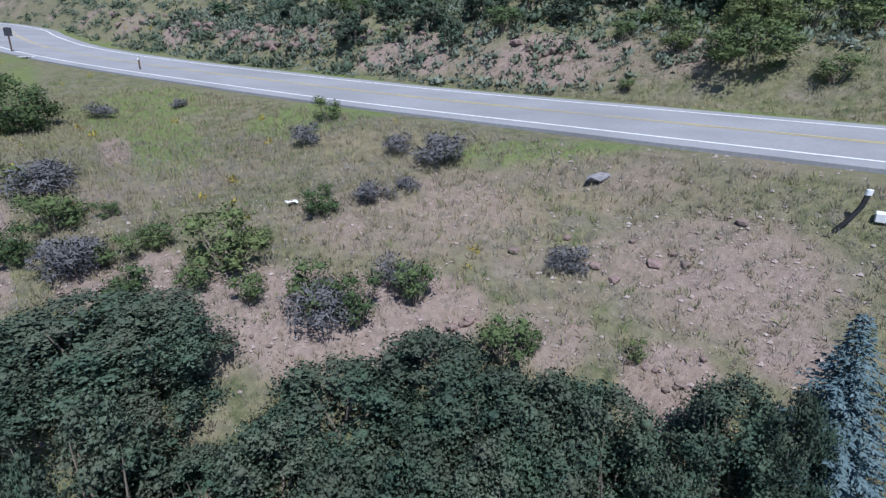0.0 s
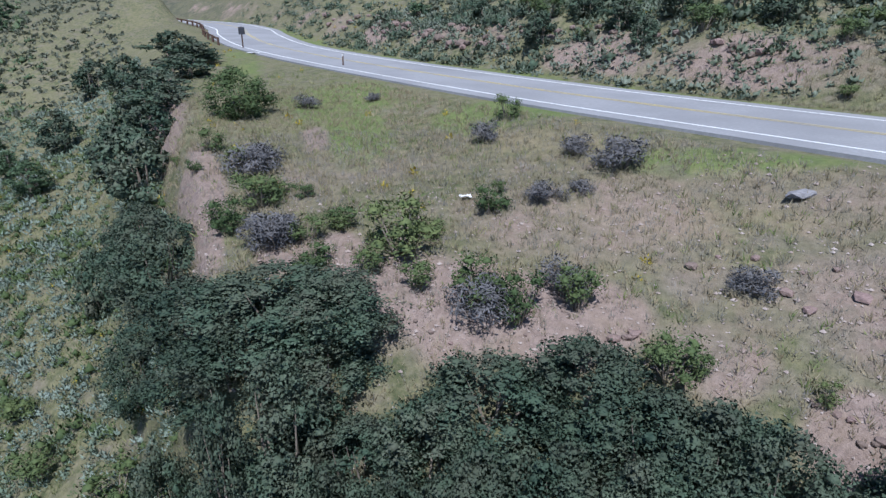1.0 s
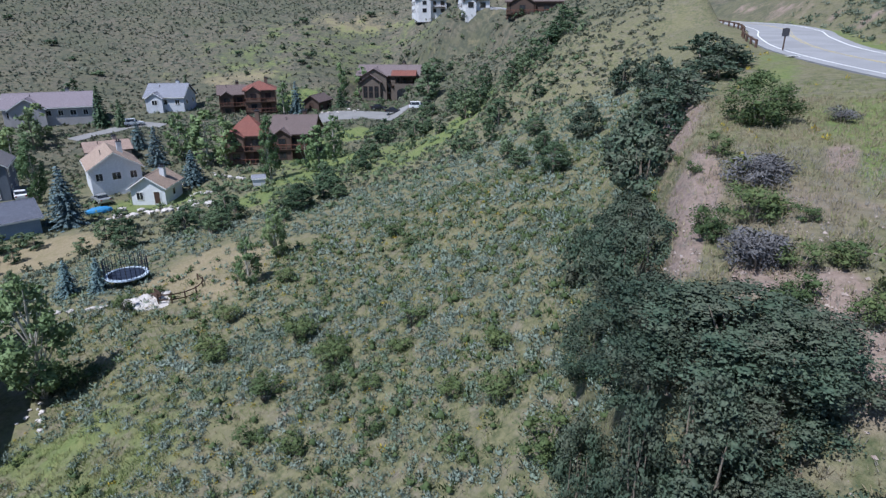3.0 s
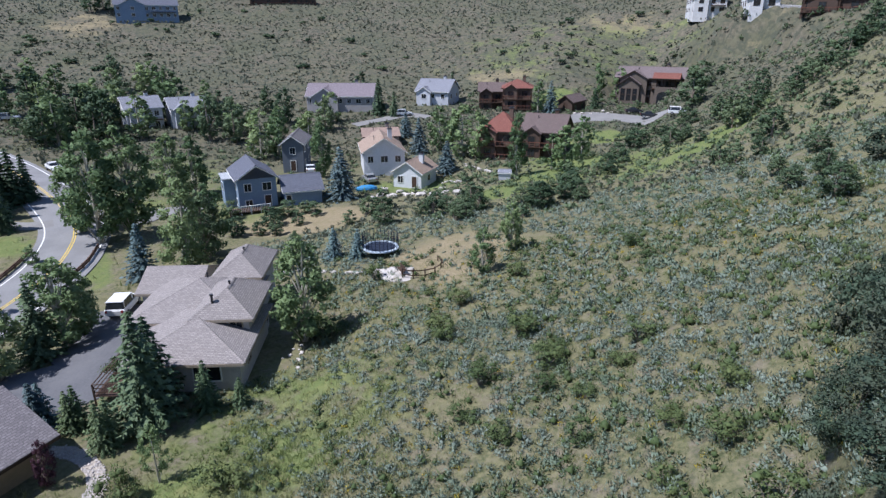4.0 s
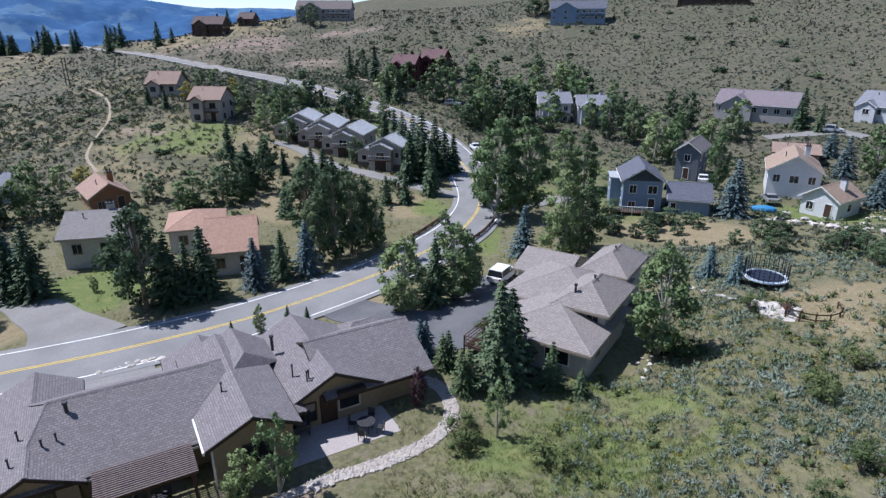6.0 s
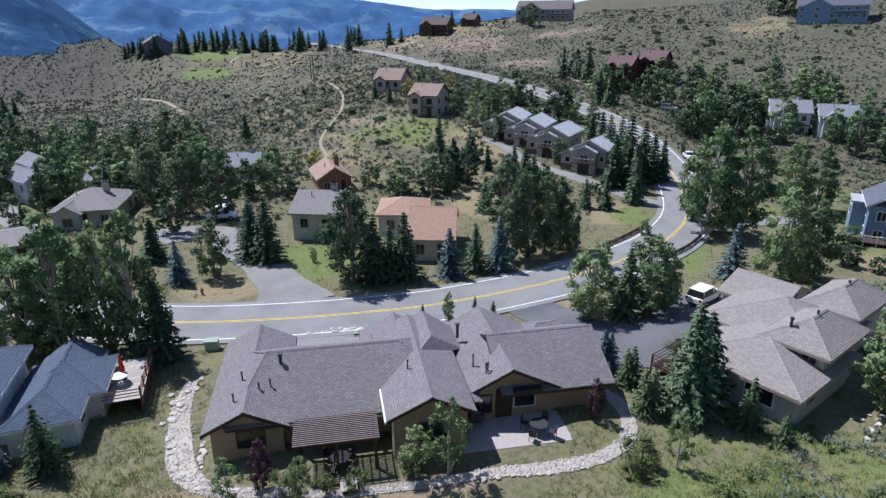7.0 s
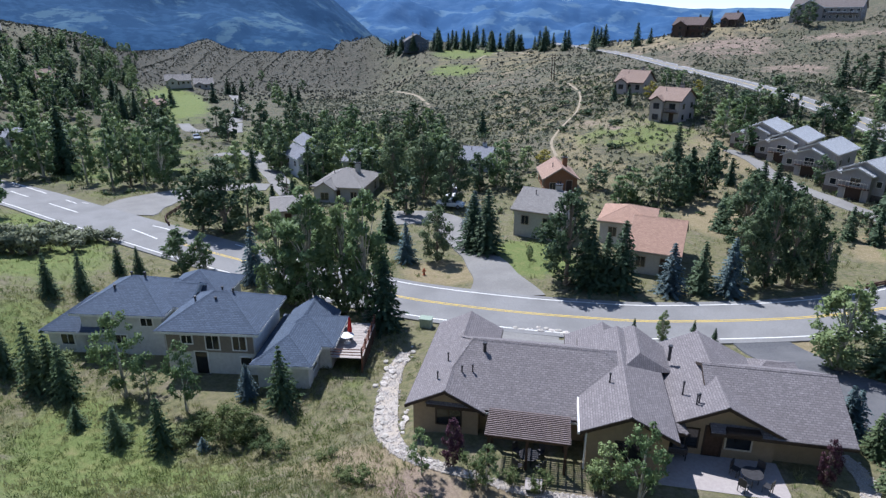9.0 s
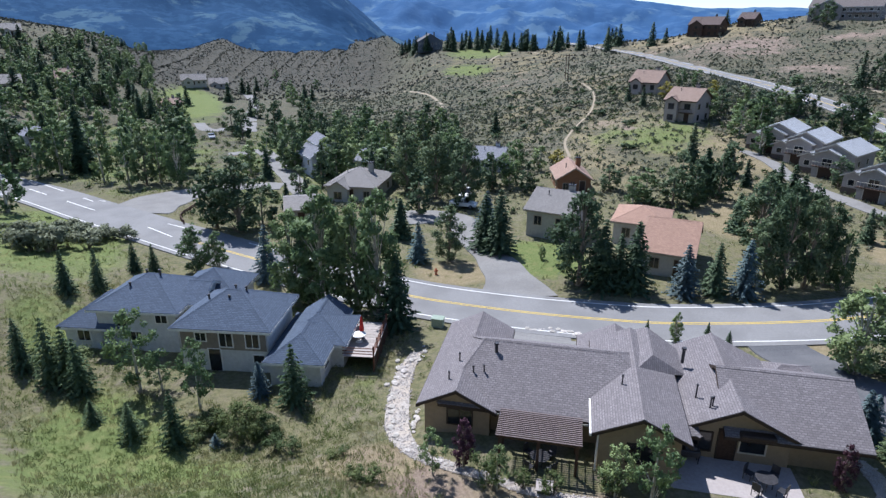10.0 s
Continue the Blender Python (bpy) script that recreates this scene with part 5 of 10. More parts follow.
# a low saddle sheds the snow between the two middle gables
bm = bmesh.new()
LEFT, RIGHT, PEAK, PEAK_BACK, LEFT_BACK, RIGHT_BACK = (13.2, 3.9, 4.08), (17.1, 6.9, 2.60), (14.7, 6.3, 4.24), (14.7, 10.4, 4.24), (11.9, 10.4, 3.3), (17.1, 10.4, 2.60)
for q in ((LEFT, RIGHT, PEAK), (RIGHT, RIGHT_BACK, PEAK_BACK, PEAK), (PEAK, PEAK_BACK, LEFT_BACK, LEFT), (PEAK_BACK, RIGHT_BACK, RIGHT, LEFT, LEFT_BACK)):
    bm.faces.new([bm.verts.new(w) for w in q])
bmesh.ops.remove_doubles(bm, verts=bm.verts[:], dist=0.001)
part("roof_saddle", bm, MAIN_ROOF, main)
for a, b, z, w, h, n in ((2.6, 1.0, 0.62, 1.55, 1.1, 1), (13.6, -0.8, 0.95, 1.5, 1.2, 1), (17.25, 1.85, 0.55, 1.4, 1.25, 1), (20.3, 1.85, 0.72, 1.4, 0.95, 0)):
    window(main, "s", a, b, z, w, h, PALE_TRIM if a > 20 else BROWN_TRIM, n)
door(main, "s", 18.85, 1.85, 0.05, 0.95, 2.05, WOOD_DARK, BROWN_TRIM)
window(main, "s", 7.6, 1.7, 0.05, 2.4, 2.0, BROWN_TRIM, 1, "patio_door")
box_part("awning", (19.35, 1.15, 1.95), (21.35, 1.85, 2.32), BROWN_TRIM, main, "rolled brown awning over the window", 0.08)
for x, y, z, t in ((1.9, 4.6, 3.05, 0.6), (1.6, 2.4, 2.85, 0.6), (3.1, 3.1, 3.0, 0.65), (3.8, 3.2, 3.1, 0.65), (12.55, 2.9, 3.75, 0.6), (17.2, 3.9, 3.0, 0.7), (17.75, 2.5, 3.2, 0.55), (17.9, 2.6, 3.2, 0.55)):
    vent(main, x, y, z, t, 0.05)
vent(main, 4.4, 4.7, 3.9, 0.75, 0.11)
vent(main, 16.9, 7.7, 3.4, 0.75, 0.11)
box_part("gutter", (10.60, -1.3, 2.68), (10.71, 3.1, 2.88), WHITE_TRIM, main, "white metal gutter")
box_part("downpipe", (11.07, -0.9, -0.3), (11.17, -0.8, 2.7), WHITE_TRIM, main, "white downpipe")
box_part("gutter", (4.95, 0.72, 1.86), (10.65, 0.80, 2.0), WHITE_TRIM, main, "white metal gutter")
box_part("plinth", (15.4, -1.4, -0.5), (22.6, 1.84, 0.02), CONCRETE, main, "pale concrete patio slab")


def local(ob, x, y, z=0.0):
    return ob.matrix_world @ Vector((x, y, z))


PERGOLA_WOOD = mat("brown_slat", (0.12, 0.092, 0.088), (0.20, 0.160, 0.155), 9, 0.75, 0.3)
bpy.context.view_layer.update()
pergola = thing("pergola", "dark brown slatted timber pergola against the house", "pergola", at=local(main, 5.4, -1.75, -0.15), turn=152.7)
for x in (0.1, 2.35, 4.6):
    for y in (0.1, 2.2):
        box_part("post", (x - 0.08, y - 0.08, -0.4), (x + 0.08, y + 0.08, 2.2), WOOD_DARK, pergola)
for y in (0.05, 2.2):
    box_part("beam", (-0.1, y - 0.05, 2.2), (4.8, y + 0.09, 2.38), WOOD_DARK, pergola)
for k in range(11):
    box_part("rafter", (0.05 + 0.46 * k, -0.25, 2.384), (0.10 + 0.46 * k, 2.5, 2.5), WOOD_DARK, pergola)
for k in range(15):
    box_part("slat", (-0.15, -0.2 + 0.185 * k, 2.504), (4.85, -0.115 + 0.185 * k, 2.55), PERGOLA_WOOD, pergola)
box_part("deck_floor", (-0.2, -1.3, -0.4), (5.2, 2.6, -0.12), CONCRETE, pergola, "pale stone floor")


def patio_set(at, turn):
    """A round table with four chairs, each a thing."""
    tb = thing("patio_table", "round dark metal patio table on the slab", "table", "patio furniture", at=at, turn=turn)
    v, f = tube([(0, 0, 0.70), (0, 0, 0.73)], [0.6, 0.6], 20)
    f += [tuple(range(20, 40)), tuple(range(19, -1, -1))]
    part_mesh("tabletop", raw_mesh("tabletop", v, f, METAL), tb)
    for k in range(4):
        a = math.pi / 4 + k * math.pi / 2
        box_part("leg", (0.4 * math.cos(a) - 0.02, 0.4 * math.sin(a) - 0.02, 0), (0.4 * math.cos(a) + 0.02, 0.4 * math.sin(a) + 0.02, 0.70), METAL, tb)
    proto = None
    for k in range(4):
        a = k * math.pi / 2 + 0.4
        m = Matrix.Translation(at) @ Matrix.Rotation(a, 4, "Z") @ Matrix.Translation((0, -0.95, 0))
        if proto is None:
            proto = thing("patio_chair", "dark metal patio chair beside the round table", "chair", "patio furniture")
            box_part("seat", (-0.23, -0.23, 0.42), (0.23, 0.23, 0.46), METAL, proto)
            box_part("backrest", (-0.23, -0.25, 0.46), (0.23, -0.21, 0.95), METAL, proto)
            for sx, sy in itertools.product((-0.2, 0.2), (-0.2, 0.2)):
                box_part("leg", (sx - 0.02, sy - 0.02, 0), (sx + 0.02, sy + 0.02, 0.42), METAL, proto)
            proto.matrix_world = m
        else:
            copy_thing(proto, m)


patio_set(local(main, 20.6, -0.3, 0.03), 10)
patio_set(local(main, 7.9, -1.0, -0.12), 40)
grill = thing("barbecue", "black barbecue grill against the house wall", "grill", at=local(main, 16.7, 1.2, 0.03), turn=152.7)
box_part("body", (-0.6, -0.28, 0.45), (0.6, 0.28, 0.9), METAL, grill, "", 0.05)
box_part("lid", (-0.4, -0.27, 0.9), (0.4, 0.27, 1.15), METAL, grill, "", 0.1)
for sx, sy in itertools.product((-0.55, 0.5), (-0.22, 0.17)):
    box_part("leg", (sx, sy, 0), (sx + 0.05, sy + 0.05, 0.45), METAL, grill)

pit = thing("fire_pit", "square dark metal fire pit on the stone floor", "fire pit", at=local(main, 8.3, -3.2, -0.12), turn=152.7)
box_part("bowl", (-0.4, -0.4, 0.12), (0.4, 0.4, 0.42), METAL, pit, "", 0.04)
box_part("top_slab", (-0.48, -0.48, 0.42), (0.48, 0.48, 0.47), CONCRETE, pit, "pale slab top")
for sx, sy in itertools.product((-0.36, 0.3), (-0.36, 0.3)):
    box_part("foot", (sx, sy, 0), (sx + 0.06, sy + 0.06, 0.12), METAL, pit)

# ---- the blue-grey roofed house ----
PALE = wall_paint("pale_grey_siding", (0.60, 0.61, 0.61))
TAUPE = wall_paint("taupe_siding", (0.24, 0.21, 0.18))
BLUE_ROOF = shingle_roof("blue_slate_tabs", (0.072, 0.100, 0.150), (0.112, 0.145, 0.205), (0.092, 0.122, 0.175))
bg = thing("split_level_house", "pale grey split-level house with blue-grey hipped roofs", "house", "houses of the village", at=(-1.73, -41.52, -26.5), turn=160.0)
wing(bg, -4.4, -0.35, 0.3, 6.4, -0.8, 2.25 + 0.8, "hy", 1.15, PALE, BLUE_ROOF, WHITE_TRIM, 0.4)
wing(bg, -4.4, 0.7, 3.4, 8.2, -0.8, 2.26 + 0.8, "hx", 1.2, PALE, BLUE_ROOF, WHITE_TRIM, 0.4)
wing(bg, -3.9, -0.3, 6.4, 9.4, -0.8, 2.3 + 0.8, "y", 1.15, PALE, BLUE_ROOF, WHITE_TRIM, 0.4)
wing(bg, -12.4, -5.1, 2.0, 8.2, -0.8, 4.1 + 0.8, "hx", 1.72, PALE, BLUE_ROOF, WHITE_TRIM, 0.55)
wing(bg, -21.1, -14.0, 4.5, 11.0, -0.8, 4.1 + 0.8, "hx", 1.72, PALE, BLUE_ROOF, WHITE_TRIM, 0.55)
wing(bg, -14.0, -12.4, 6.0, 10.5, -0.8, 4.0 + 0.8, "x", 1.1, PALE, BLUE_ROOF, WHITE_TRIM, 0.3)
wing(bg, -24.3, -19.6, 4.5, 10.6, -0.8, 2.3 + 0.8, "hy", 1.5, PALE, BLUE_ROOF, WHITE_TRIM, 0.45)
wing(bg, -15.9, -10.6, 8.6, 13.2, -0.8, 3.85 + 0.8, "hy", 1.4, PALE, BLUE_ROOF, WHITE_TRIM, 0.45)
box_part("wall", (-12.3, 1.94, 2.0), (-5.2, 1.998, 4.0), TAUPE, bg, "taupe upper wall band")
for a, z, w, h in ((-10.6, 2.75, 0.85, 0.7), (-8.5, 2.3, 1.05, 1.2), (-6.3, 2.3, 1.05, 1.2)):
    window(bg, "s", a, 1.94, z, w, h, WHITE_TRIM, 1)
for a, z in ((-18.9, 2.35), (-15.3, 2.8), (-17.8, 0.7)):
    window(bg, "s", a, 4.5, z, 1.0, 1.15 if z < 2.5 else 0.8, WHITE_TRIM, 1)
window(bg, "s", -22.6, 4.5, 0.8, 1.1, 1.0, WHITE_TRIM, 1)
window(bg, "s", -5.9, 2.0, 0.9, 0.9, 0.7, WHITE_TRIM, 0)
window(bg, "e", 2.0, -0.35, 0.9, 1.2, 1.0, WHITE_TRIM, 1)
window(bg, "e", 6.0, 0.7, 0.9, 1.0, 1.0, WHITE_TRIM, 1)
door(bg, "s", -9.6, 2.0, 0.0, 1.0, 2.0, GLASS, WHITE_TRIM, "patio_door")
for x, y, z in ((-10.8, 4.6, 5.2), (-8.9, 4.3, 5.35), (-18.8, 6.4, 5.2), (-8.7, 5.3, 5.85), (-7.8, 5.3, 5.75), (-18.0, 7.9, 5.85), (-16.8, 7.9, 5.85)):
    vent(bg, x, y, z, 0.35, 0.08)
box_part("terrace_slab", (-11.9, -0.6, -0.5), (-4.5, 1.99, -0.04), CONCRETE, bg)
bpy.context.view_layer.update()
GREY_BOARD = mat("weathered_board", (0.30, 0.27, 0.25), (0.42, 0.38, 0.36), 7, 0.8, 0.2, rand=0.12)
deck = thing("timber_deck", "weathered grey timber deck with reddish railing", "deck", at=local(bg, 0.75, 2.9, 0.0), turn=160)
for k in range(13):
    box_part("board", (0.0, 0.05 + 0.48 * k, 1.3), (2.6, 0.5 + 0.48 * k, 1.36), GREY_BOARD, deck)
for k in range(5):
    y = 0.05 + 1.52 * k
    box_part("post", (2.5, y, -0.8), (2.62, y + 0.12, 2.3), WOOD_RED, deck)
    box_part("skirt", (2.54, y + 0.12, 0.0), (2.58, min(6.25, y + 1.52), 1.28), WOOD_DARK, deck)
for z in (1.6, 1.85, 2.1):
    box_part("rail", (2.54, 0.05, z), (2.6, 6.2, z + 0.06), WOOD_RED, deck)
    box_part("rail", (0.0, 0.0, z), (2.54, 0.05, z + 0.06), WOOD_RED, deck)
table = thing("deck_table", "white round table on the timber deck", "table", at=local(bg, 1.6, 5.4, 1.37))
v, f = tube([(0, 0, 0.68), (0, 0, 0.73)], [0.6, 0.6], 20)
part_mesh("tabletop", raw_mesh("tabletop", v, f + [tuple(range(20, 40)), tuple(range(19, -1, -1))], WHITE_TRIM), table)
v, f = tube([(0, 0, 0), (0, 0, 0.02), (0, 0, 0.05), (0, 0, 0.68)], [0.3, 0.3, 0.05, 0.05], 12)
part_mesh("pedestal", raw_mesh("pedestal", v, f, WHITE_TRIM), table)
RED_CLOTH = mat("red_cloth", (0.36, 0.02, 0.015), (0.50, 0.035, 0.025), 6, 0.85, 0.1)
par = thing("folded_parasol", "folded red parasol standing on the deck", "parasol", at=local(bg, 1.7, 6.1, 1.37))
v, f = tube([(0, 0, 0.5), (0, 0, 0.9), (0, 0, 1.9), (0, 0, 2.1)], [0.18, 0.2, 0.10, 0.02], 10)
part_mesh("canopy", raw_mesh("canopy", v, f, RED_CLOTH), par)
v, f = tube([(0, 0, 0), (0, 0, 0.06), (0, 0, 0.07), (0, 0, 0.6)], [0.25, 0.25, 0.03, 0.03], 10)
part_mesh("pole", raw_mesh("pole", v, f, METAL), par)

# ---- the beige house with four stepped roofs ----
BEIGE = wall_paint("beige_siding", (0.44, 0.42, 0.40))
BEIGE_ROOF = shingle_roof("beige_grey_tabs", (0.24, 0.215, 0.205), (0.34, 0.31, 0.295), (0.29, 0.265, 0.25))
be = thing("stepped_house", "beige two-storey house with stepped taupe shingle roofs", "house", "houses of the village", at=(-39.7, -12.1, -25.0), turn=90.0)
wing(be, -8.1, -0.2, -0.5, 8.5, -0.6, 2.4 + 0.6, "hy", 1.4, BEIGE, BEIGE_ROOF, TAN_TRIM, 0.5)
wing(be, -4.4, -0.4, 3.75, 10.0, -0.6, 3.95 + 0.6, "hy", 1.25, BEIGE, BEIGE_ROOF, TAN_TRIM, 0.5)
wing(be, -10.3, -1.6, 5.6, 14.4, -0.6, 2.7 + 0.6, "hy", 1.65, BEIGE, BEIGE_ROOF, TAN_TRIM, 0.45)
wing(be, -5.2, -1.5, 12.2, 18.4, -0.6, 3.95 + 0.6, "hy", 1.2, BEIGE, BEIGE_ROOF, TAN_TRIM, 0.5)
wing(be, -12.0, -7.2, 12.0, 18.0, -0.6, 2.5 + 0.6, "x", 1.15, BEIGE, BEIGE_ROOF, TAN_TRIM, 0.45)
for side, a, b, z, w, h in (("s", -2.6, -0.5, 0.8, 1.9, 1.2), ("s", -1.4, 3.75, 2.75, 0.9, 0.9), ("e", 5.2, -0.4, 2.8, 1.0, 1.0), ("e", 8.4, -0.4, 2.8, 1.0, 1.0), ("e", 14.0, -1.5, 2.8, 1.0, 1.0), ("e", 16.8, -1.5, 2.8, 1.0, 1.0), ("e", 2.0, -0.2, 1.0, 0.9, 0.9), ("e", 8.9, -0.4, 0.6, 1.2, 1.0)):
    window(be, side, a, b, z, w, h, WHITE_TRIM if w > 1.5 else TAN_TRIM)
vent(be, -3.3, 4.6, 4.5, 0.8, 0.1)
for x, y, z in ((-2.4, 6.6, 5.3), (-3.3, 15.0, 5.2), (-5.6, 11.0, 4.3)):
    vent(be, x, y, z, 0.3, 0.07)
bpy.context.view_layer.update()
dk = thing("dark_deck", "low dark timber deck with a railing by the driveway", "deck", at=local(be, -10.2, -1.8, 0.0), turn=90)
for k in range(10):
    box_part("board", (0.0, 0.45 * k, 0.55), (3.6, 0.43 + 0.45 * k, 0.6), WOOD_DARK, dk)
for x, y in itertools.product((0.0, 1.75, 3.5), (0.0, 4.4)):
    box_part("post", (x, y, -0.6), (x + 0.1, y + 0.1, 1.55), WOOD_DARK, dk)
for z in (0.9, 1.2, 1.5):
    box_part("rail", (0.1, 0.02, z), (3.5, 0.08, z + 0.05), WOOD_DARK, dk)
    box_part("rail", (0.02, 0.1, z), (0.08, 4.4, z + 0.05), WOOD_DARK, dk)

# where the plants stand: x, y, height, width to height
ASPEN_AT = [(-43.0, -32.2, 7.7, 1.25), (-48.2, -29.6, 8.1, 1.35), (-51.3, -29.8, 6.5, 1.10), (-57.6, -47.1, 7.0, 0.80), (0.0, -59.0, 9.9, 1.00), (-2.8, -56.2, 12.9, 0.95), (-6.0, -55.5, 11.8, 0.90), (-7.9, -52.5, 13.0, 0.80), (-1.5, -58.4, 9.1, 1.00), (10.6, -70.2, 6.0, 1.20), (8.3, -70.8, 4.7, 1.00), (-33.2, -41.5, 3.1, 0.80), (-96.3, -82.4, 4.4, 1.20), (-119.8, -99.1, 6.4, 1.40), (-98.4, -112.6, 8.5, 1.40), (-105.2, -132.2, 7.4, 1.40), (-124.9, -163.8, 5.6, 1.40), (-123.9, -170.2, 5.4, 1.40), (-123.3, -179.2, 4.8, 1.40), (-49.5, -109.2, 5.1, 1.30), (-56.7, -83.2, 5.8, 1.50), (-62.8, -78.8, 4.8, 1.30), (-54.3, -83.0, 4.8, 1.50), (-29.9, -63.8, 1.9, 1.00)]
ASPEN_AT += [(-30.7, -109.6, 9.6, 1.00), (-40.3, -101.8, 8.4, 1.00), (-6.9, -283.4, 9.1, 1.20), (-22.0, -143.8, 9.0, 1.10), (-47.2, -115.7, 6.5, 1.20), (-70.6, -44.9, 2.6, 1.50), (32.5, -123.4, 11.0, 0.80), (27.1, -118.1, 11.0, 0.80), (22.6, -122.5, 11.0, 0.80), (18.6, -118.5, 11.0, 0.80), (39.6, -99.1, 8.2, 1.20), (-56.6, -41.0, 3.5, 1.00), (-64.4, -24.5, 11.3, 0.90), (-71.9, -24.0, 9.0, 1.00), (-46.5, -8.8, 9.5, 1.05), (-28.8, -14.4, 4.0, 0.70), (-77.6, -40.1, 14.8, 1.05), (-80.6, -37.1, 14.8, 1.05)]
ASPEN_AT += [(-82.0, -44.5, 11.0, 1.00), (-97.8, -37.8, 11.0, 1.00), (-101.8, -35.5, 10.1, 1.00), (-130.6, -30.7, 11.0, 1.20), (-130.3, -26.7, 10.4, 1.00), (-113.9, -15.6, 11.0, 0.70), (-124.1, 11.9, 11.0, 1.20), (-132.5, 7.8, 9.6, 1.00), (-120.7, 14.9, 9.8, 1.00), (-99.7, 18.9, 10.4, 0.70), (-99.7, 27.2, 8.0, 1.10), (-110.0, 33.0, 8.3, 1.00), (-102.4, 25.6, 6.5, 1.00), (-167.7, 53.5, 11.0, 0.70), (-178.5, 63.5, 10.3, 1.00), (-157.2, 34.7, 8.1, 1.00), (-110.7, -88.2, 5.0, 1.40), (-151.2, -94.9, 10.0, 1.20), (-132.3, -72.8, 11.0, 1.20), (-147.9, -73.1, 11.0, 1.20), (-52.1, 7.2, 4.6, 1.00), (-56.5, 10.5, 5.5, 0.80), (74.1, -406.8, 8.6, 1.22), (77.4, -274.8, 8.4, 1.12)]
ASPEN_AT += [(95.9, -539.0, 7.1, 1.27), (57.6, -311.7, 5.4, 1.30), (79.2, -228.7, 5.6, 1.52), (70.8, -311.6, 6.9, 1.52), (64.6, -272.4, 6.5, 1.43), (70.6, -249.7, 7.7, 1.32), (61.2, -288.1, 6.4, 1.40), (58.3, -252.3, 8.7, 1.18), (70.0, -351.6, 8.8, 1.34), (95.3, -364.2, 8.7, 1.32), (64.7, -348.0, 6.2, 1.36), (82.6, -244.4, 8.9, 1.18), (75.7, -421.3, 8.3, 1.30), (98.8, -361.2, 7.3, 1.54), (58.4, -323.3, 8.3, 1.41), (62.6, -314.8, 6.7, 1.21), (71.4, -221.8, 6.5, 1.49), (91.9, -321.1, 7.0, 1.24), (114.3, -323.4, 5.1, 1.35), (74.8, -214.8, 7.0, 1.56), (78.8, -295.7, 7.7, 1.47), (55.4, -234.0, 7.8, 1.13), (65.2, -231.0, 8.7, 1.17), (72.0, -272.6, 5.3, 1.21)]
ASPEN_AT += [(85.7, -306.2, 6.9, 1.25), (99.5, -335.6, 8.7, 1.43), (72.1, -341.0, 7.1, 1.37), (67.4, -256.8, 5.3, 1.12), (107.2, -327.4, 8.6, 1.32), (109.0, -510.0, 6.2, 1.53), (76.0, -247.1, 8.8, 1.42), (72.1, -409.7, 5.7, 1.27), (76.8, -210.4, 5.7, 1.21), (89.6, -283.2, 8.1, 1.29), (85.0, -376.0, 5.4, 1.32), (65.7, -274.7, 6.6, 1.13), (92.8, -291.6, 7.6, 1.50), (99.1, -381.3, 8.2, 1.14), (94.0, -257.4, 6.7, 1.45), (106.5, -366.9, 8.1, 1.28), (109.5, -516.5, 7.6, 1.45), (62.2, -269.4, 5.4, 1.47), (85.6, -332.1, 5.7, 1.22), (92.6, -286.4, 5.8, 1.27), (84.9, -298.7, 6.3, 1.52), (76.1, -295.4, 6.6, 1.20), (100.5, -543.3, 6.6, 1.17), (57.9, -234.5, 7.8, 1.49)]
ASPEN_AT += [(81.8, -348.0, 5.4, 1.42), (69.0, -259.5, 6.0, 1.15), (101.2, -359.0, 7.3, 1.38), (109.7, -368.0, 5.6, 1.34), (110.5, -317.3, 7.6, 1.53), (81.5, -248.0, 8.4, 1.11), (92.3, -396.4, 5.6, 1.39), (91.1, -417.2, 8.8, 1.32), (78.3, -208.3, 5.5, 1.11), (86.1, -394.2, 6.5, 1.24), (96.1, -532.9, 5.5, 1.14), (68.8, -388.5, 7.1, 1.54), (63.5, -244.9, 7.0, 1.13), (73.4, -245.8, 8.4, 1.53), (74.1, -339.5, 8.7, 1.28), (50.8, -288.1, 5.6, 1.46), (67.1, -226.3, 5.9, 1.30), (95.1, -415.8, 8.5, 1.19), (46.5, -138.1, 7.0, 1.19), (45.3, -140.4, 7.9, 0.93), (23.9, -138.8, 7.8, 1.09), (71.4, -189.0, 8.5, 1.12), (43.3, -239.6, 7.1, 1.03), (36.4, -166.6, 9.2, 1.09)]
ASPEN_AT += [(53.2, -186.0, 8.5, 1.10), (59.4, -176.8, 9.2, 0.94), (66.1, -206.7, 9.1, 1.11), (24.2, -142.0, 8.8, 1.10), (32.1, -206.0, 7.0, 0.91), (32.8, -183.6, 7.1, 1.04), (33.8, -241.7, 9.2, 1.11), (62.5, -194.7, 9.6, 1.01), (57.6, -214.4, 8.9, 1.05), (50.1, -194.7, 7.4, 1.07), (56.7, -176.1, 8.7, 1.14), (52.7, -141.5, 8.0, 0.93), (34.6, -147.5, 7.1, 1.25), (58.8, -192.2, 8.4, 0.93), (42.9, -228.0, 7.3, 1.26), (42.2, -243.9, 8.1, 1.13), (31.7, -210.1, 7.4, 0.91), (46.7, -207.8, 9.2, 0.99), (42.3, -153.8, 7.4, 0.97), (34.1, -157.9, 8.3, 0.98), (60.9, -188.4, 8.6, 1.10), (31.8, -159.4, 8.5, 0.95), (-17.3, -141.4, 6.2, 1.14), (-21.3, -173.7, 6.6, 1.00)]
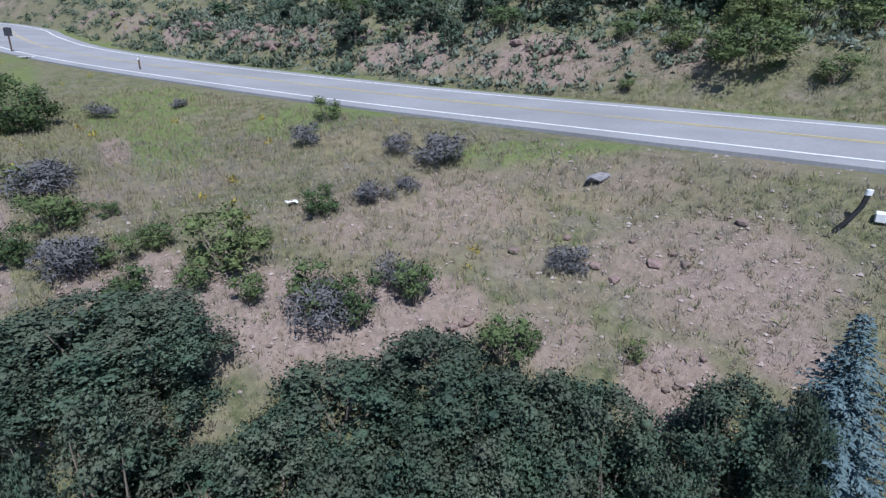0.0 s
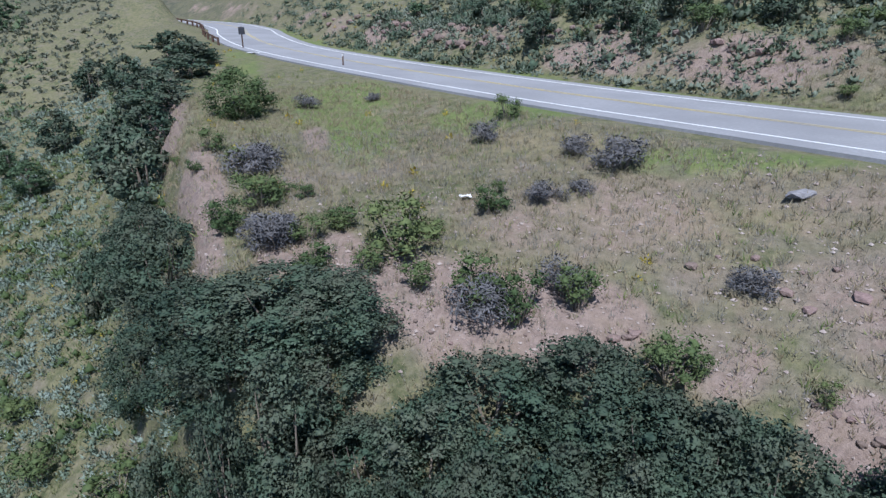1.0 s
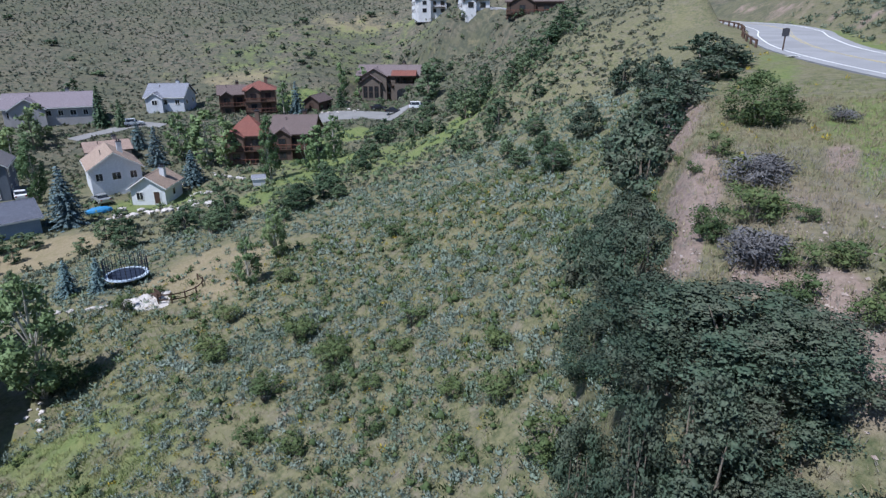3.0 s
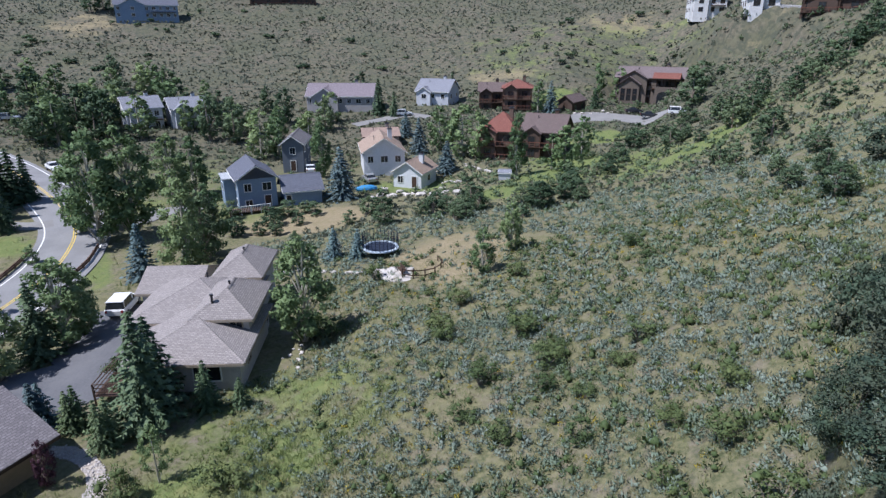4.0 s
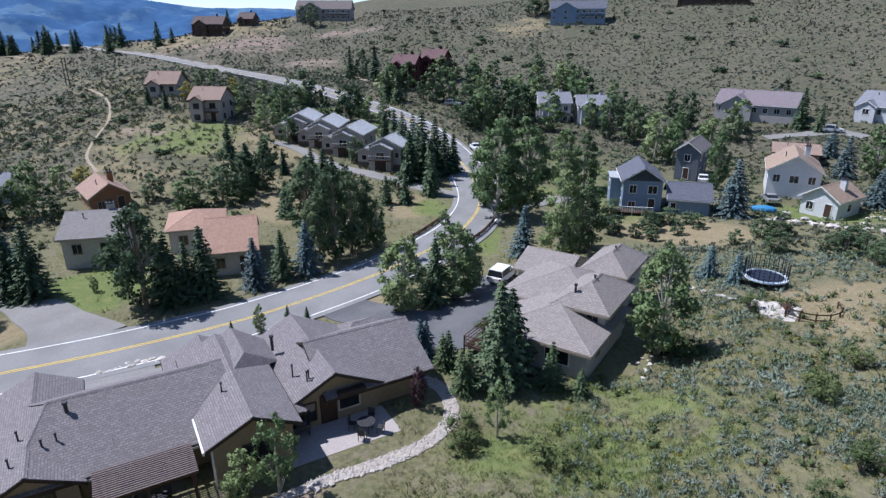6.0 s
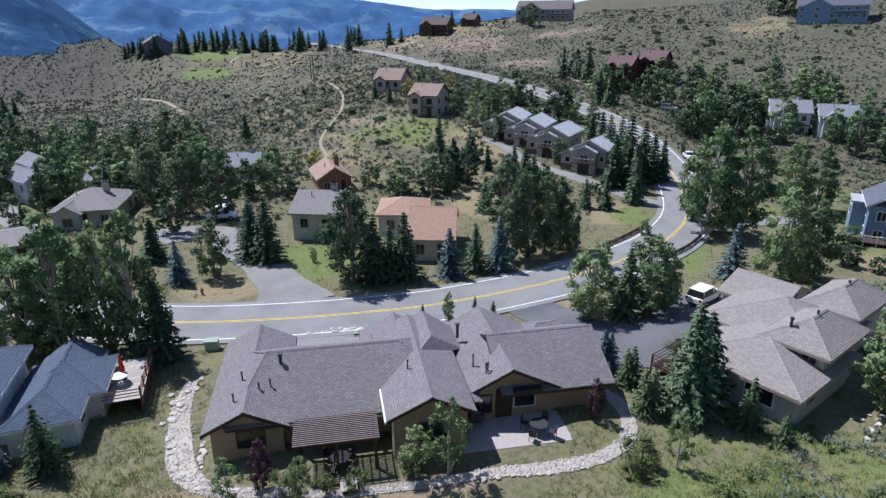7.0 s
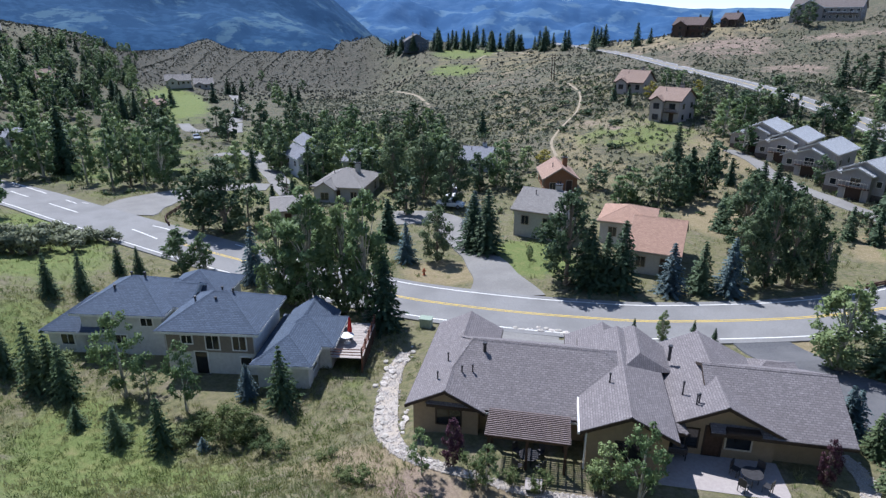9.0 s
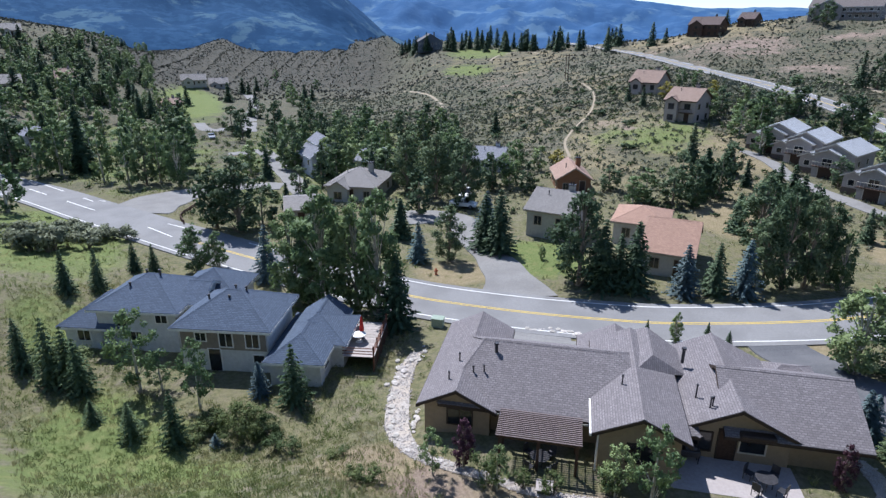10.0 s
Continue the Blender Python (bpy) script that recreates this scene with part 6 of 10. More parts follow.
ASPEN_AT += [(-16.5, -177.2, 8.3, 1.02), (-10.7, -131.9, 8.7, 1.21), (-36.8, -130.0, 6.5, 0.96), (6.2, -126.7, 6.6, 1.28), (-38.8, -135.7, 7.8, 0.94), (-14.9, -138.1, 8.4, 1.01), (-16.1, -114.5, 6.8, 0.94), (-40.3, -171.3, 8.4, 1.02), (-18.1, -186.6, 7.8, 1.01), (-22.9, -114.1, 8.7, 1.27), (-33.2, -113.0, 8.9, 1.28), (-27.1, -106.4, 7.3, 0.97), (-25.5, -150.3, 8.2, 1.01), (-18.0, -123.9, 8.6, 1.20), (-13.6, -118.0, 8.5, 1.28), (-18.7, -149.8, 8.5, 1.08), (-1.3, -147.9, 9.4, 0.94), (-11.4, -182.1, 7.4, 1.06), (-30.8, -114.5, 8.2, 1.24), (3.1, -144.9, 6.8, 1.05), (-5.7, -159.4, 8.1, 0.96), (-0.5, -132.8, 6.3, 1.07), (-2.7, -129.1, 7.1, 1.25), (-23.6, -182.5, 8.5, 1.29)]
ASPEN_AT += [(-18.5, -112.8, 6.9, 1.25), (-39.3, -140.7, 8.2, 1.09), (-17.8, -173.1, 7.1, 0.95), (-49.6, -172.0, 7.0, 1.05), (-16.9, -161.1, 7.6, 1.00), (-20.0, -114.8, 7.3, 1.32), (-46.0, -173.0, 9.1, 1.08), (-10.2, -118.3, 6.5, 1.22), (-30.6, -141.0, 6.6, 1.31), (6.6, -131.9, 6.9, 1.17), (-13.7, -130.3, 6.4, 1.08), (-3.2, -170.0, 6.9, 1.13), (-21.6, -135.1, 8.7, 1.05), (-47.6, -179.8, 7.7, 1.04), (-25.3, -180.2, 9.5, 1.06), (-9.0, -148.6, 6.1, 0.98), (-7.9, -347.4, 8.6, 1.14), (-25.0, -403.2, 6.7, 1.44), (-6.6, -311.4, 8.0, 1.22), (-4.9, -389.5, 6.1, 1.07), (-0.8, -456.0, 7.4, 1.26), (-120.5, -138.4, 5.6, 1.23), (-122.5, -126.4, 5.6, 1.16), (-111.1, -117.9, 5.5, 1.29)]
ASPEN_AT += [(-93.0, -100.1, 6.2, 1.43), (-144.2, -114.3, 6.9, 1.16), (-123.9, -104.3, 5.9, 1.32), (-106.1, -115.8, 7.9, 1.41), (-128.9, -136.2, 5.7, 1.09), (-127.5, -128.4, 5.2, 1.31), (-122.7, -122.0, 5.4, 1.20), (-117.0, -128.2, 5.5, 1.20), (-159.4, -72.2, 9.8, 1.23), (-169.6, -60.2, 10.1, 1.35), (-156.3, -49.8, 8.9, 1.03), (-144.2, -60.7, 10.2, 1.31), (-181.3, -73.0, 9.6, 1.18), (-154.5, -53.6, 7.8, 1.08), (-141.0, -78.7, 8.3, 1.33), (-172.7, -66.4, 8.3, 1.04), (-150.5, -85.4, 9.1, 1.10), (-169.2, -74.9, 7.1, 1.03), (-185.0, -83.5, 7.5, 1.26), (-182.2, -71.0, 10.7, 1.10), (-152.7, -73.7, 10.9, 1.21), (-187.9, -76.7, 8.6, 1.10), (-178.3, -67.1, 9.1, 1.15), (-150.0, -30.2, 8.2, 1.06)]
ASPEN_AT += [(-139.8, -21.9, 8.8, 1.32), (-153.9, -37.8, 6.3, 1.08), (-183.8, -57.2, 6.3, 1.18), (-162.9, -19.1, 8.3, 1.34), (-146.2, -23.9, 7.2, 1.22), (-153.9, -41.9, 8.6, 1.39), (-155.2, -112.2, 8.7, 1.30), (-176.3, -94.4, 8.3, 1.42), (-150.9, -116.2, 8.7, 1.40), (-177.9, -132.7, 8.2, 1.21), (-201.7, -115.7, 6.8, 1.39), (-171.4, -110.6, 8.9, 1.13), (-171.9, -98.3, 8.1, 1.16), (-193.1, -130.4, 6.6, 1.19), (-156.9, -87.2, 7.6, 1.16), (-163.1, -94.5, 8.4, 1.14)]
DARK_AT = [(-51.8, -49.1, 11.9, 0.75), (-54.5, -48.7, 10.7, 0.75), (-49.7, -49.6, 9.1, 0.80), (-57.5, -48.8, 9.0, 0.85), (-30.5, -55.3, 11.1, 1.10), (-19.0, -67.2, 7.3, 1.00), (6.5, -85.2, 10.7, 1.40), (9.8, -87.7, 9.5, 1.10), (3.5, -88.5, 7.7, 1.20), (20.7, -132.9, 11.0, 1.30), (-65.9, -65.4, 7.0, 1.30), (-78.6, -59.1, 4.3, 1.00), (-123.5, -124.0, 9.5, 1.50), (-123.3, -107.3, 8.8, 1.30), (-110.2, -120.1, 8.4, 1.40), (-110.3, -133.9, 6.8, 1.30), (-54.5, -91.0, 5.1, 1.50), (-60.6, -81.4, 6.3, 1.30), (-20.0, -88.2, 7.8, 1.10), (-21.4, -103.7, 11.0, 0.90), (-28.5, -92.3, 11.1, 1.00), (-25.3, -97.8, 11.0, 1.00), (-36.5, -100.6, 7.2, 1.20), (-10.7, -121.2, 9.7, 1.00)]
DARK_AT += [(-2.2, -130.6, 10.5, 1.00), (-8.6, -201.3, 11.0, 1.00), (1.0, -185.0, 10.5, 1.00), (-41.3, -173.7, 10.3, 1.30), (-33.4, -167.2, 9.1, 1.20), (13.6, -193.0, 9.1, 1.20), (-41.3, -96.2, 5.6, 1.20), (44.7, -128.0, 11.0, 1.10), (41.3, -129.8, 11.0, 1.00), (24.8, -121.0, 9.9, 1.00), (22.8, -160.9, 9.6, 1.20), (10.0, -177.2, 9.3, 1.10), (51.3, -135.4, 9.8, 1.10), (-240.5, -233.9, 10.6, 1.40), (-240.8, -240.8, 8.4, 1.20), (-69.5, -24.0, 8.8, 1.00), (-146.6, -40.1, 11.0, 1.00), (-147.0, -46.0, 11.0, 1.00), (-139.6, 68.6, 7.0, 1.50), (-155.7, -19.9, 8.5, 1.20), (-90.9, -79.1, 5.5, 1.20), (-116.6, -103.7, 9.4, 1.20), (-166.6, -139.8, 9.9, 1.00)]
DARK_AT += [(-149.1, -98.1, 11.0, 1.20), (-134.6, -78.9, 10.4, 1.30), (-144.0, -74.3, 11.0, 1.20), (-130.2, -74.4, 8.8, 1.30), (-142.3, -67.6, 10.8, 1.20), (-148.8, -103.0, 6.4, 1.00), (-58.3, -60.0, 10.0, 1.30), (-67.2, -13.0, 3.6, 1.00), (-163.1, -30.9, 9.7, 1.00), (-287.5, -133.4, 11.0, 1.50), (-292.9, -130.1, 9.9, 1.20), (-97.1, 54.0, 5.9, 1.50), (-74.9, 47.1, 4.0, 1.60), (-129.9, 62.4, 8.6, 1.50), (-101.0, 45.7, 3.5, 2.00), (-112.8, 44.1, 3.7, 2.00), (-115.9, 69.1, 4.6, 1.50), (-92.4, 69.1, 3.4, 1.50), (-89.8, 61.5, 3.3, 1.60), (-85.6, 62.2, 2.7, 1.60), (-67.5, 41.5, 2.5, 1.70), (81.9, -273.0, 6.8, 1.43), (59.7, -233.0, 8.0, 1.53), (104.2, -344.6, 7.5, 1.43)]
DARK_AT += [(81.1, -306.4, 8.0, 1.26), (82.5, -255.0, 5.2, 1.52), (95.4, -263.8, 5.5, 1.44), (86.5, -320.0, 7.0, 1.34), (76.6, -290.6, 8.1, 1.46), (79.6, -405.3, 5.8, 1.37), (93.8, -496.2, 6.9, 1.35), (74.9, -226.4, 6.4, 1.54), (90.3, -248.6, 6.2, 1.34), (72.8, -224.5, 6.0, 1.23), (63.8, -325.3, 6.7, 1.47), (75.0, -235.9, 6.2, 1.11), (77.1, -233.1, 7.7, 1.12), (77.8, -311.4, 5.3, 1.20), (98.4, -408.8, 6.3, 1.38), (80.0, -392.9, 8.2, 1.50), (85.9, -306.7, 7.9, 1.40), (87.0, -245.0, 8.5, 1.34), (70.0, -382.6, 8.0, 1.14), (66.9, -350.7, 5.6, 1.39), (112.0, -326.8, 5.3, 1.50), (103.0, -308.8, 5.1, 1.51), (72.6, -305.0, 5.5, 1.41), (88.3, -517.0, 8.4, 1.20)]
DARK_AT += [(97.6, -371.9, 8.7, 1.24), (69.8, -242.1, 7.2, 1.17), (78.5, -380.0, 7.1, 1.32), (83.9, -357.3, 7.2, 1.44), (115.5, -325.1, 8.3, 1.30), (86.5, -254.7, 7.9, 1.15), (58.5, -284.0, 8.9, 1.12), (76.6, -357.4, 8.3, 1.41), (68.6, -331.5, 5.4, 1.29), (81.8, -373.1, 8.2, 1.45), (98.7, -388.1, 8.2, 1.27), (101.7, -312.9, 5.3, 1.27), (80.1, -214.5, 5.3, 1.45), (65.0, -285.7, 6.9, 1.15), (97.4, -276.9, 5.9, 1.13), (80.8, -280.6, 6.2, 1.23), (58.7, -253.8, 7.9, 1.53), (57.9, -315.7, 6.5, 1.48), (99.6, -303.6, 6.8, 1.41), (82.2, -363.8, 8.2, 1.56), (71.7, -259.3, 7.3, 1.24), (94.2, -269.5, 7.2, 1.28), (86.5, -423.3, 5.1, 1.36), (48.8, -261.0, 5.2, 1.20)]
DARK_AT += [(90.4, -244.3, 8.0, 1.14), (55.1, -141.7, 8.8, 0.94), (71.9, -200.0, 8.0, 0.97), (65.4, -222.1, 8.3, 0.93), (50.1, -137.3, 9.1, 1.24), (20.6, -136.6, 9.5, 1.11), (41.9, -140.3, 9.5, 1.03), (32.7, -203.9, 7.8, 0.99), (30.5, -158.1, 7.8, 0.90), (55.7, -146.3, 8.9, 1.22), (46.4, -231.9, 7.4, 1.17), (40.9, -191.2, 9.7, 0.95), (43.4, -150.4, 7.9, 0.93), (60.8, -189.0, 8.5, 1.15), (48.8, -165.4, 7.3, 1.21), (33.7, -210.3, 9.2, 1.04), (39.6, -246.8, 7.2, 0.91), (70.3, -216.9, 9.0, 1.14), (48.1, -191.0, 7.9, 1.06), (24.2, -141.7, 8.8, 0.91), (55.3, -174.4, 8.2, 1.25), (27.8, -199.1, 8.3, 1.20), (43.5, -201.9, 9.1, 1.12), (-9.3, -191.3, 6.8, 0.96)]
DARK_AT += [(-42.3, -141.5, 7.1, 1.22), (-28.2, -115.5, 7.6, 1.17), (-18.5, -110.5, 6.7, 1.19), (-16.1, -155.7, 9.1, 1.09), (-17.7, -117.1, 7.6, 1.01), (-10.7, -161.6, 9.0, 0.95), (-42.8, -152.6, 7.6, 1.29), (-21.5, -174.7, 6.2, 1.14), (-32.4, -108.8, 9.0, 1.20), (-13.0, -130.3, 6.2, 1.19), (-19.8, -151.7, 6.3, 1.13), (-34.3, -142.4, 6.4, 0.94), (-0.0, -159.5, 6.4, 1.23), (-2.8, -108.8, 5.4, 1.16), (-23.6, -113.4, 7.3, 0.94), (-37.3, -105.3, 6.4, 0.93), (-12.7, -186.6, 5.0, 0.90), (-26.6, -104.4, 6.1, 1.18), (1.2, -164.5, 7.0, 1.05), (-24.2, -123.1, 5.7, 1.00), (-25.4, -118.1, 6.7, 1.18), (-32.9, -151.0, 7.5, 1.15), (-6.9, -111.7, 7.4, 0.87), (-62.5, -79.1, 7.0, 1.10)]
DARK_AT += [(-70.9, -87.1, 6.8, 0.87), (-68.8, -84.3, 6.5, 0.91), (-65.6, -82.0, 7.0, 1.17), (-68.7, -80.8, 7.8, 1.05), (-79.1, -90.8, 6.4, 1.15), (-64.3, -84.6, 7.8, 1.01), (-72.3, -66.2, 6.6, 1.11), (-74.7, -76.2, 5.7, 1.08), (-65.0, -63.0, 5.7, 1.00), (-71.9, -74.6, 5.4, 0.90), (-66.2, -67.8, 7.3, 1.20), (5.3, -414.5, 6.3, 1.15), (7.0, -236.4, 7.0, 1.42), (-0.0, -231.0, 7.4, 1.15), (-111.6, -106.1, 5.8, 1.15), (-129.3, -111.9, 6.2, 1.20), (-106.7, -110.4, 6.6, 1.43), (-126.2, -120.6, 5.2, 1.05), (-123.7, -96.7, 5.6, 1.40), (-122.7, -104.3, 5.3, 1.24), (-104.7, -105.8, 5.5, 1.19), (-138.5, -75.0, 8.9, 1.16), (-138.2, -68.0, 8.9, 1.29), (-163.6, -71.4, 9.8, 1.17)]
DARK_AT += [(-162.2, -94.1, 10.1, 1.36), (-165.7, -75.3, 7.9, 1.27), (-191.4, -73.3, 7.1, 1.30), (-188.3, -84.8, 10.7, 1.05), (-147.5, -71.8, 10.3, 1.38), (-171.4, -59.8, 7.2, 1.42), (-182.0, -67.1, 9.9, 1.05), (-163.8, -61.5, 9.4, 1.22), (-194.1, -13.2, 7.6, 1.27), (-161.0, -46.3, 6.1, 1.33), (-188.1, -11.8, 7.4, 1.31), (-174.1, -51.3, 6.1, 1.39), (-174.4, -37.8, 7.6, 1.05), (-185.1, -118.0, 8.6, 1.29), (-182.1, -112.3, 6.1, 1.39), (-156.0, -118.7, 7.8, 1.26), (-193.1, -124.9, 7.2, 1.37), (-86.2, -3.4, 2.9, 2.06), (-79.5, -17.8, 2.4, 1.85), (-75.8, 6.9, 2.4, 2.31), (-87.6, -13.6, 2.4, 1.84), (-80.2, 2.0, 1.8, 1.79), (-84.4, -19.4, 2.9, 2.26), (-80.2, 5.7, 2.1, 2.33)]
DARK_AT += [(-83.5, -15.3, 2.4, 1.74), (-76.7, -2.8, 2.8, 1.99), (-82.4, 9.3, 2.9, 2.18), (-89.5, -17.9, 2.6, 2.31), (-84.7, -5.4, 2.8, 1.90), (-90.6, -21.4, 1.5, 1.95), (-89.2, -26.4, 2.9, 1.88), (-83.7, 2.6, 1.5, 1.70), (-79.9, -20.0, 2.2, 1.87), (-83.1, -23.9, 2.0, 1.83), (-79.9, -7.8, 2.0, 2.09), (-79.6, -23.1, 2.9, 2.10), (-77.9, 3.7, 2.6, 2.01), (-87.6, -19.3, 1.9, 1.84), (-79.2, 7.8, 2.6, 1.73), (-76.4, 9.6, 2.6, 1.77), (-90.2, -15.2, 2.1, 2.24), (-85.2, 4.4, 2.0, 2.34), (-73.2, 7.5, 2.2, 2.19), (-55.3, 36.1, 1.8, 2.10), (-48.1, 35.6, 2.3, 1.88), (-41.1, 31.6, 2.7, 1.95), (-119.6, 65.7, 2.4, 1.70), (-102.4, 48.7, 2.3, 2.04)]
DARK_AT += [(-48.2, 33.0, 2.0, 2.25), (-122.0, 57.9, 2.6, 2.26), (-71.7, 39.0, 2.7, 1.82), (-59.2, 34.9, 1.5, 1.70), (-57.4, 41.0, 2.1, 2.14), (-123.0, 64.5, 2.0, 2.12), (-78.1, 47.3, 1.5, 2.28), (-163.7, 63.3, 2.7, 2.24), (-79.4, 49.8, 2.6, 2.06), (-68.2, 39.1, 2.3, 1.97), (-94.9, 42.1, 1.7, 1.68), (-109.9, 66.3, 2.8, 1.74), (-113.9, 60.6, 2.2, 2.02), (-122.1, 51.8, 3.0, 1.71), (-151.2, 66.1, 1.7, 1.62), (-105.8, 38.5, 2.4, 1.75), (-73.2, 52.8, 2.5, 2.06), (-85.5, 54.1, 1.7, 2.03), (-90.4, 59.1, 2.6, 2.27), (-94.5, 47.5, 2.0, 2.20), (-161.1, 70.9, 2.3, 1.91), (-237.2, 96.4, 2.3, 1.97), (-200.4, 55.8, 1.2, 2.23), (-136.9, 84.7, 1.7, 1.64)]
DARK_AT += [(-122.1, 70.3, 1.9, 2.27), (-194.2, 64.1, 2.2, 2.23), (-219.1, 71.6, 1.2, 2.25), (-233.4, 27.1, 1.9, 1.73), (-237.0, 62.2, 1.2, 1.88), (-142.0, 70.4, 2.2, 1.79), (-193.8, 83.3, 2.1, 1.71), (-211.2, 52.1, 1.6, 2.22), (-203.3, 60.0, 1.3, 2.21), (-73.5, 55.2, 1.6, 2.17), (-108.1, 82.7, 1.3, 2.06), (-109.7, 84.5, 2.2, 2.05), (-247.9, 84.9, 1.8, 1.95), (-202.6, 34.1, 2.1, 1.73), (-195.5, 85.8, 2.3, 2.27), (-129.9, 87.2, 1.7, 1.72), (-152.2, 83.3, 2.2, 2.02), (-186.0, 83.8, 2.2, 2.10), (-255.4, 95.1, 1.4, 2.07), (-223.7, 66.9, 2.2, 1.87), (-142.8, 74.4, 2.2, 1.77), (-209.4, 90.1, 1.9, 1.67), (-254.2, 44.2, 2.1, 2.14), (-209.6, 58.1, 1.7, 1.97)]
DARK_AT += [(-240.6, 51.4, 2.3, 2.20), (-269.3, 38.0, 2.2, 1.91), (-188.1, 85.2, 1.9, 2.22), (-208.8, 30.1, 1.5, 1.67), (-221.8, 50.5, 2.2, 2.00), (-212.1, 58.4, 1.9, 2.08), (-250.0, 90.9, 2.1, 2.14), (-4.3, -77.3, 6.5, 1.27), (-5.0, -81.5, 5.4, 1.42)]
SPRUCE_AT = [(-46.1, -30.5, 7.0, 1.00), (-32.6, -54.1, 7.8, 1.00), (-35.8, -52.8, 7.8, 1.00), (-34.2, -53.4, 6.4, 1.00), (-43.7, -49.7, 5.9, 1.00), (-25.9, -68.0, 8.5, 1.00), (-24.7, -70.2, 7.6, 1.00), (-9.2, -50.5, 7.3, 1.00), (-35.1, -22.0, 3.4, 0.90), (-33.1, -19.0, 3.6, 0.90), (-37.4, -17.8, 7.1, 1.05), (-31.0, -42.8, 2.0, 0.80), (-37.0, -42.0, 1.4, 0.90), (-37.3, -39.6, 1.7, 0.90), (-78.6, -76.1, 5.9, 1.20), (-79.2, -92.2, 6.1, 1.30), (-77.5, -85.2, 4.8, 1.00), (-75.0, -59.1, 4.7, 1.00), (-76.6, -56.4, 5.0, 1.00), (-82.1, -55.0, 7.1, 1.00), (-86.7, -62.1, 5.5, 1.00), (-97.7, -157.7, 4.9, 1.10), (-96.6, -148.3, 5.0, 1.00), (-0.2, -96.7, 4.3, 1.00)]
SPRUCE_AT += [(-3.6, -105.5, 3.8, 1.00), (22.1, -63.7, 4.7, 0.80), (19.5, -65.0, 4.8, 0.75), (17.2, -70.6, 3.7, 0.80), (15.1, -70.3, 3.5, 0.80), (38.6, -134.1, 12.7, 1.00), (11.5, -192.7, 5.9, 1.00), (22.3, -314.7, 9.2, 1.20), (38.4, -293.5, 8.4, 1.20), (18.0, -368.1, 9.2, 1.20), (10.9, -393.3, 8.3, 1.20), (60.8, -321.8, 7.1, 1.30), (58.6, -329.3, 6.3, 1.30), (-191.8, -292.8, 11.5, 1.10), (-197.3, -289.1, 7.3, 1.20), (-223.9, -278.1, 7.2, 1.30)]
SPRUCE_AT += [(-35.1, -17.5, 8.5, 1.00), (-36.8, -14.1, 4.0, 0.80), (-32.5, -19.3, 3.7, 0.80), (-34.7, -22.3, 3.2, 0.80), (-37.1, -11.9, 2.4, 0.90), (-170.4, -6.8, 9.5, 1.00), (-168.5, -2.6, 6.5, 1.00), (-190.9, 15.1, 6.6, 1.00), (-89.7, -62.1, 11.9, 0.90), (-93.4, -61.7, 10.5, 0.90), (-93.4, -59.6, 8.6, 1.00), (-92.7, -66.1, 10.5, 0.90), (-96.2, -71.2, 10.1, 0.90), (-97.7, -74.3, 10.0, 0.90), (-99.8, -78.4, 8.7, 0.90), (-95.3, -58.8, 7.3, 1.00), (-87.0, -58.5, 7.7, 1.00), (-85.7, -62.0, 8.9, 1.00), (-164.6, -143.6, 10.4, 0.90), (-164.2, -132.5, 11.1, 1.00), (-142.2, -110.4, 9.0, 1.00), (-142.1, -106.4, 8.9, 1.00), (-161.1, 50.9, 5.4, 1.20), (104.0, -309.5, 7.2, 1.25)]
SPRUCE_AT += [(87.2, -281.8, 5.2, 1.55), (91.6, -375.5, 6.8, 1.33), (80.9, -229.1, 8.8, 1.39), (88.0, -279.5, 7.9, 1.54), (62.9, -263.6, 6.7, 1.39), (89.3, -311.5, 7.4, 1.37), (52.9, -254.6, 8.3, 1.28), (92.6, -316.2, 7.2, 1.25), (87.5, -257.5, 8.9, 1.33), (100.3, -370.2, 8.8, 1.22), (66.0, -239.6, 8.6, 1.11), (104.3, -306.7, 6.3, 1.24), (119.9, -359.0, 6.8, 1.52), (67.8, -263.4, 7.6, 1.50), (68.8, -336.0, 8.4, 1.19), (64.5, -294.5, 8.1, 1.52), (92.7, -272.1, 8.6, 1.55), (80.2, -303.6, 8.2, 1.14), (82.3, -410.3, 8.3, 1.16), (48.7, -241.6, 8.7, 1.17), (119.5, -345.4, 5.5, 1.29), (84.6, -269.6, 7.0, 1.52), (104.9, -506.8, 6.5, 1.49), (75.7, -356.6, 8.3, 1.40)]
SPRUCE_AT += [(68.6, -344.7, 6.0, 1.23), (80.4, -254.1, 9.0, 1.12), (67.1, -289.8, 5.3, 1.29), (58.2, -236.4, 7.4, 1.44), (92.9, -257.8, 7.3, 1.53), (85.1, -477.0, 7.0, 1.29), (60.7, -254.3, 7.7, 1.23), (92.6, -342.7, 5.8, 1.24), (77.9, -302.6, 7.6, 1.54), (95.0, -363.3, 5.6, 1.45), (62.9, -229.0, 5.0, 1.16), (104.2, -335.7, 7.1, 1.45), (81.4, -293.9, 7.5, 1.47), (110.2, -382.4, 7.4, 1.39), (106.4, -522.8, 5.1, 1.25), (84.9, -287.7, 7.8, 1.31), (66.4, -254.0, 6.7, 1.55), (100.4, -293.3, 6.7, 1.55), (78.6, -331.3, 7.1, 1.20), (76.1, -239.2, 5.3, 1.54), (65.2, -245.5, 7.9, 1.29), (107.4, -327.8, 5.4, 1.46), (73.1, -235.4, 6.7, 1.21), (77.6, -450.4, 5.3, 1.23)]
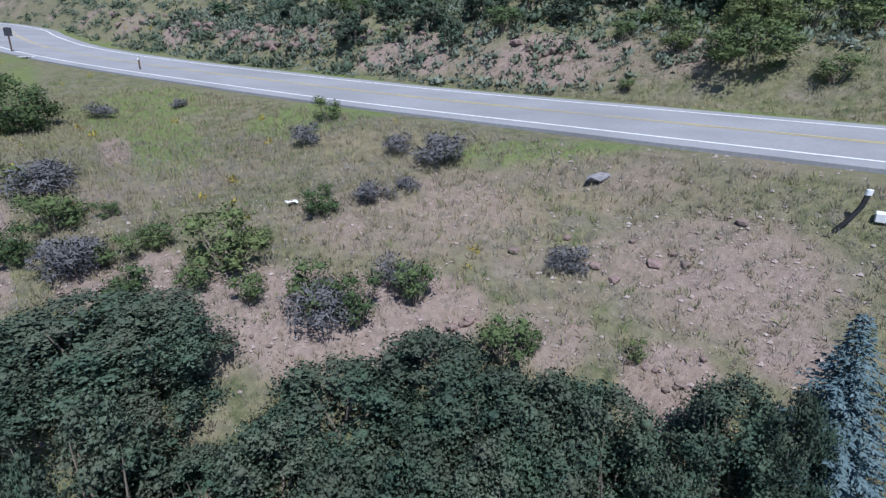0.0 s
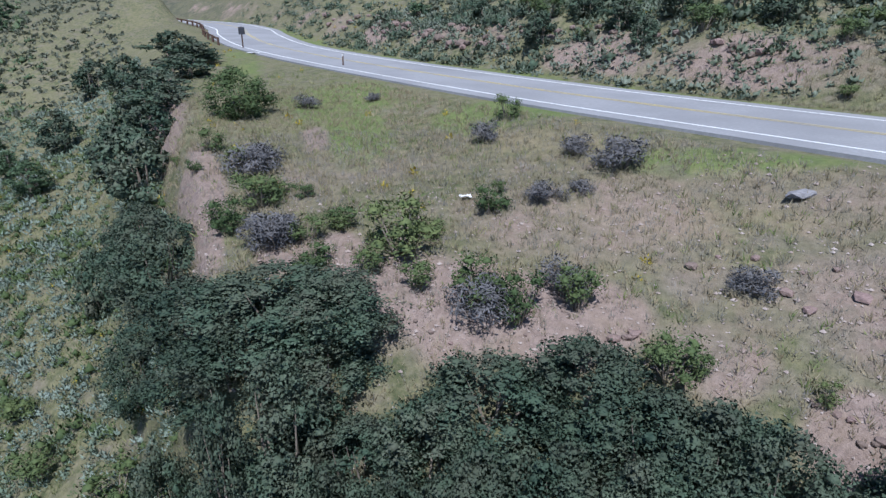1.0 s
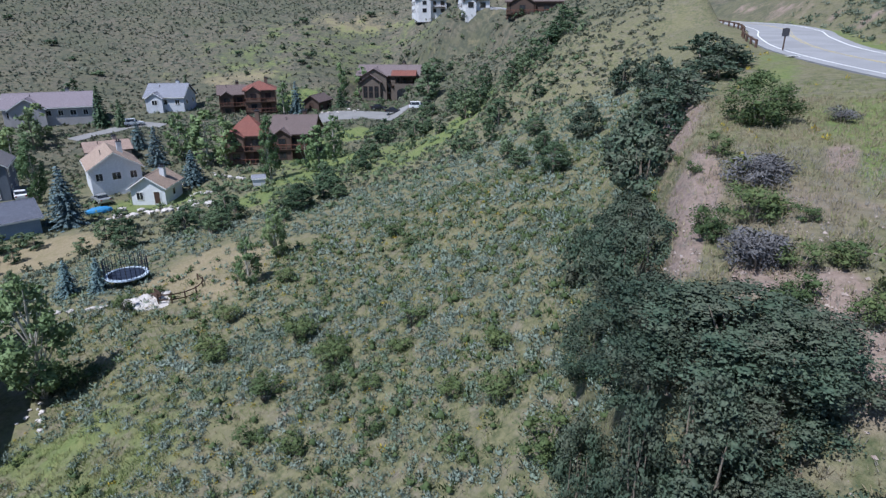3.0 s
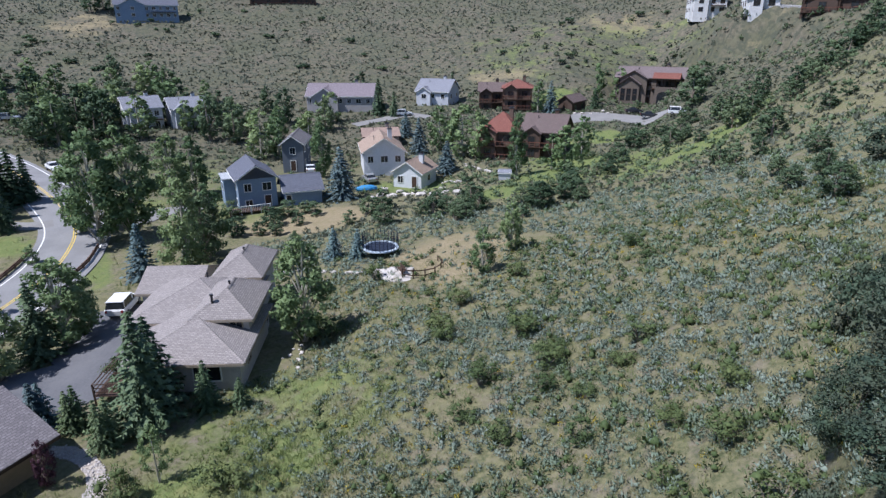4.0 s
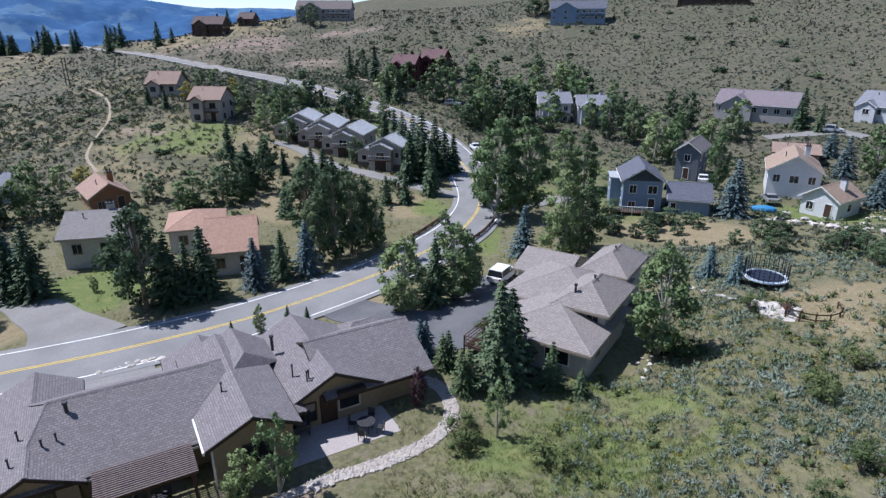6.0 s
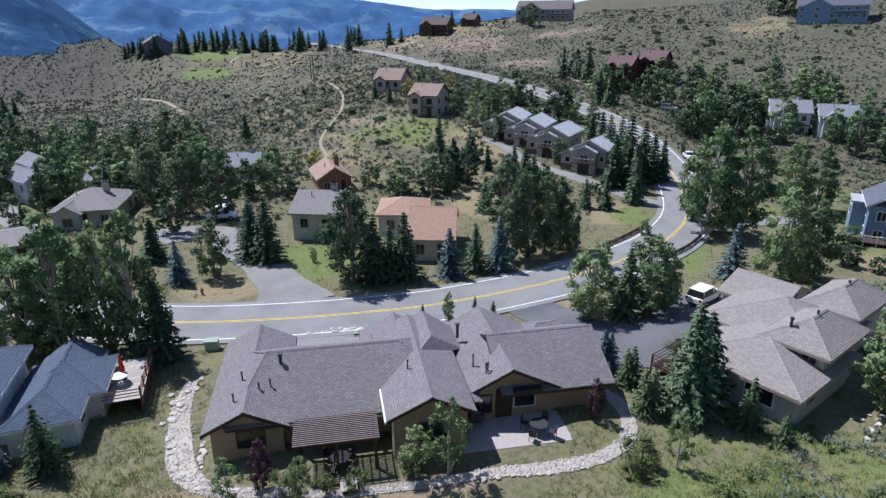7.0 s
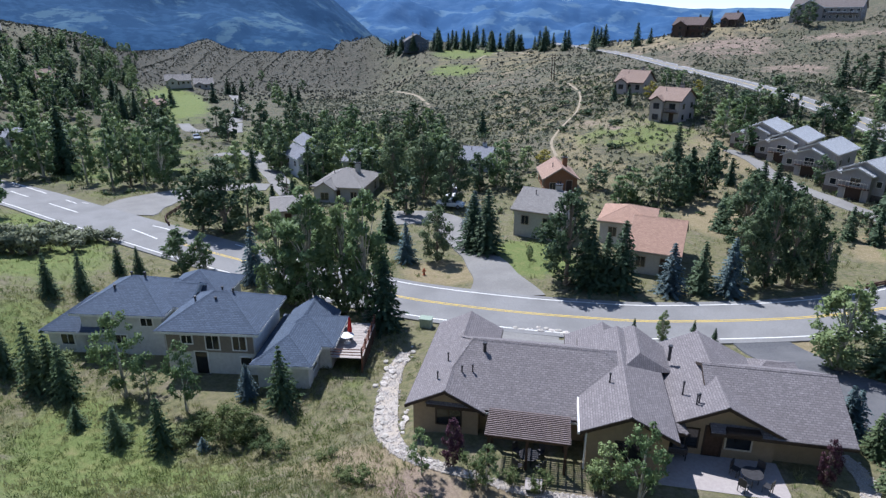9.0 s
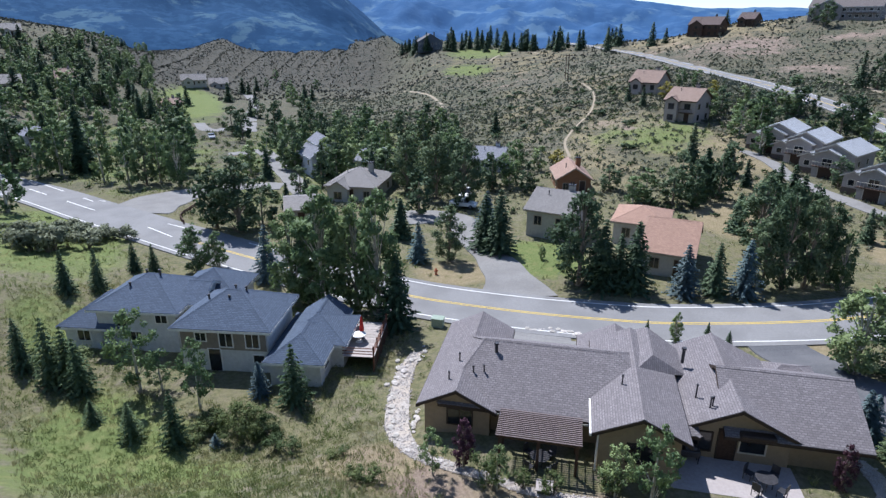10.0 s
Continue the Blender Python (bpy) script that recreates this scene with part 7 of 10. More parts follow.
SPRUCE_AT += [(67.7, -278.4, 5.1, 1.12), (57.0, -199.5, 8.6, 1.06), (44.1, -222.7, 9.0, 0.91), (51.2, -178.8, 8.8, 0.97), (40.8, -183.0, 7.5, 0.97), (53.8, -145.9, 7.3, 1.05), (27.7, -188.5, 8.7, 1.19), (51.1, -155.3, 7.8, 1.06), (33.7, -151.8, 7.3, 1.11), (71.0, -216.1, 8.9, 1.07), (40.6, -223.8, 9.0, 1.09), (-3.6, -159.5, 6.2, 0.93), (3.0, -123.2, 6.1, 1.05), (-16.1, -110.2, 6.8, 0.96), (-16.6, -151.6, 7.6, 1.13), (-12.3, -170.1, 6.8, 0.92), (-7.7, -121.4, 7.3, 0.91), (-12.0, -158.5, 6.8, 1.13), (-59.3, -162.5, 6.7, 1.06), (-29.4, -149.1, 6.3, 1.05), (-6.1, -179.4, 7.7, 0.91), (-28.1, -162.6, 5.8, 1.14), (-13.9, -176.0, 5.1, 0.93), (-68.8, -84.9, 7.6, 0.90)]
SPRUCE_AT += [(-77.6, -100.5, 7.5, 0.87), (-64.1, -64.3, 7.3, 0.97), (-76.3, -76.7, 6.5, 1.02), (-71.3, -67.1, 7.3, 1.06), (-61.3, -67.6, 5.6, 1.18), (9.6, -301.3, 6.4, 1.24), (9.6, -241.8, 7.1, 1.07), (-13.4, -307.7, 8.2, 1.36), (14.5, -361.7, 6.4, 1.32), (-17.4, -313.0, 7.6, 1.05), (-11.3, -233.2, 6.6, 1.38), (-118.8, -394.0, 10.5, 1.05), (-168.9, -297.4, 11.0, 0.95), (-151.6, -369.6, 10.6, 1.02), (-151.5, -363.7, 12.4, 1.12), (-154.5, -360.3, 8.8, 1.31), (-140.3, -372.4, 12.0, 1.29), (-152.2, -419.8, 12.5, 1.20), (-125.0, -435.4, 9.1, 1.00), (-148.0, -428.7, 9.2, 1.04), (-147.0, -362.3, 10.6, 1.22), (-135.9, -404.3, 11.5, 1.17), (-111.7, -389.8, 12.7, 1.07), (-128.0, -390.0, 12.6, 0.95)]
SPRUCE_AT += [(-188.8, -393.0, 8.8, 1.05), (-151.8, -356.5, 9.6, 1.24), (-188.6, -324.1, 10.5, 1.24), (-115.3, -409.6, 9.0, 1.03), (-179.3, -433.9, 12.4, 1.20), (-129.0, -375.4, 8.1, 1.16), (-190.4, -335.7, 11.3, 0.99), (-164.9, -347.9, 8.9, 1.04), (-139.7, -368.4, 10.9, 1.12), (-128.8, -417.1, 10.6, 1.31), (-159.9, -336.5, 12.9, 1.13), (-158.7, -404.5, 10.5, 0.98), (-188.4, -319.0, 11.5, 1.15), (-126.1, -400.1, 11.5, 1.23), (-167.2, -340.7, 8.6, 0.94), (-162.5, -349.6, 10.5, 1.31), (-140.8, -406.3, 9.6, 1.16), (-189.8, -330.4, 10.0, 1.19), (-188.9, -396.3, 8.6, 1.20), (-143.4, -437.6, 11.1, 1.19), (-157.6, -365.5, 9.0, 1.07), (-170.5, -328.4, 9.6, 1.28), (-118.8, -419.5, 12.1, 1.27), (-133.8, -399.2, 10.2, 1.30)]
SPRUCE_AT += [(-161.2, -426.0, 10.9, 1.32), (-128.3, -408.9, 7.4, 1.26), (-155.2, -442.6, 12.9, 1.01), (-164.0, -319.9, 10.6, 1.02), (-156.7, -332.4, 10.5, 0.99), (-139.7, -413.0, 7.3, 0.94), (-162.2, -433.1, 10.2, 1.24), (-160.5, -352.1, 7.6, 0.98), (-109.4, -394.1, 10.7, 1.26), (-103.0, -424.7, 6.9, 1.41), (-95.0, -458.8, 7.9, 1.25), (-108.0, -444.1, 8.7, 1.27), (-106.5, -432.1, 7.8, 1.23), (-110.4, -455.8, 8.4, 1.15), (-98.5, -406.2, 10.0, 1.42), (-98.3, -445.8, 8.9, 1.33), (-105.6, -455.9, 6.3, 1.11), (-98.5, -458.0, 6.9, 1.12), (-101.3, -428.2, 8.4, 1.18), (-91.8, -455.3, 8.4, 1.40), (-92.4, -412.3, 9.1, 1.32), (-103.7, -450.2, 7.7, 1.23), (-96.9, -455.3, 8.5, 1.39), (-103.4, -453.4, 9.0, 1.16)]
SPRUCE_AT += [(-95.4, -434.1, 8.5, 1.23), (-3.3, -73.5, 5.6, 1.06), (-7.7, -73.5, 6.6, 1.09), (-15.0, -77.7, 5.6, 1.31)]
BLUE_AT = [(-40.3, -50.3, 5.8, 1.10), (-46.3, -48.4, 6.5, 1.00), (-15.2, -67.6, 5.1, 1.00), (2.6, -65.5, 6.7, 0.90), (-35.8, -24.6, 3.4, 1.10), (-27.8, -78.4, 5.9, 1.20), (-64.4, -29.5, 6.5, 1.00), (-35.3, -24.8, 3.6, 1.10), (-97.0, -10.4, 8.7, 1.10), (-114.2, 8.1, 6.1, 1.30), (-147.4, 0.4, 6.0, 1.20), (-131.0, 3.2, 7.6, 1.00), (-156.5, 37.8, 8.0, 1.00), (-64.9, -8.2, 3.7, 1.10), (-63.5, -5.4, 3.5, 1.10), (6.4, 8.4, 3.5, 1.50)]
SHRUB_AT = [(-41.7, -22.3, 1.4, 1.60), (-9.7, -26.2, 2.4, 0.70), (-16.3, -23.9, 2.4, 0.70), (2.1, -34.5, 1.3, 1.25), (1.1, -33.9, 1.3, 1.25), (-1.5, -31.7, 0.8, 1.25), (-2.2, -31.8, 0.7, 1.25), (-2.4, -27.7, 1.1, 1.25), (-3.2, -27.9, 1.3, 1.25), (-11.7, -25.5, 1.3, 0.90), (-13.0, -24.6, 1.5, 0.90), (7.4, -37.6, 1.5, 1.40), (18.0, -49.3, 2.4, 1.60), (-26.6, -15.7, 2.4, 1.00), (-27.3, -10.3, 2.1, 1.20), (-27.6, -15.7, 1.6, 1.10), (-73.0, 6.3, 2.4, 0.80), (-47.5, -8.6, 1.9, 1.25), (-47.0, -6.3, 2.4, 1.25), (-33.2, 9.0, 1.3, 1.50), (-37.3, 8.0, 1.5, 1.50), (-40.2, 2.6, 1.6, 1.40), (-32.3, 4.5, 1.6, 1.40), (-267.6, -106.4, 2.4, 1.25)]
SHRUB_AT += [(-270.2, -102.5, 2.4, 1.25), (-265.5, -99.4, 2.4, 1.25), (-265.2, -94.5, 2.4, 1.25), (-292.3, -93.8, 2.4, 1.25), (-295.3, -89.4, 2.4, 1.25), (-300.2, -71.3, 2.4, 1.60), (-56.1, -3.3, 1.8, 1.00), (-57.9, -0.6, 1.2, 1.30), (-0.8, 12.9, 1.1, 1.00), (-2.0, 12.3, 1.2, 0.90), (-3.1, 12.6, 1.2, 1.30), (-4.5, 12.4, 0.8, 1.10), (-5.5, 13.8, 1.4, 1.50), (-5.2, 14.7, 0.9, 1.40), (-5.9, 12.6, 0.7, 1.30), (-5.0, 24.9, 1.0, 1.20), (-3.6, 16.3, 1.1, 1.00), (-3.7, 17.5, 0.5, 1.00), (-10.9, 15.7, 1.1, 1.40), (-11.2, 14.3, 0.8, 1.50), (-17.9, 24.9, 2.2, 1.20), (-7.5, 14.5, 0.7, 1.40), (1.2, 11.4, 1.1, 1.20), (-7.1, 46.2, 2.4, 1.10)]
SHRUB_AT += [(0.1, 41.4, 1.9, 1.00), (-3.9, 45.2, 1.1, 1.20), (9.2, 32.3, 0.7, 1.50), (14.5, 30.4, 2.3, 1.60), (17.1, 27.8, 1.2, 1.60), (11.9, 33.3, 1.7, 1.20), (9.6, 35.7, 1.2, 1.20), (-13.8, 56.2, 1.8, 1.50), (-22.6, 64.5, 1.6, 1.60), (-8.2, 13.8, 0.7, 1.60), (-7.5, 12.7, 0.8, 1.50), (1.8, 11.5, 0.7, 0.80), (4.0, 11.2, 0.5, 1.00), (-28.5, 38.9, 0.8, 1.20), (-18.2, 25.3, 0.8, 1.60), (-10.9, 14.0, 1.0, 1.20), (-11.1, 16.4, 0.9, 1.70), (-13.7, 18.5, 0.8, 1.20), (-15.6, 19.7, 0.9, 1.20), (-14.8, 17.6, 0.6, 1.00), (-17.8, 20.1, 0.5, 1.00), (-9.8, 16.5, 0.5, 1.60), (-7.5, 14.5, 0.6, 1.50), (-50.9, 37.8, 1.5, 1.50)]
SHRUB_AT += [(-37.5, 7.9, 1.6, 1.40), (-32.5, 8.7, 1.5, 1.50), (-23.1, 15.0, 1.3, 1.50), (-41.1, 2.4, 1.6, 1.50), (-22.4, 11.7, 0.9, 1.67), (-29.8, 12.3, 1.2, 1.41), (-19.6, 12.7, 1.5, 1.26), (-27.7, 9.5, 0.9, 1.63), (-45.1, 19.7, 1.0, 1.52), (-26.2, 4.6, 1.2, 1.37), (-54.5, 6.3, 0.8, 1.40), (-50.2, 2.0, 1.0, 1.26), (-46.0, 4.4, 1.5, 1.40), (-15.1, 12.0, 1.4, 1.62), (-18.6, 10.1, 1.0, 1.49), (-49.6, 9.8, 1.3, 1.47), (-68.8, 13.9, 1.4, 1.29), (-24.3, 8.3, 1.1, 1.42), (-28.9, 3.0, 1.2, 1.52), (-29.7, 7.9, 1.1, 1.28), (-102.7, 10.9, 1.4, 1.39), (-31.6, 14.0, 1.4, 1.55), (-49.0, 20.0, 1.5, 1.29), (-99.0, -188.0, 1.1, 2.03)]
SHRUB_AT += [(-71.6, -114.0, 1.7, 1.93), (-43.4, -133.3, 1.3, 1.93), (-68.8, -250.2, 1.5, 1.83), (-83.6, -198.1, 1.0, 1.94), (-107.2, -270.0, 1.4, 1.95), (-90.2, -162.1, 1.1, 1.92), (-81.8, -164.3, 2.0, 1.76), (-124.4, -269.7, 1.1, 1.65), (-92.2, -276.0, 1.1, 2.11), (-94.1, -196.1, 1.9, 1.99), (-123.0, -290.0, 1.0, 1.55), (-125.0, -230.3, 1.4, 1.86), (-88.1, -217.9, 1.9, 2.13), (-83.6, -148.6, 2.0, 1.97), (-97.9, -279.3, 1.1, 1.60), (-69.5, -167.7, 1.2, 1.58), (-76.2, -194.1, 1.9, 2.09), (-102.9, -175.6, 1.8, 1.71), (-78.6, -159.7, 1.2, 1.87), (-55.4, -151.2, 1.2, 2.02), (-106.9, -320.1, 1.4, 2.09), (-98.2, -193.0, 1.5, 1.74), (-96.0, -184.5, 1.2, 2.16), (-83.2, -297.6, 1.3, 1.74)]
SHRUB_AT += [(-79.7, -166.4, 1.2, 2.05), (-105.7, -196.4, 1.2, 1.60), (-71.1, -153.3, 1.7, 1.68), (-109.9, -248.3, 1.2, 1.98), (-55.5, -191.1, 1.7, 1.54), (-83.3, -260.5, 1.4, 2.07), (-93.2, -161.0, 1.0, 1.87), (-80.9, -239.7, 1.9, 1.71), (-66.2, -158.8, 1.9, 1.57), (-71.7, -144.7, 1.1, 1.59), (-83.6, -214.3, 1.7, 2.14), (-86.6, -165.7, 2.0, 2.12), (-77.7, -179.4, 1.5, 1.60), (-70.9, -136.7, 1.5, 1.90), (-83.7, -132.8, 1.7, 2.09), (16.3, 36.6, 2.3, 1.77), (-1.5, 45.1, 2.0, 1.68), (5.1, 42.4, 1.4, 1.34), (-3.9, 50.6, 2.2, 1.56), (18.4, 33.1, 1.7, 1.37), (21.3, 36.8, 1.8, 1.72), (14.6, 39.1, 2.2, 1.67), (11.2, 37.8, 1.4, 1.72), (18.5, 36.1, 1.3, 1.64)]
SHRUB_AT += [(-6.9, 48.4, 1.5, 1.49), (7.3, 39.9, 2.0, 1.46), (-9.1, 60.6, 2.0, 1.69), (11.3, 40.9, 1.9, 1.52), (-4.3, 47.9, 2.0, 1.38), (3.1, 55.6, 1.5, 1.49), (21.7, 33.2, 1.9, 1.29), (3.3, 40.1, 1.5, 1.52), (20.3, 31.4, 1.4, 1.73), (8.3, 42.2, 1.3, 1.52), (-5.8, 51.8, 2.2, 1.60), (2.1, 47.0, 1.3, 1.68), (-1.4, 47.5, 1.6, 1.55), (2.3, 43.4, 2.3, 1.39), (12.8, 35.6, 1.4, 1.51), (-8.5, 50.5, 1.5, 1.46), (15.9, 33.8, 2.1, 1.53), (-219.8, -116.0, 1.5, 1.53), (-223.8, -34.9, 2.6, 1.85), (-230.5, -175.1, 1.8, 1.94), (-263.4, -75.6, 2.4, 2.03), (-243.1, -111.6, 1.3, 1.85), (-216.5, -174.3, 1.7, 2.12), (-289.9, -35.2, 2.3, 1.78)]
SHRUB_AT += [(-240.6, -14.1, 1.8, 1.86), (-242.8, -180.4, 1.3, 1.84), (-286.2, -43.3, 1.7, 1.54), (-206.0, 82.8, 1.6, 2.15), (-243.8, 36.6, 1.6, 1.97), (-207.7, 55.5, 1.8, 2.08), (-223.7, -113.8, 2.6, 1.56), (-227.5, -132.0, 2.1, 1.62), (-196.5, -157.0, 2.6, 2.10), (-212.6, -155.7, 1.8, 1.76), (-235.2, -91.9, 1.8, 1.63), (-268.3, -204.8, 1.8, 1.99), (-221.4, -7.5, 2.4, 2.09), (-257.7, -20.6, 2.2, 1.93), (-238.0, -134.7, 1.8, 1.84), (-258.4, -37.0, 2.0, 1.73), (-203.8, -122.9, 2.3, 1.71), (-271.5, -94.5, 1.5, 1.54), (-216.2, -100.7, 2.6, 1.93), (-249.3, 103.7, 2.0, 2.14), (-291.1, -126.8, 2.5, 1.91), (-254.3, 95.2, 2.4, 1.90), (-242.2, 73.3, 1.2, 1.93), (-294.6, -97.9, 1.4, 1.59)]
SHRUB_AT += [(-236.0, 1.2, 1.3, 1.65), (-252.0, 63.9, 2.0, 1.65), (-224.5, 56.4, 1.3, 1.74), (-275.2, 21.3, 1.4, 1.78), (-266.3, -207.4, 1.4, 1.72), (-202.6, 51.3, 1.8, 2.00), (-198.2, 52.4, 1.5, 1.97), (-214.3, 73.4, 1.3, 2.06), (-230.6, 45.2, 1.3, 1.58), (-222.1, -180.2, 2.0, 1.59), (-236.1, 63.5, 1.4, 1.90), (-271.2, -118.5, 1.5, 2.03), (-256.0, -171.3, 1.4, 1.95), (-257.0, 22.5, 1.4, 1.54), (-221.9, 83.3, 1.3, 1.93), (-254.7, 67.4, 2.5, 1.64), (-265.5, -54.6, 2.5, 1.83), (-224.6, 36.2, 1.6, 1.82), (-275.6, -49.2, 1.5, 1.63), (-230.2, -124.1, 1.4, 2.16), (-223.2, -163.2, 1.8, 1.83), (-279.5, -199.7, 1.8, 1.69), (-245.0, -137.6, 1.5, 2.06), (-237.2, -155.3, 2.1, 1.99)]
SHRUB_AT += [(-213.6, -165.2, 2.1, 2.01), (-266.6, -164.0, 2.4, 1.99), (-264.8, -150.4, 1.6, 2.09), (-241.9, -130.8, 1.4, 1.71), (-285.6, -193.6, 1.6, 1.89), (-241.8, -135.1, 2.3, 1.66), (-269.0, -156.2, 1.5, 1.94), (-277.5, -215.8, 2.0, 1.57), (-275.8, -178.5, 1.8, 2.10), (-262.8, -187.7, 2.3, 2.11), (-227.9, -156.5, 1.5, 1.54), (-230.4, -178.6, 2.1, 1.62), (-250.0, -202.9, 1.5, 1.75), (-256.8, -157.0, 2.1, 1.94), (-247.0, -139.2, 2.4, 1.77), (-265.0, -178.5, 1.4, 1.75), (-252.0, -176.2, 1.6, 1.89), (-214.3, -147.3, 2.0, 1.76), (-247.1, -163.9, 2.4, 1.65)]
YELLOW_AT = [(-106.6, -153.0, 4.9, 1.40), (-120.8, -151.1, 5.0, 1.30), (-54.0, -110.8, 3.5, 1.50)]
PURPLE_AT = [(-102.3, -134.5, 5.2, 1.50), (-8.9, -28.0, 3.6, 0.70), (-29.1, -20.7, 3.2, 0.70)]
GREYSHRUB_AT = [(-2.9, 12.3, 1.0, 1.40), (-1.1, 13.2, 0.9, 1.30), (-0.2, 19.4, 1.1, 1.50), (-1.8, 20.4, 0.7, 1.60), (-2.2, 17.1, 0.7, 1.60), (2.9, 13.9, 0.7, 1.40), (-1.3, 17.7, 0.5, 1.50), (-8.9, 13.4, 1.0, 1.40), (-12.9, 18.3, 1.1, 1.80), (-15.8, 27.6, 0.7, 1.80), (-13.2, 30.0, 0.5, 1.60), (-5.3, 22.0, 0.8, 1.50), (-12.9, 19.1, 0.8, 1.80), (-9.3, 13.6, 0.9, 1.60)]
WILLOW_AT = [(27.1, -85.0, 2.2, 1.25), (25.5, -85.5, 2.1, 1.25), (24.2, -87.0, 1.9, 1.25), (32.3, -80.0, 2.0, 1.25), (29.7, -78.5, 3.1, 1.25), (27.8, -79.0, 3.2, 1.25), (28.2, -78.3, 3.0, 1.25), (27.0, -81.2, 1.9, 1.25), (24.6, -80.7, 2.6, 1.25), (24.3, -84.2, 2.2, 1.25), (22.9, -86.0, 1.6, 1.25), (20.9, -84.9, 2.0, 1.25), (35.7, -85.3, 1.7, 1.25), (33.4, -84.1, 2.2, 1.25), (31.4, -83.8, 2.8, 1.25), (30.0, -88.6, 2.0, 1.25), (28.8, -90.0, 2.0, 1.25), (27.0, -89.4, 1.8, 1.25)]
OAK_AT = [(-30.9, 36.8, 1.6, 3.15), (-25.2, 28.5, 1.6, 2.62), (-23.2, 24.8, 2.6, 1.44), (-20.2, 20.8, 3.3, 1.07), (-18.6, 18.2, 3.3, 1.02), (-35.2, 43.6, 1.8, 2.88), (-31.3, 33.7, 2.9, 1.43), (-29.7, 29.7, 3.3, 1.02), (-15.5, 14.2, 3.3, 0.92), (-7.6, 11.1, 1.6, 3.12), (-5.9, 11.1, 1.6, 2.25), (-10.1, 11.1, 2.0, 1.80), (-13.1, 13.8, 3.3, 1.17), (-17.0, 17.0, 3.3, 1.22), (-23.2, 23.5, 3.3, 1.37), (-28.1, 31.2, 2.3, 2.34), (-35.6, 42.0, 2.7, 2.34), (-43.3, 44.4, 3.3, 1.27), (-2.1, 10.2, 1.8, 2.25), (-0.3, 10.4, 2.1, 1.66), (1.0, 9.7, 2.2, 1.63), (2.0, 9.3, 2.6, 1.29), (-3.1, 9.1, 2.4, 1.34), (-4.5, 9.0, 1.6, 1.75)]
OAK_AT += [(-6.5, 9.3, 1.6, 2.50), (-9.1, 10.1, 1.6, 2.10), (-9.9, 9.1, 4.7, 0.58), (2.8, 8.8, 2.9, 1.05), (4.9, 8.6, 2.6, 1.14), (-28.8, 27.8, 3.3, 1.15), (-22.7, 19.6, 3.3, 0.76), (-47.2, 40.2, 3.3, 1.27), (-54.4, 51.7, 3.3, 1.53), (-6.9, 7.9, 4.7, 0.61), (-4.9, 7.9, 3.6, 0.83), (-3.3, 7.9, 3.2, 0.81), (-1.9, 8.4, 3.1, 1.04), (-0.5, 8.6, 2.7, 1.20), (0.8, 8.4, 2.9, 1.03), (-6.1, 8.6, 5.1, 0.67), (-6.6, 7.5, 7.2, 0.35), (-2.2, 8.1, 3.4, 0.88), (3.4, 7.5, 3.3, 0.73), (-8.1, 10.2, 1.6, 2.10), (-6.1, 10.3, 1.6, 2.12), (5.5, 7.9, 3.1, 0.55)]

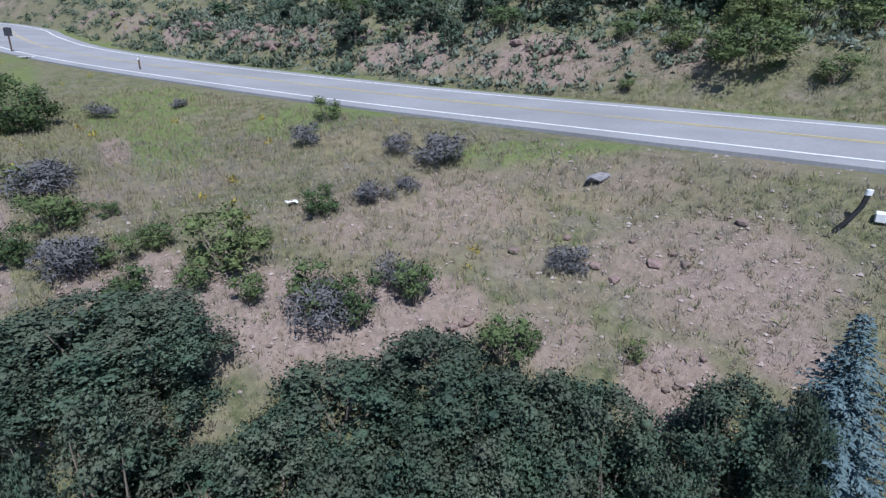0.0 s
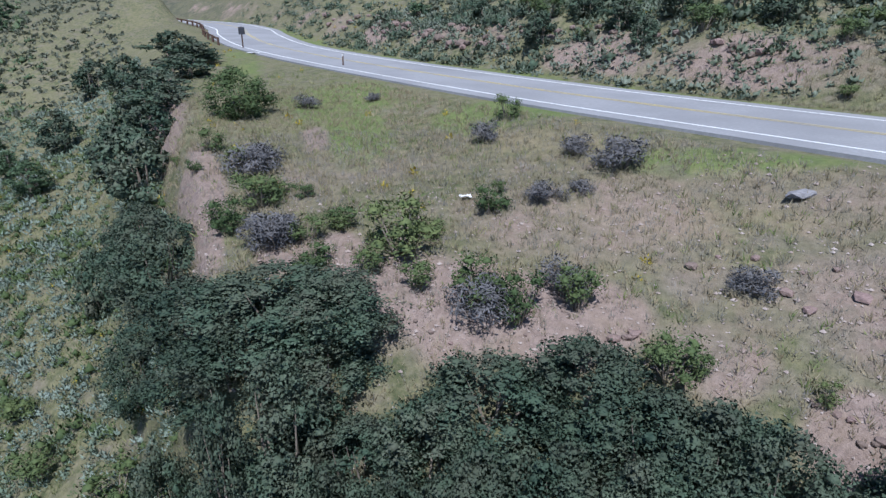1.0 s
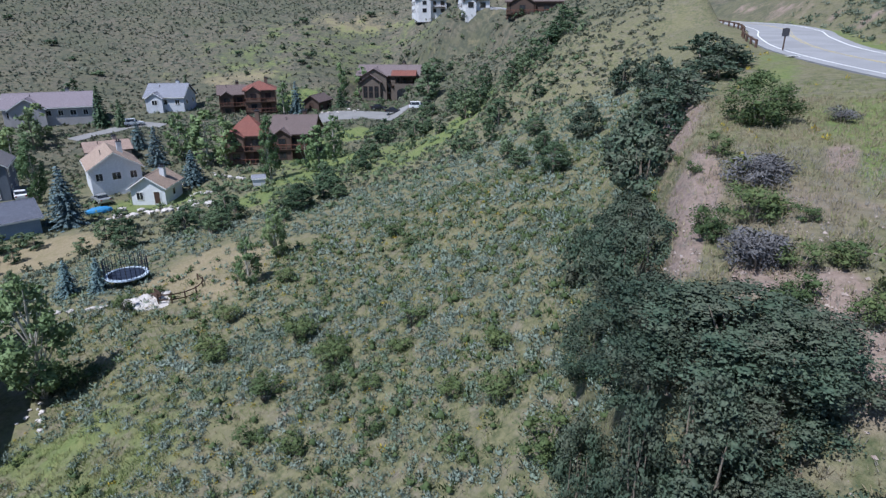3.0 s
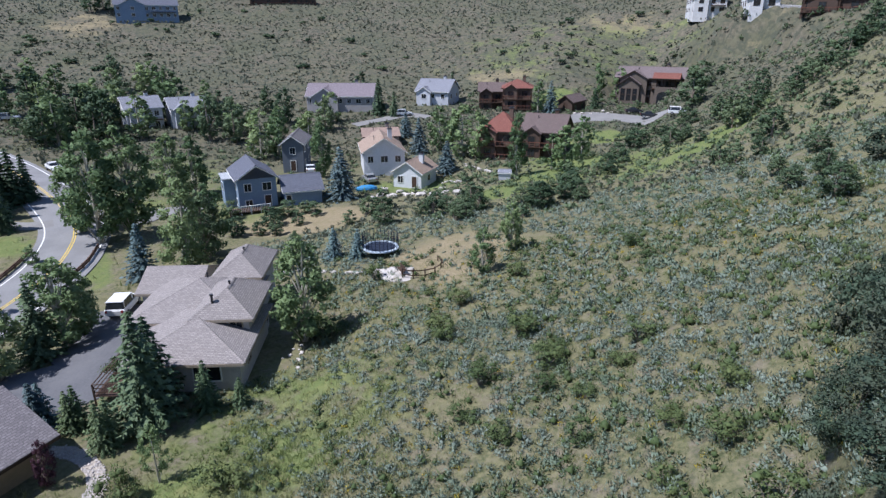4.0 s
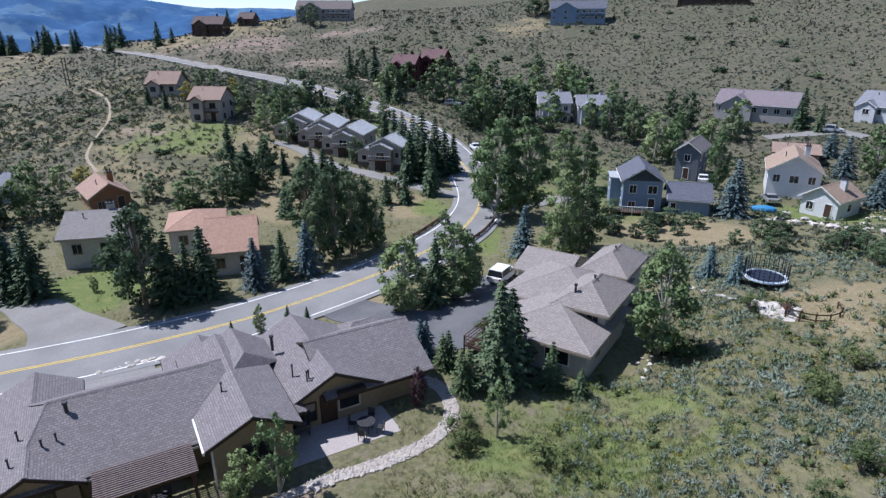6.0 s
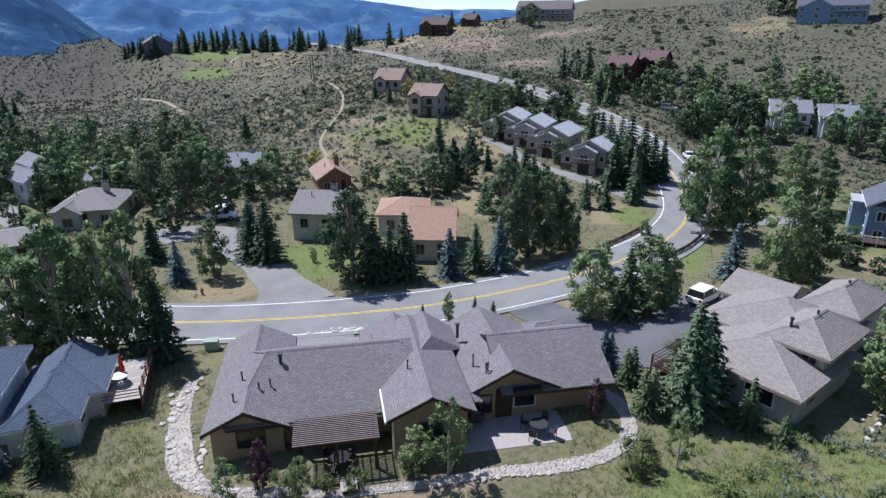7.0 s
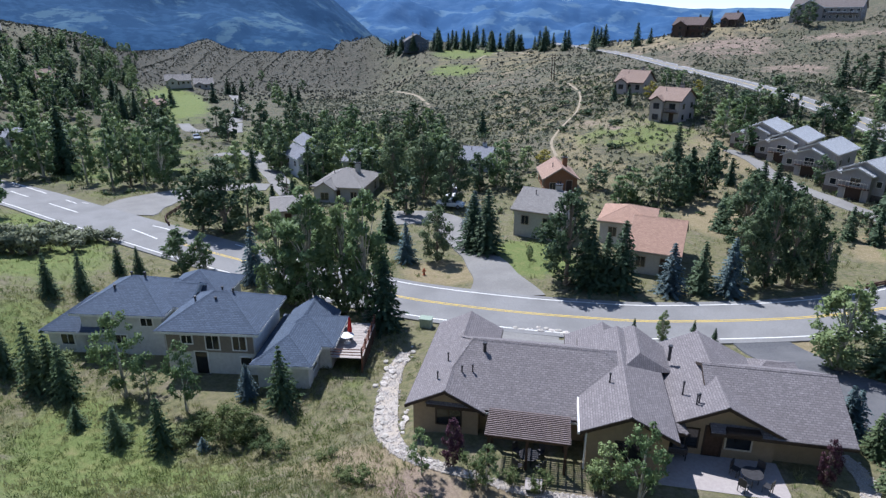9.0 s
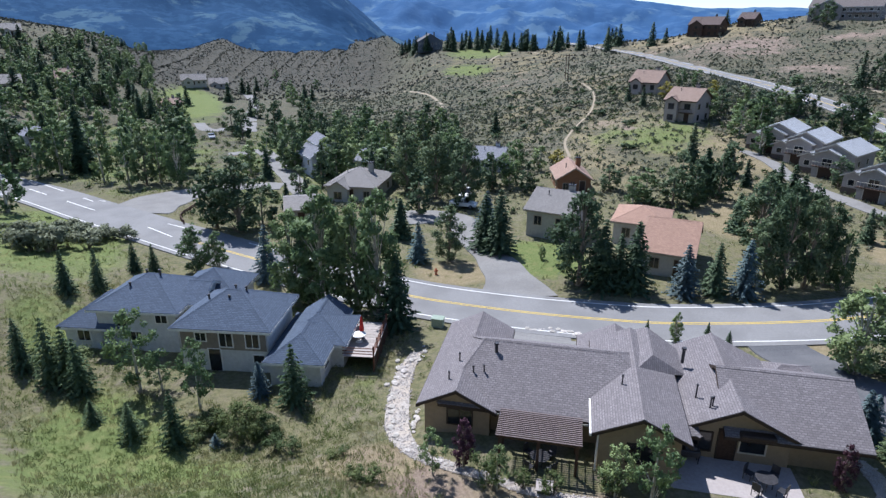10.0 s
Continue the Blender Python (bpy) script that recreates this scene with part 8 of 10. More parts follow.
# paved strips: name, surface, words, then x, y and half width along the line
STRIPS = [
    ('driveway', DRIVE, 'dark asphalt driveway', ((-41.7, -38.9, 2.6), (-41.1, -34.1, 2.8), (-40.6, -29.7, 3.4), (-42.2, -25.2, 4.6), (-47.9, -24.4, 5.0), (-56.6, -27.7, 3.2))),
    ('side_road', PALE_ROAD, 'pale worn asphalt side road', ((-23.1, -54.2, 4.2), (-23.9, -59.4, 2.8), (-24.6, -67.2, 2.3), (-24.9, -75.8, 2.4), (-25.4, -84.0, 2.4), (-22.2, -86.6, 3.4), (-17.6, -87.1, 3.4))),
    ('side_road', PALE_ROAD, 'pale asphalt side road at the junction', ((22.8, -98.3, 5.5), (20.1, -106.3, 4.4), (15.6, -113.3, 3.4), (8.5, -117.0, 3.0), (0.3, -115.6, 2.6))),
    ('driveway', PALE_ROAD, 'pale asphalt driveway between trees', ((-3.8, -103.8, 2.0), (-1.9, -119.6, 2.0), (1.1, -138.2, 2.0), (4.5, -158.4, 2.0), (9.2, -156.7, 2.0), (12.5, -156.0, 1.8))),
    ('village_lane', PALE_ROAD, 'pale lane through the lower village', ((9.2, -197.8, 2.4), (10.1, -247.3, 2.4), (10.6, -315.3, 2.4), (19.4, -400.0, 2.4))),
    ('village_lane', PALE_ROAD, 'pale lane on the green slope', ((26.9, -228.4, 1.8), (23.4, -211.2, 2.0), (18.9, -204.6, 2.2), (15.1, -212.0, 2.0), (9.9, -216.3, 2.0))),
    ('driveway', PALE_ROAD, 'wide pale driveway before the stone mansion', ((-139.2, 59.8, 4.2), (-148.1, 56.4, 5.0), (-150.9, 50.0, 4.5), (-149.9, 43.4, 3.4), (-145.0, 36.7, 2.4))),
    ('driveway', PALE_ROAD, 'pale parking court of the townhouses', ((-91.3, -102.3, 1.3), (-91.2, -95.0, 1.3), (-87.6, -84.8, 1.3), (-86.1, -75.0, 1.3), (-84.9, -64.4, 1.3), (-84.0, -53.7, 1.6), (-85.3, -50.1, 1.8))),
    ('gravel_track', TRAIL, 'pale dirt track up the hillside', ((-167.5, -159.1, 1.5), (-167.6, -147.9, 1.5), (-162.6, -132.1, 1.5), (-153.5, -119.5, 1.5))),
    ('foot_trail', TRAIL, 'narrow bare footpath over the dry hill', ((-59.1, -115.6, 0.3), (-64.6, -129.3, 0.3), (-73.1, -141.2, 0.3), (-84.4, -155.0, 0.3), (-94.4, -171.2, 0.3), (-101.2, -186.3, 0.4), (-105.0, -200.2, 0.4))),
    ('foot_trail', TRAIL, 'pale dirt track on the sage hill', ((-41.1, -229.4, 0.5), (-46.9, -231.3, 0.5), (-59.0, -230.6, 0.6), (-61.4, -225.8, 0.6), (-63.3, -245.5, 0.6), (-64.2, -276.7, 0.6), (-63.1, -308.6, 0.6))),
    ('foot_trail', TRAIL, 'pale track on the sage crest', ((-118.8, -337.7, 0.7), (-130.9, -355.1, 0.7), (-147.9, -357.1, 0.7), (-148.3, -333.0, 0.7))),
    ('gravel_path', GRAVEL, 'pale gravel path round the long house', ((-9.9, -45.0, 0.5), (-8.2, -41.9, 0.7), (-6.9, -37.9, 0.8), (-6.0, -33.6, 0.8), (-6.5, -30.2, 0.5), (-8.2, -28.3, 0.4), (-10.1, -26.8, 0.3), (-11.9, -25.2, 0.3), (-14.4, -23.8, 0.3), (-17.0, -22.4, 0.3), (-20.0, -21.1, 0.4), (-23.0, -19.3, 0.5), (-26.0, -18.0, 0.5), (-29.0, -18.0, 0.5), (-31.4, -19.7, 0.5), (-32.4, -21.7, 0.6), (-32.3, -22.4, 0.5))),
    ('driveway', PALE_ROAD, 'pale gravel drive behind the cottonwoods', ((-85.3, -40.0, 1.6), (-92.4, -37.3, 1.8), (-95.8, -31.6, 1.6))),
    ('village_lane', PALE_ROAD, 'pale lane among the upper houses', ((-159.5, -12.9, 1.6), (-164.9, -5.8, 1.8), (-169.5, 0.9, 2.2), (-165.9, 6.9, 1.6))),
    ('forecourt', PALE_ROAD, 'pale concrete forecourt of the long house', ((-18.9, -39.7, 2.8), (-19.9, -41.1, 2.8), (-22.2, -47.6, 3.2))),
]
LANE_LINES = [[(45.79, -126.25), (37.41, -115.81), (30.38, -106.87)], [(43.32, -118.53), (35.58, -109.25), (28.76, -101.09)], [(19.24, -89.86), (17.27, -87.21), (15.28, -84.43)], [(16.68, -90.78), (15.19, -89.32), (13.71, -87.63)], [(29.49, -107.01), (28.42, -106.37)]]
GUARD_A = [(-62.09, -45.37, -26.73), (-65.01, -45.59, -26.73), (-69.11, -46.15, -26.68), (-73.81, -47.00, -26.63)]
GUARD_B = [(-64.34, -37.95, -26.73), (-67.05, -38.06, -26.72), (-70.74, -38.41, -26.68), (-75.57, -39.56, -26.63)]
GUARD_C = [(14.47, -90.25, -26.73), (15.32, -93.35, -26.73), (15.17, -97.12, -26.97), (14.18, -101.51, -27.16)]
CAR_SPOTS = [(-55.82, -27.90, -26.17), (-112.43, -63.65, -24.32), (-156.41, 59.94, -20.69), (-145.65, 59.94, -20.40), (-129.62, 59.68, -17.58), (-168.50, 0.17, -22.45), (-117.67, -18.43, -26.40), (18.85, -184.54, -29.65), (-30.61, -97.61, -27.58), (-28.19, -91.35, -27.52), (-111.20, -6.64, -26.96), (-148.40, -91.79, -20.12), (-8.16, -129.44, -28.20)]
STONES_AT = [(-10.7, -45.8, 0.15), (-10.5, -44.6, 0.28), (-10.3, -44.6, 0.14), (-10.2, -43.8, 0.18), (-9.7, -43.3, 0.23), (-9.8, -43.5, 0.27), (-9.2, -43.6, 0.33), (-8.9, -43.6, 0.22), (-8.6, -42.9, 0.20), (-8.1, -42.4, 0.21), (-7.9, -41.7, 0.21), (-7.4, -41.4, 0.26), (-7.5, -41.2, 0.19), (-7.2, -40.7, 0.17), (-7.1, -40.2, 0.15), (-6.6, -38.9, 0.26), (-6.5, -38.3, 0.32), (-6.3, -38.2, 0.32), (-6.2, -37.0, 0.34), (-6.2, -36.4, 0.24), (-6.0, -36.2, 0.29), (-6.0, -35.1, 0.28), (-6.0, -34.6, 0.31), (-5.6, -34.0, 0.33), (-5.6, -33.8, 0.19), (-5.8, -32.9, 0.25), (-5.7, -32.8, 0.28), (-5.9, -32.1, 0.15), (-5.9, -31.2, 0.16), (-6.1, -30.7, 0.23)]
STONES_AT += [(-8.0, -36.2, 0.21), (-7.9, -35.5, 0.14), (-7.7, -35.2, 0.22), (-7.5, -34.6, 0.24), (-7.5, -34.2, 0.26), (-7.2, -33.9, 0.27), (-7.1, -33.6, 0.27), (-7.0, -33.2, 0.18), (-6.9, -32.7, 0.16), (-6.6, -31.3, 0.17), (-6.8, -30.8, 0.16), (-7.1, -30.3, 0.23), (-7.0, -29.9, 0.20), (-7.4, -29.6, 0.14), (-7.6, -29.1, 0.19), (-7.8, -28.9, 0.20), (-8.0, -28.5, 0.18), (-8.3, -28.4, 0.21), (-8.8, -28.0, 0.16), (-8.9, -27.9, 0.13), (-9.2, -27.7, 0.14), (-9.5, -27.3, 0.23), (-9.8, -27.2, 0.25), (-9.9, -26.8, 0.12), (-10.1, -26.9, 0.14), (-18.8, -21.3, 0.14), (-19.3, -20.9, 0.24), (-19.8, -20.7, 0.19), (-20.1, -20.5, 0.25), (-20.9, -20.1, 0.16)]
STONES_AT += [(-21.3, -19.9, 0.11), (-21.6, -19.5, 0.13), (-22.2, -19.2, 0.17), (-22.7, -18.9, 0.19), (-23.1, -18.6, 0.12), (-23.8, -18.4, 0.13), (-24.4, -18.3, 0.23), (-24.9, -18.1, 0.15), (-25.6, -18.0, 0.15), (-26.1, -17.6, 0.12), (-26.9, -17.6, 0.19), (-21.1, -47.3, 0.33), (-21.4, -47.0, 0.23), (-21.8, -46.9, 0.27), (-22.2, -46.9, 0.23), (-22.6, -46.8, 0.22), (-23.3, -46.8, 0.28), (-23.2, -46.1, 0.37), (-23.9, -46.4, 0.33), (-24.2, -45.8, 0.37), (-24.5, -45.7, 0.23), (-24.8, -45.7, 0.37), (-24.8, -45.0, 0.23), (-25.3, -45.0, 0.41), (-25.2, -44.3, 0.20), (-6.5, -40.6, 0.29), (-7.1, -40.4, 0.34), (-7.1, -40.8, 0.30), (-8.0, -41.2, 0.23), (-7.8, -43.1, 0.25)]
STONES_AT += [(-7.8, -42.7, 0.33), (-8.2, -42.0, 0.39), (-8.2, -42.8, 0.27), (-8.0, -44.1, 0.29), (-8.0, -44.1, 0.20), (-95.6, -5.3, 0.63), (-97.6, -4.3, 0.86), (-98.9, -4.2, 0.70), (-104.1, -3.6, 0.88), (-96.4, -2.4, 0.79), (-96.1, -2.0, 0.94), (-101.4, -0.9, 0.69), (-98.0, -0.2, 0.59), (-96.8, 0.3, 0.65), (-97.7, 1.3, 0.50), (-94.8, 2.2, 0.90), (-95.0, 2.7, 0.76), (-97.8, 3.2, 0.47), (-91.0, 3.9, 0.45), (-93.3, 4.3, 0.77), (-93.8, 5.0, 0.59), (-97.4, 6.2, 0.87), (-93.2, 6.3, 0.67), (-94.7, 7.0, 0.44), (-91.6, 8.0, 0.83), (-89.5, 7.8, 0.56), (-89.3, 8.2, 0.91), (-118.2, 12.0, 0.36), (-116.7, 12.1, 0.37), (-116.7, 12.7, 0.34)]
STONES_AT += [(-115.6, 13.0, 0.51), (-114.9, 13.5, 0.27), (-112.7, 14.0, 0.48), (-111.7, 14.1, 0.47), (-110.7, 14.5, 0.25), (-109.8, 15.1, 0.55), (-108.8, 15.4, 0.48), (-108.0, 15.8, 0.50), (-106.5, 16.1, 0.35), (-104.6, 16.3, 0.41), (-103.7, 16.8, 0.54), (-116.6, 5.9, 0.29), (-115.5, 6.1, 0.42), (-113.7, 6.5, 0.46), (-110.9, 6.8, 0.26), (-109.5, 7.0, 0.35), (-109.4, 7.7, 0.49), (-106.3, 8.3, 0.44), (-104.0, 8.9, 0.44), (-105.0, 9.4, 0.52), (-104.4, 9.9, 0.32), (-63.4, -13.9, 0.26), (-63.1, -13.5, 0.29), (-62.5, -12.7, 0.32), (-63.0, -12.0, 0.27), (-62.8, -11.4, 0.29), (-61.1, -10.2, 0.26), (-61.2, -9.6, 0.47), (-60.9, -9.0, 0.40), (-60.4, -8.0, 0.25)]
STONES_AT += [(-60.3, -7.8, 0.37), (-59.5, -6.4, 0.26), (-59.3, -5.9, 0.31), (-58.7, -5.2, 0.39), (-58.8, -4.8, 0.22), (-58.2, -3.1, 0.50), (-57.2, -3.1, 0.58), (-57.5, -2.4, 0.55), (-56.7, -2.1, 0.35), (-56.5, -1.6, 0.50), (-57.1, -1.2, 0.47), (-56.7, -0.6, 0.40), (-55.7, -1.1, 0.35), (-56.2, -1.0, 0.39), (-56.7, -0.6, 0.34), (-56.4, -0.4, 0.59), (-57.2, 0.3, 0.48), (-43.6, -10.2, 0.29), (-44.0, -9.7, 0.50), (-45.0, -9.6, 0.40), (-44.9, -9.1, 0.32), (-45.6, -9.0, 0.36), (-44.4, -8.8, 0.47), (-44.2, -8.9, 0.31), (-43.2, -8.8, 0.49), (-43.4, -9.0, 0.37), (-42.0, -8.7, 0.52), (-153.9, 43.6, 0.52), (-153.5, 45.3, 0.66), (-153.7, 46.2, 0.48)]
STONES_AT += [(-153.8, 47.7, 0.48), (-154.8, 49.5, 0.33), (-157.2, 51.9, 0.60), (-154.8, 52.5, 0.59), (-156.0, 53.8, 0.58), (-157.3, 56.2, 0.55), (-158.4, 57.4, 0.46), (-159.8, 59.3, 0.68), (-157.9, 60.4, 0.68), (1.7, 14.6, 0.18), (2.3, 15.0, 0.09), (3.1, 15.0, 0.14), (4.0, 14.5, 0.09), (4.7, 14.6, 0.12), (5.5, 13.9, 0.13), (6.0, 14.0, 0.09), (6.7, 14.2, 0.09), (7.3, 14.4, 0.18), (3.8, 11.2, 0.14), (4.1, 11.0, 0.10), (4.3, 10.9, 0.11), (4.4, 10.5, 0.10), (4.6, 10.5, 0.09), (4.7, 10.5, 0.15), (5.3, 11.0, 0.11), (0.6, 12.5, 0.09), (0.4, 12.5, 0.08), (0.5, 12.4, 0.13), (0.5, 12.4, 0.16), (0.4, 12.3, 0.15)]
STONES_AT += [(0.3, 12.3, 0.10), (0.1, 12.2, 0.16), (3.6, 13.9, 0.18), (4.0, 13.4, 0.17), (5.0, 13.7, 0.21), (5.7, 13.5, 0.19), (-3.9, 11.6, 0.08), (-4.3, 11.7, 0.07), (-3.4, 11.5, 0.07), (-3.5, 12.3, 0.07), (-2.5, 12.4, 0.10), (-1.8, 12.6, 0.08), (-1.4, 12.9, 0.04), (-1.8, 12.0, 0.06), (-2.4, 12.1, 0.06), (-2.6, 11.5, 0.05), (-38.8, 74.3, 0.63), (-36.5, 71.6, 0.32), (-36.9, 71.1, 0.53), (-33.2, 67.6, 0.50), (-32.9, 67.1, 0.32), (-33.0, 68.9, 0.57), (-32.6, 69.9, 0.51), (-32.6, 70.3, 0.48), (-27.4, 62.7, 0.47), (-31.4, 70.7, 0.35), (-26.7, 63.2, 0.56), (-29.7, 69.2, 0.53), (-25.0, 60.5, 0.60), (-25.2, 63.9, 0.33)]
STONES_AT += [(-23.0, 59.8, 0.68), (-24.2, 61.6, 0.45), (-22.7, 60.7, 0.57), (-21.0, 57.7, 0.30), (-19.9, 57.1, 0.57), (-19.1, 55.9, 0.68), (-19.0, 56.4, 0.60), (-17.4, 54.2, 0.58), (-15.9, 52.3, 0.36), (-15.7, 53.3, 0.34), (-15.7, 52.5, 0.60), (-14.7, 51.8, 0.63), (-14.3, 51.2, 0.42), (-13.9, 51.3, 0.43), (-12.6, 50.2, 0.52), (-12.1, 49.8, 0.64), (-12.0, 49.7, 0.58), (-10.6, 49.1, 0.46), (-9.9, 47.8, 0.33), (-10.0, 48.1, 0.38), (-24.4, 61.2, 0.21), (-23.4, 61.2, 0.34), (-24.3, 64.9, 0.36), (-22.6, 61.0, 0.32), (-18.6, 57.4, 0.23), (-17.0, 54.1, 0.31), (-16.6, 55.6, 0.42), (-15.0, 53.8, 0.37), (-14.2, 53.0, 0.44), (-12.2, 50.7, 0.44)]
STONES_AT += [(-13.8, 57.3, 0.36), (-10.7, 50.8, 0.26), (-9.0, 48.9, 0.27), (-8.8, 48.3, 0.37), (-7.5, 48.1, 0.23), (-6.4, 46.4, 0.41), (-5.9, 46.6, 0.38), (-4.8, 46.4, 0.29), (-4.3, 45.5, 0.24), (-3.0, 45.8, 0.35), (-2.3, 44.1, 0.38), (-1.9, 44.4, 0.33), (-0.4, 43.6, 0.19), (0.3, 42.4, 0.29), (0.8, 41.6, 0.34), (1.4, 40.6, 0.20), (1.9, 40.8, 0.33), (2.4, 39.0, 0.20), (3.9, 38.8, 0.35), (4.1, 38.7, 0.43), (4.7, 37.9, 0.25), (4.8, 38.1, 0.41), (5.6, 37.1, 0.30), (6.0, 37.1, 0.41)]

# ---- trees and shrubs ----
def near_far(rows, limit=78.0):
    close = [math.hypot(r[0], r[1]) < limit or (r[2] > 9.5 and math.hypot(r[0], r[1]) < 120) for r in rows]
    return [r for r, k in zip(rows, close) if k], [r for r, k in zip(rows, close) if not k]


SPRUCE_AT += [(0.6, -40.3, 5.0, 0.8), (8.5, -37.2, 4.3, 0.7), (11.5, -38.7, 3.0, 0.9), (14.6, -41.5, 1.9, 1.2), (16.3, -45.6, 4.8, 0.75), (17.6, -47.4, 5.1, 0.75), (18.9, -47.7, 5.8, 0.75), (21.5, -49.6, 4.7, 0.8)]
BLUE_AT += [(3.1, -42.0, 3.0, 1.1), (5.9, -36.4, 1.1, 1.6)]
DARK_SHRUBS = [(4.1, -37.1, 2.7, 1.05), (2.6, -36.9, 1.5, 1.2), (6.3, -38.6, 1.6, 1.1)]
LIGHT_TREES = [(12.0, -44.6, 7.3, 0.9), (10.5, -44.6, 3.6, 1.1), (7.4, -41.2, 5.9, 0.75), (-7.0, -27.9, 3.4, 0.8), (-10.2, -25.7, 3.3, 0.7), (-16.4, -23.5, 3.6, 1.0), (-18.1, -22.6, 5.3, 0.85)]
GULLY = [(-105.2, 80.2), (-92.6, 69.2), (-93.7, 65.5), (-95.7, 61.8), (-109.9, 62.7), (-108.1, 57.7), (-111.1, 49.3), (-120.1, 45.9), (-100.0, 34.9), (-75.4, 20.8), (-75.8, 15.6), (-84.0, 22.0), (-91.0, 30.0), (-99.0, 58.0), (-104.0, 70.0), (-100.0, 75.0), (-118.0, 55.0), (-114.0, 60.0)]
DARK_AT += [(x + dx, y + dy, 1.9 + 0.5 * ((k * 7 + j) % 4), 2.0) for k, (x, y) in enumerate(GULLY) for j, (dx, dy) in enumerate(((0, 0), (2.6, 1.4), (-2.0, 2.2)))]
GROVE = "trees of the village"
BIG_SHRUBS = [r for r in SHRUB_AT if r[2] > 1.7 and math.hypot(r[0], r[1]) < 110 and r[1] > 15]
SLOPE_ASPENS = [r for k, r in enumerate(DARK_AT) if r[0] > 18 and r[1] < -95 and k % 3]
DARK_AT = [r for r in DARK_AT if r not in SLOPE_ASPENS]
ASPEN_AT = ASPEN_AT + SLOPE_ASPENS
SAPLINGS = [r for r in ASPEN_AT if r[2] < 6 and math.hypot(r[0], r[1]) < 50]
ASPEN_AT = [r for r in ASPEN_AT if r not in SAPLINGS]
SAPLINGS = SAPLINGS + LIGHT_TREES
plant_all([broadleaf("serviceberry_bush", "dense dark green bush on the grassy slope", 161 + k, LEAF_SHRUB, BARK, 3.0, 2.1, 6000, 0.055, 0.0, 60, 4, "shrubs on the slope", 0.75, 0.45) for k in range(2)], DARK_SHRUBS + [r for r in BIG_SHRUBS if math.hypot(r[0], r[1]) < 40], 3.0)
plant_all([broadleaf("young_aspen", "slender young aspen with airy foliage", 151 + k, LEAF_ASPEN, ASPEN_BARK, 5.0, 1.75, 1500, 0.085, 0.2, 46, group=GROVE, fat=0.6, core=0.5) for k in range(3)], SAPLINGS, 5.0)
for rows, name, words, m, bark, wide, seed in (
        (ASPEN_AT, "aspen_tree", "leafy green aspen with a pale slender trunk", LEAF_ASPEN, ASPEN_BARK, 2.15, 11),
        (DARK_AT, "cottonwood_tree", "dense dark green broadleaf tree", LEAF_DARK, BARK, 2.45, 31),
        (YELLOW_AT, "yellow_tree", "small tree with yellow foliage beside a house", LEAF_YELLOW, BARK, 2.7, 51),
        (PURPLE_AT, "plum_tree", "small tree with dark purple leaves", LEAF_PURPLE, BARK, 2.4, 61)):
    near, away = near_far(rows)
    plant_all([broadleaf(name, words, seed + k, m, bark, 8.0, wide, 3200, 0.132, 0.08, 60, group=GROVE, fat=0.8) for k in range(min(3, len(near)))], near, 8.0)
    plant_all([broadleaf(name, words, seed + 5 + k, m, bark, 8.0, wide * 1.0, 560, 0.26, 0.06, 26, group=GROVE, fat=0.95, core=0.5) for k in range(min(3, len(away)))], away, 8.0)
near, away = near_far(SPRUCE_AT)
plant_all([conifer("spruce_tree", "dark green spruce with drooping boughs", 71 + k, NEEDLE, 8.0, 2.75, 22) for k in range(3)], [r for r in near if math.hypot(r[0], r[1]) >= 52 or r[2] > 6], 8.0)
plant_all([conifer("young_spruce", "young green spruce on the grassy slope", 171 + k, NEEDLE_YOUNG, 8.0, 3.7, 15, tuft=1.25) for k in range(3)], [r for r in near if math.hypot(r[0], r[1]) < 52 and r[2] <= 6], 8.0)
plant_all([conifer("spruce_tree", "dark green spruce, tall and narrow", 76 + k, NEEDLE, 8.0, 2.3, 17, tuft=1.6) for k in range(2)], away, 8.0)
near, away = [r for r in BLUE_AT if math.hypot(r[0], r[1]) > 15], [r for r in BLUE_AT if math.hypot(r[0], r[1]) <= 15]
plant_all([conifer("blue_spruce_tree", "silvery blue spruce top close by", 85, NEEDLE_BLUE, 8.0, 2.1, 44, tuft=0.36)], away, 8.0)
plant_all([conifer("blue_spruce_tree", "silvery blue spruce with dense whorls of boughs", 81 + k, NEEDLE_BLUE, 8.0, 2.9, 21) for k in range(2)], near, 8.0)
plant_all([broadleaf("oak_clump", "dense dark green scrub oak with many stems", 91 + k, LEAF_OAK, BARK, 4.0, 2.1, 13500, 0.047, 0.0, 90, 5, "scrub oaks", 0.72, 0.42) for k in range(3)], [(x, y, h, w * 4.0 / 4.4) for x, y, h, w in OAK_AT if math.hypot(x, y) < 28 and h <= 4.8], 4.0)
plant_all([broadleaf("oak_clump", "tall dense scrub oak with many stems", 191 + k, LEAF_OAK, BARK, 7.0, 2.3, 16000, 0.054, 0.0, 110, 5, "scrub oaks", 0.7, 0.42) for k in range(2)], [(x, y, h, w * 7.0 / 4.9) for x, y, h, w in OAK_AT if math.hypot(x, y) < 28 and h > 4.8], 7.0)
plant_all([broadleaf("oak_clump", "dark green scrub oak on the edge of the bank", 95 + k, LEAF_OAK, BARK, 4.0, 2.1, 1900, 0.125, 0.0, 50, 4, "scrub oaks", 0.8, 0.5) for k in range(2)], [(x, y, h, w * 4.0 / 4.4) for x, y, h, w in OAK_AT if math.hypot(x, y) >= 28] + [r for r in BIG_SHRUBS if math.hypot(r[0], r[1]) >= 40], 4.0)
near, away = near_far([r for r in SHRUB_AT if r not in BIG_SHRUBS], 60)
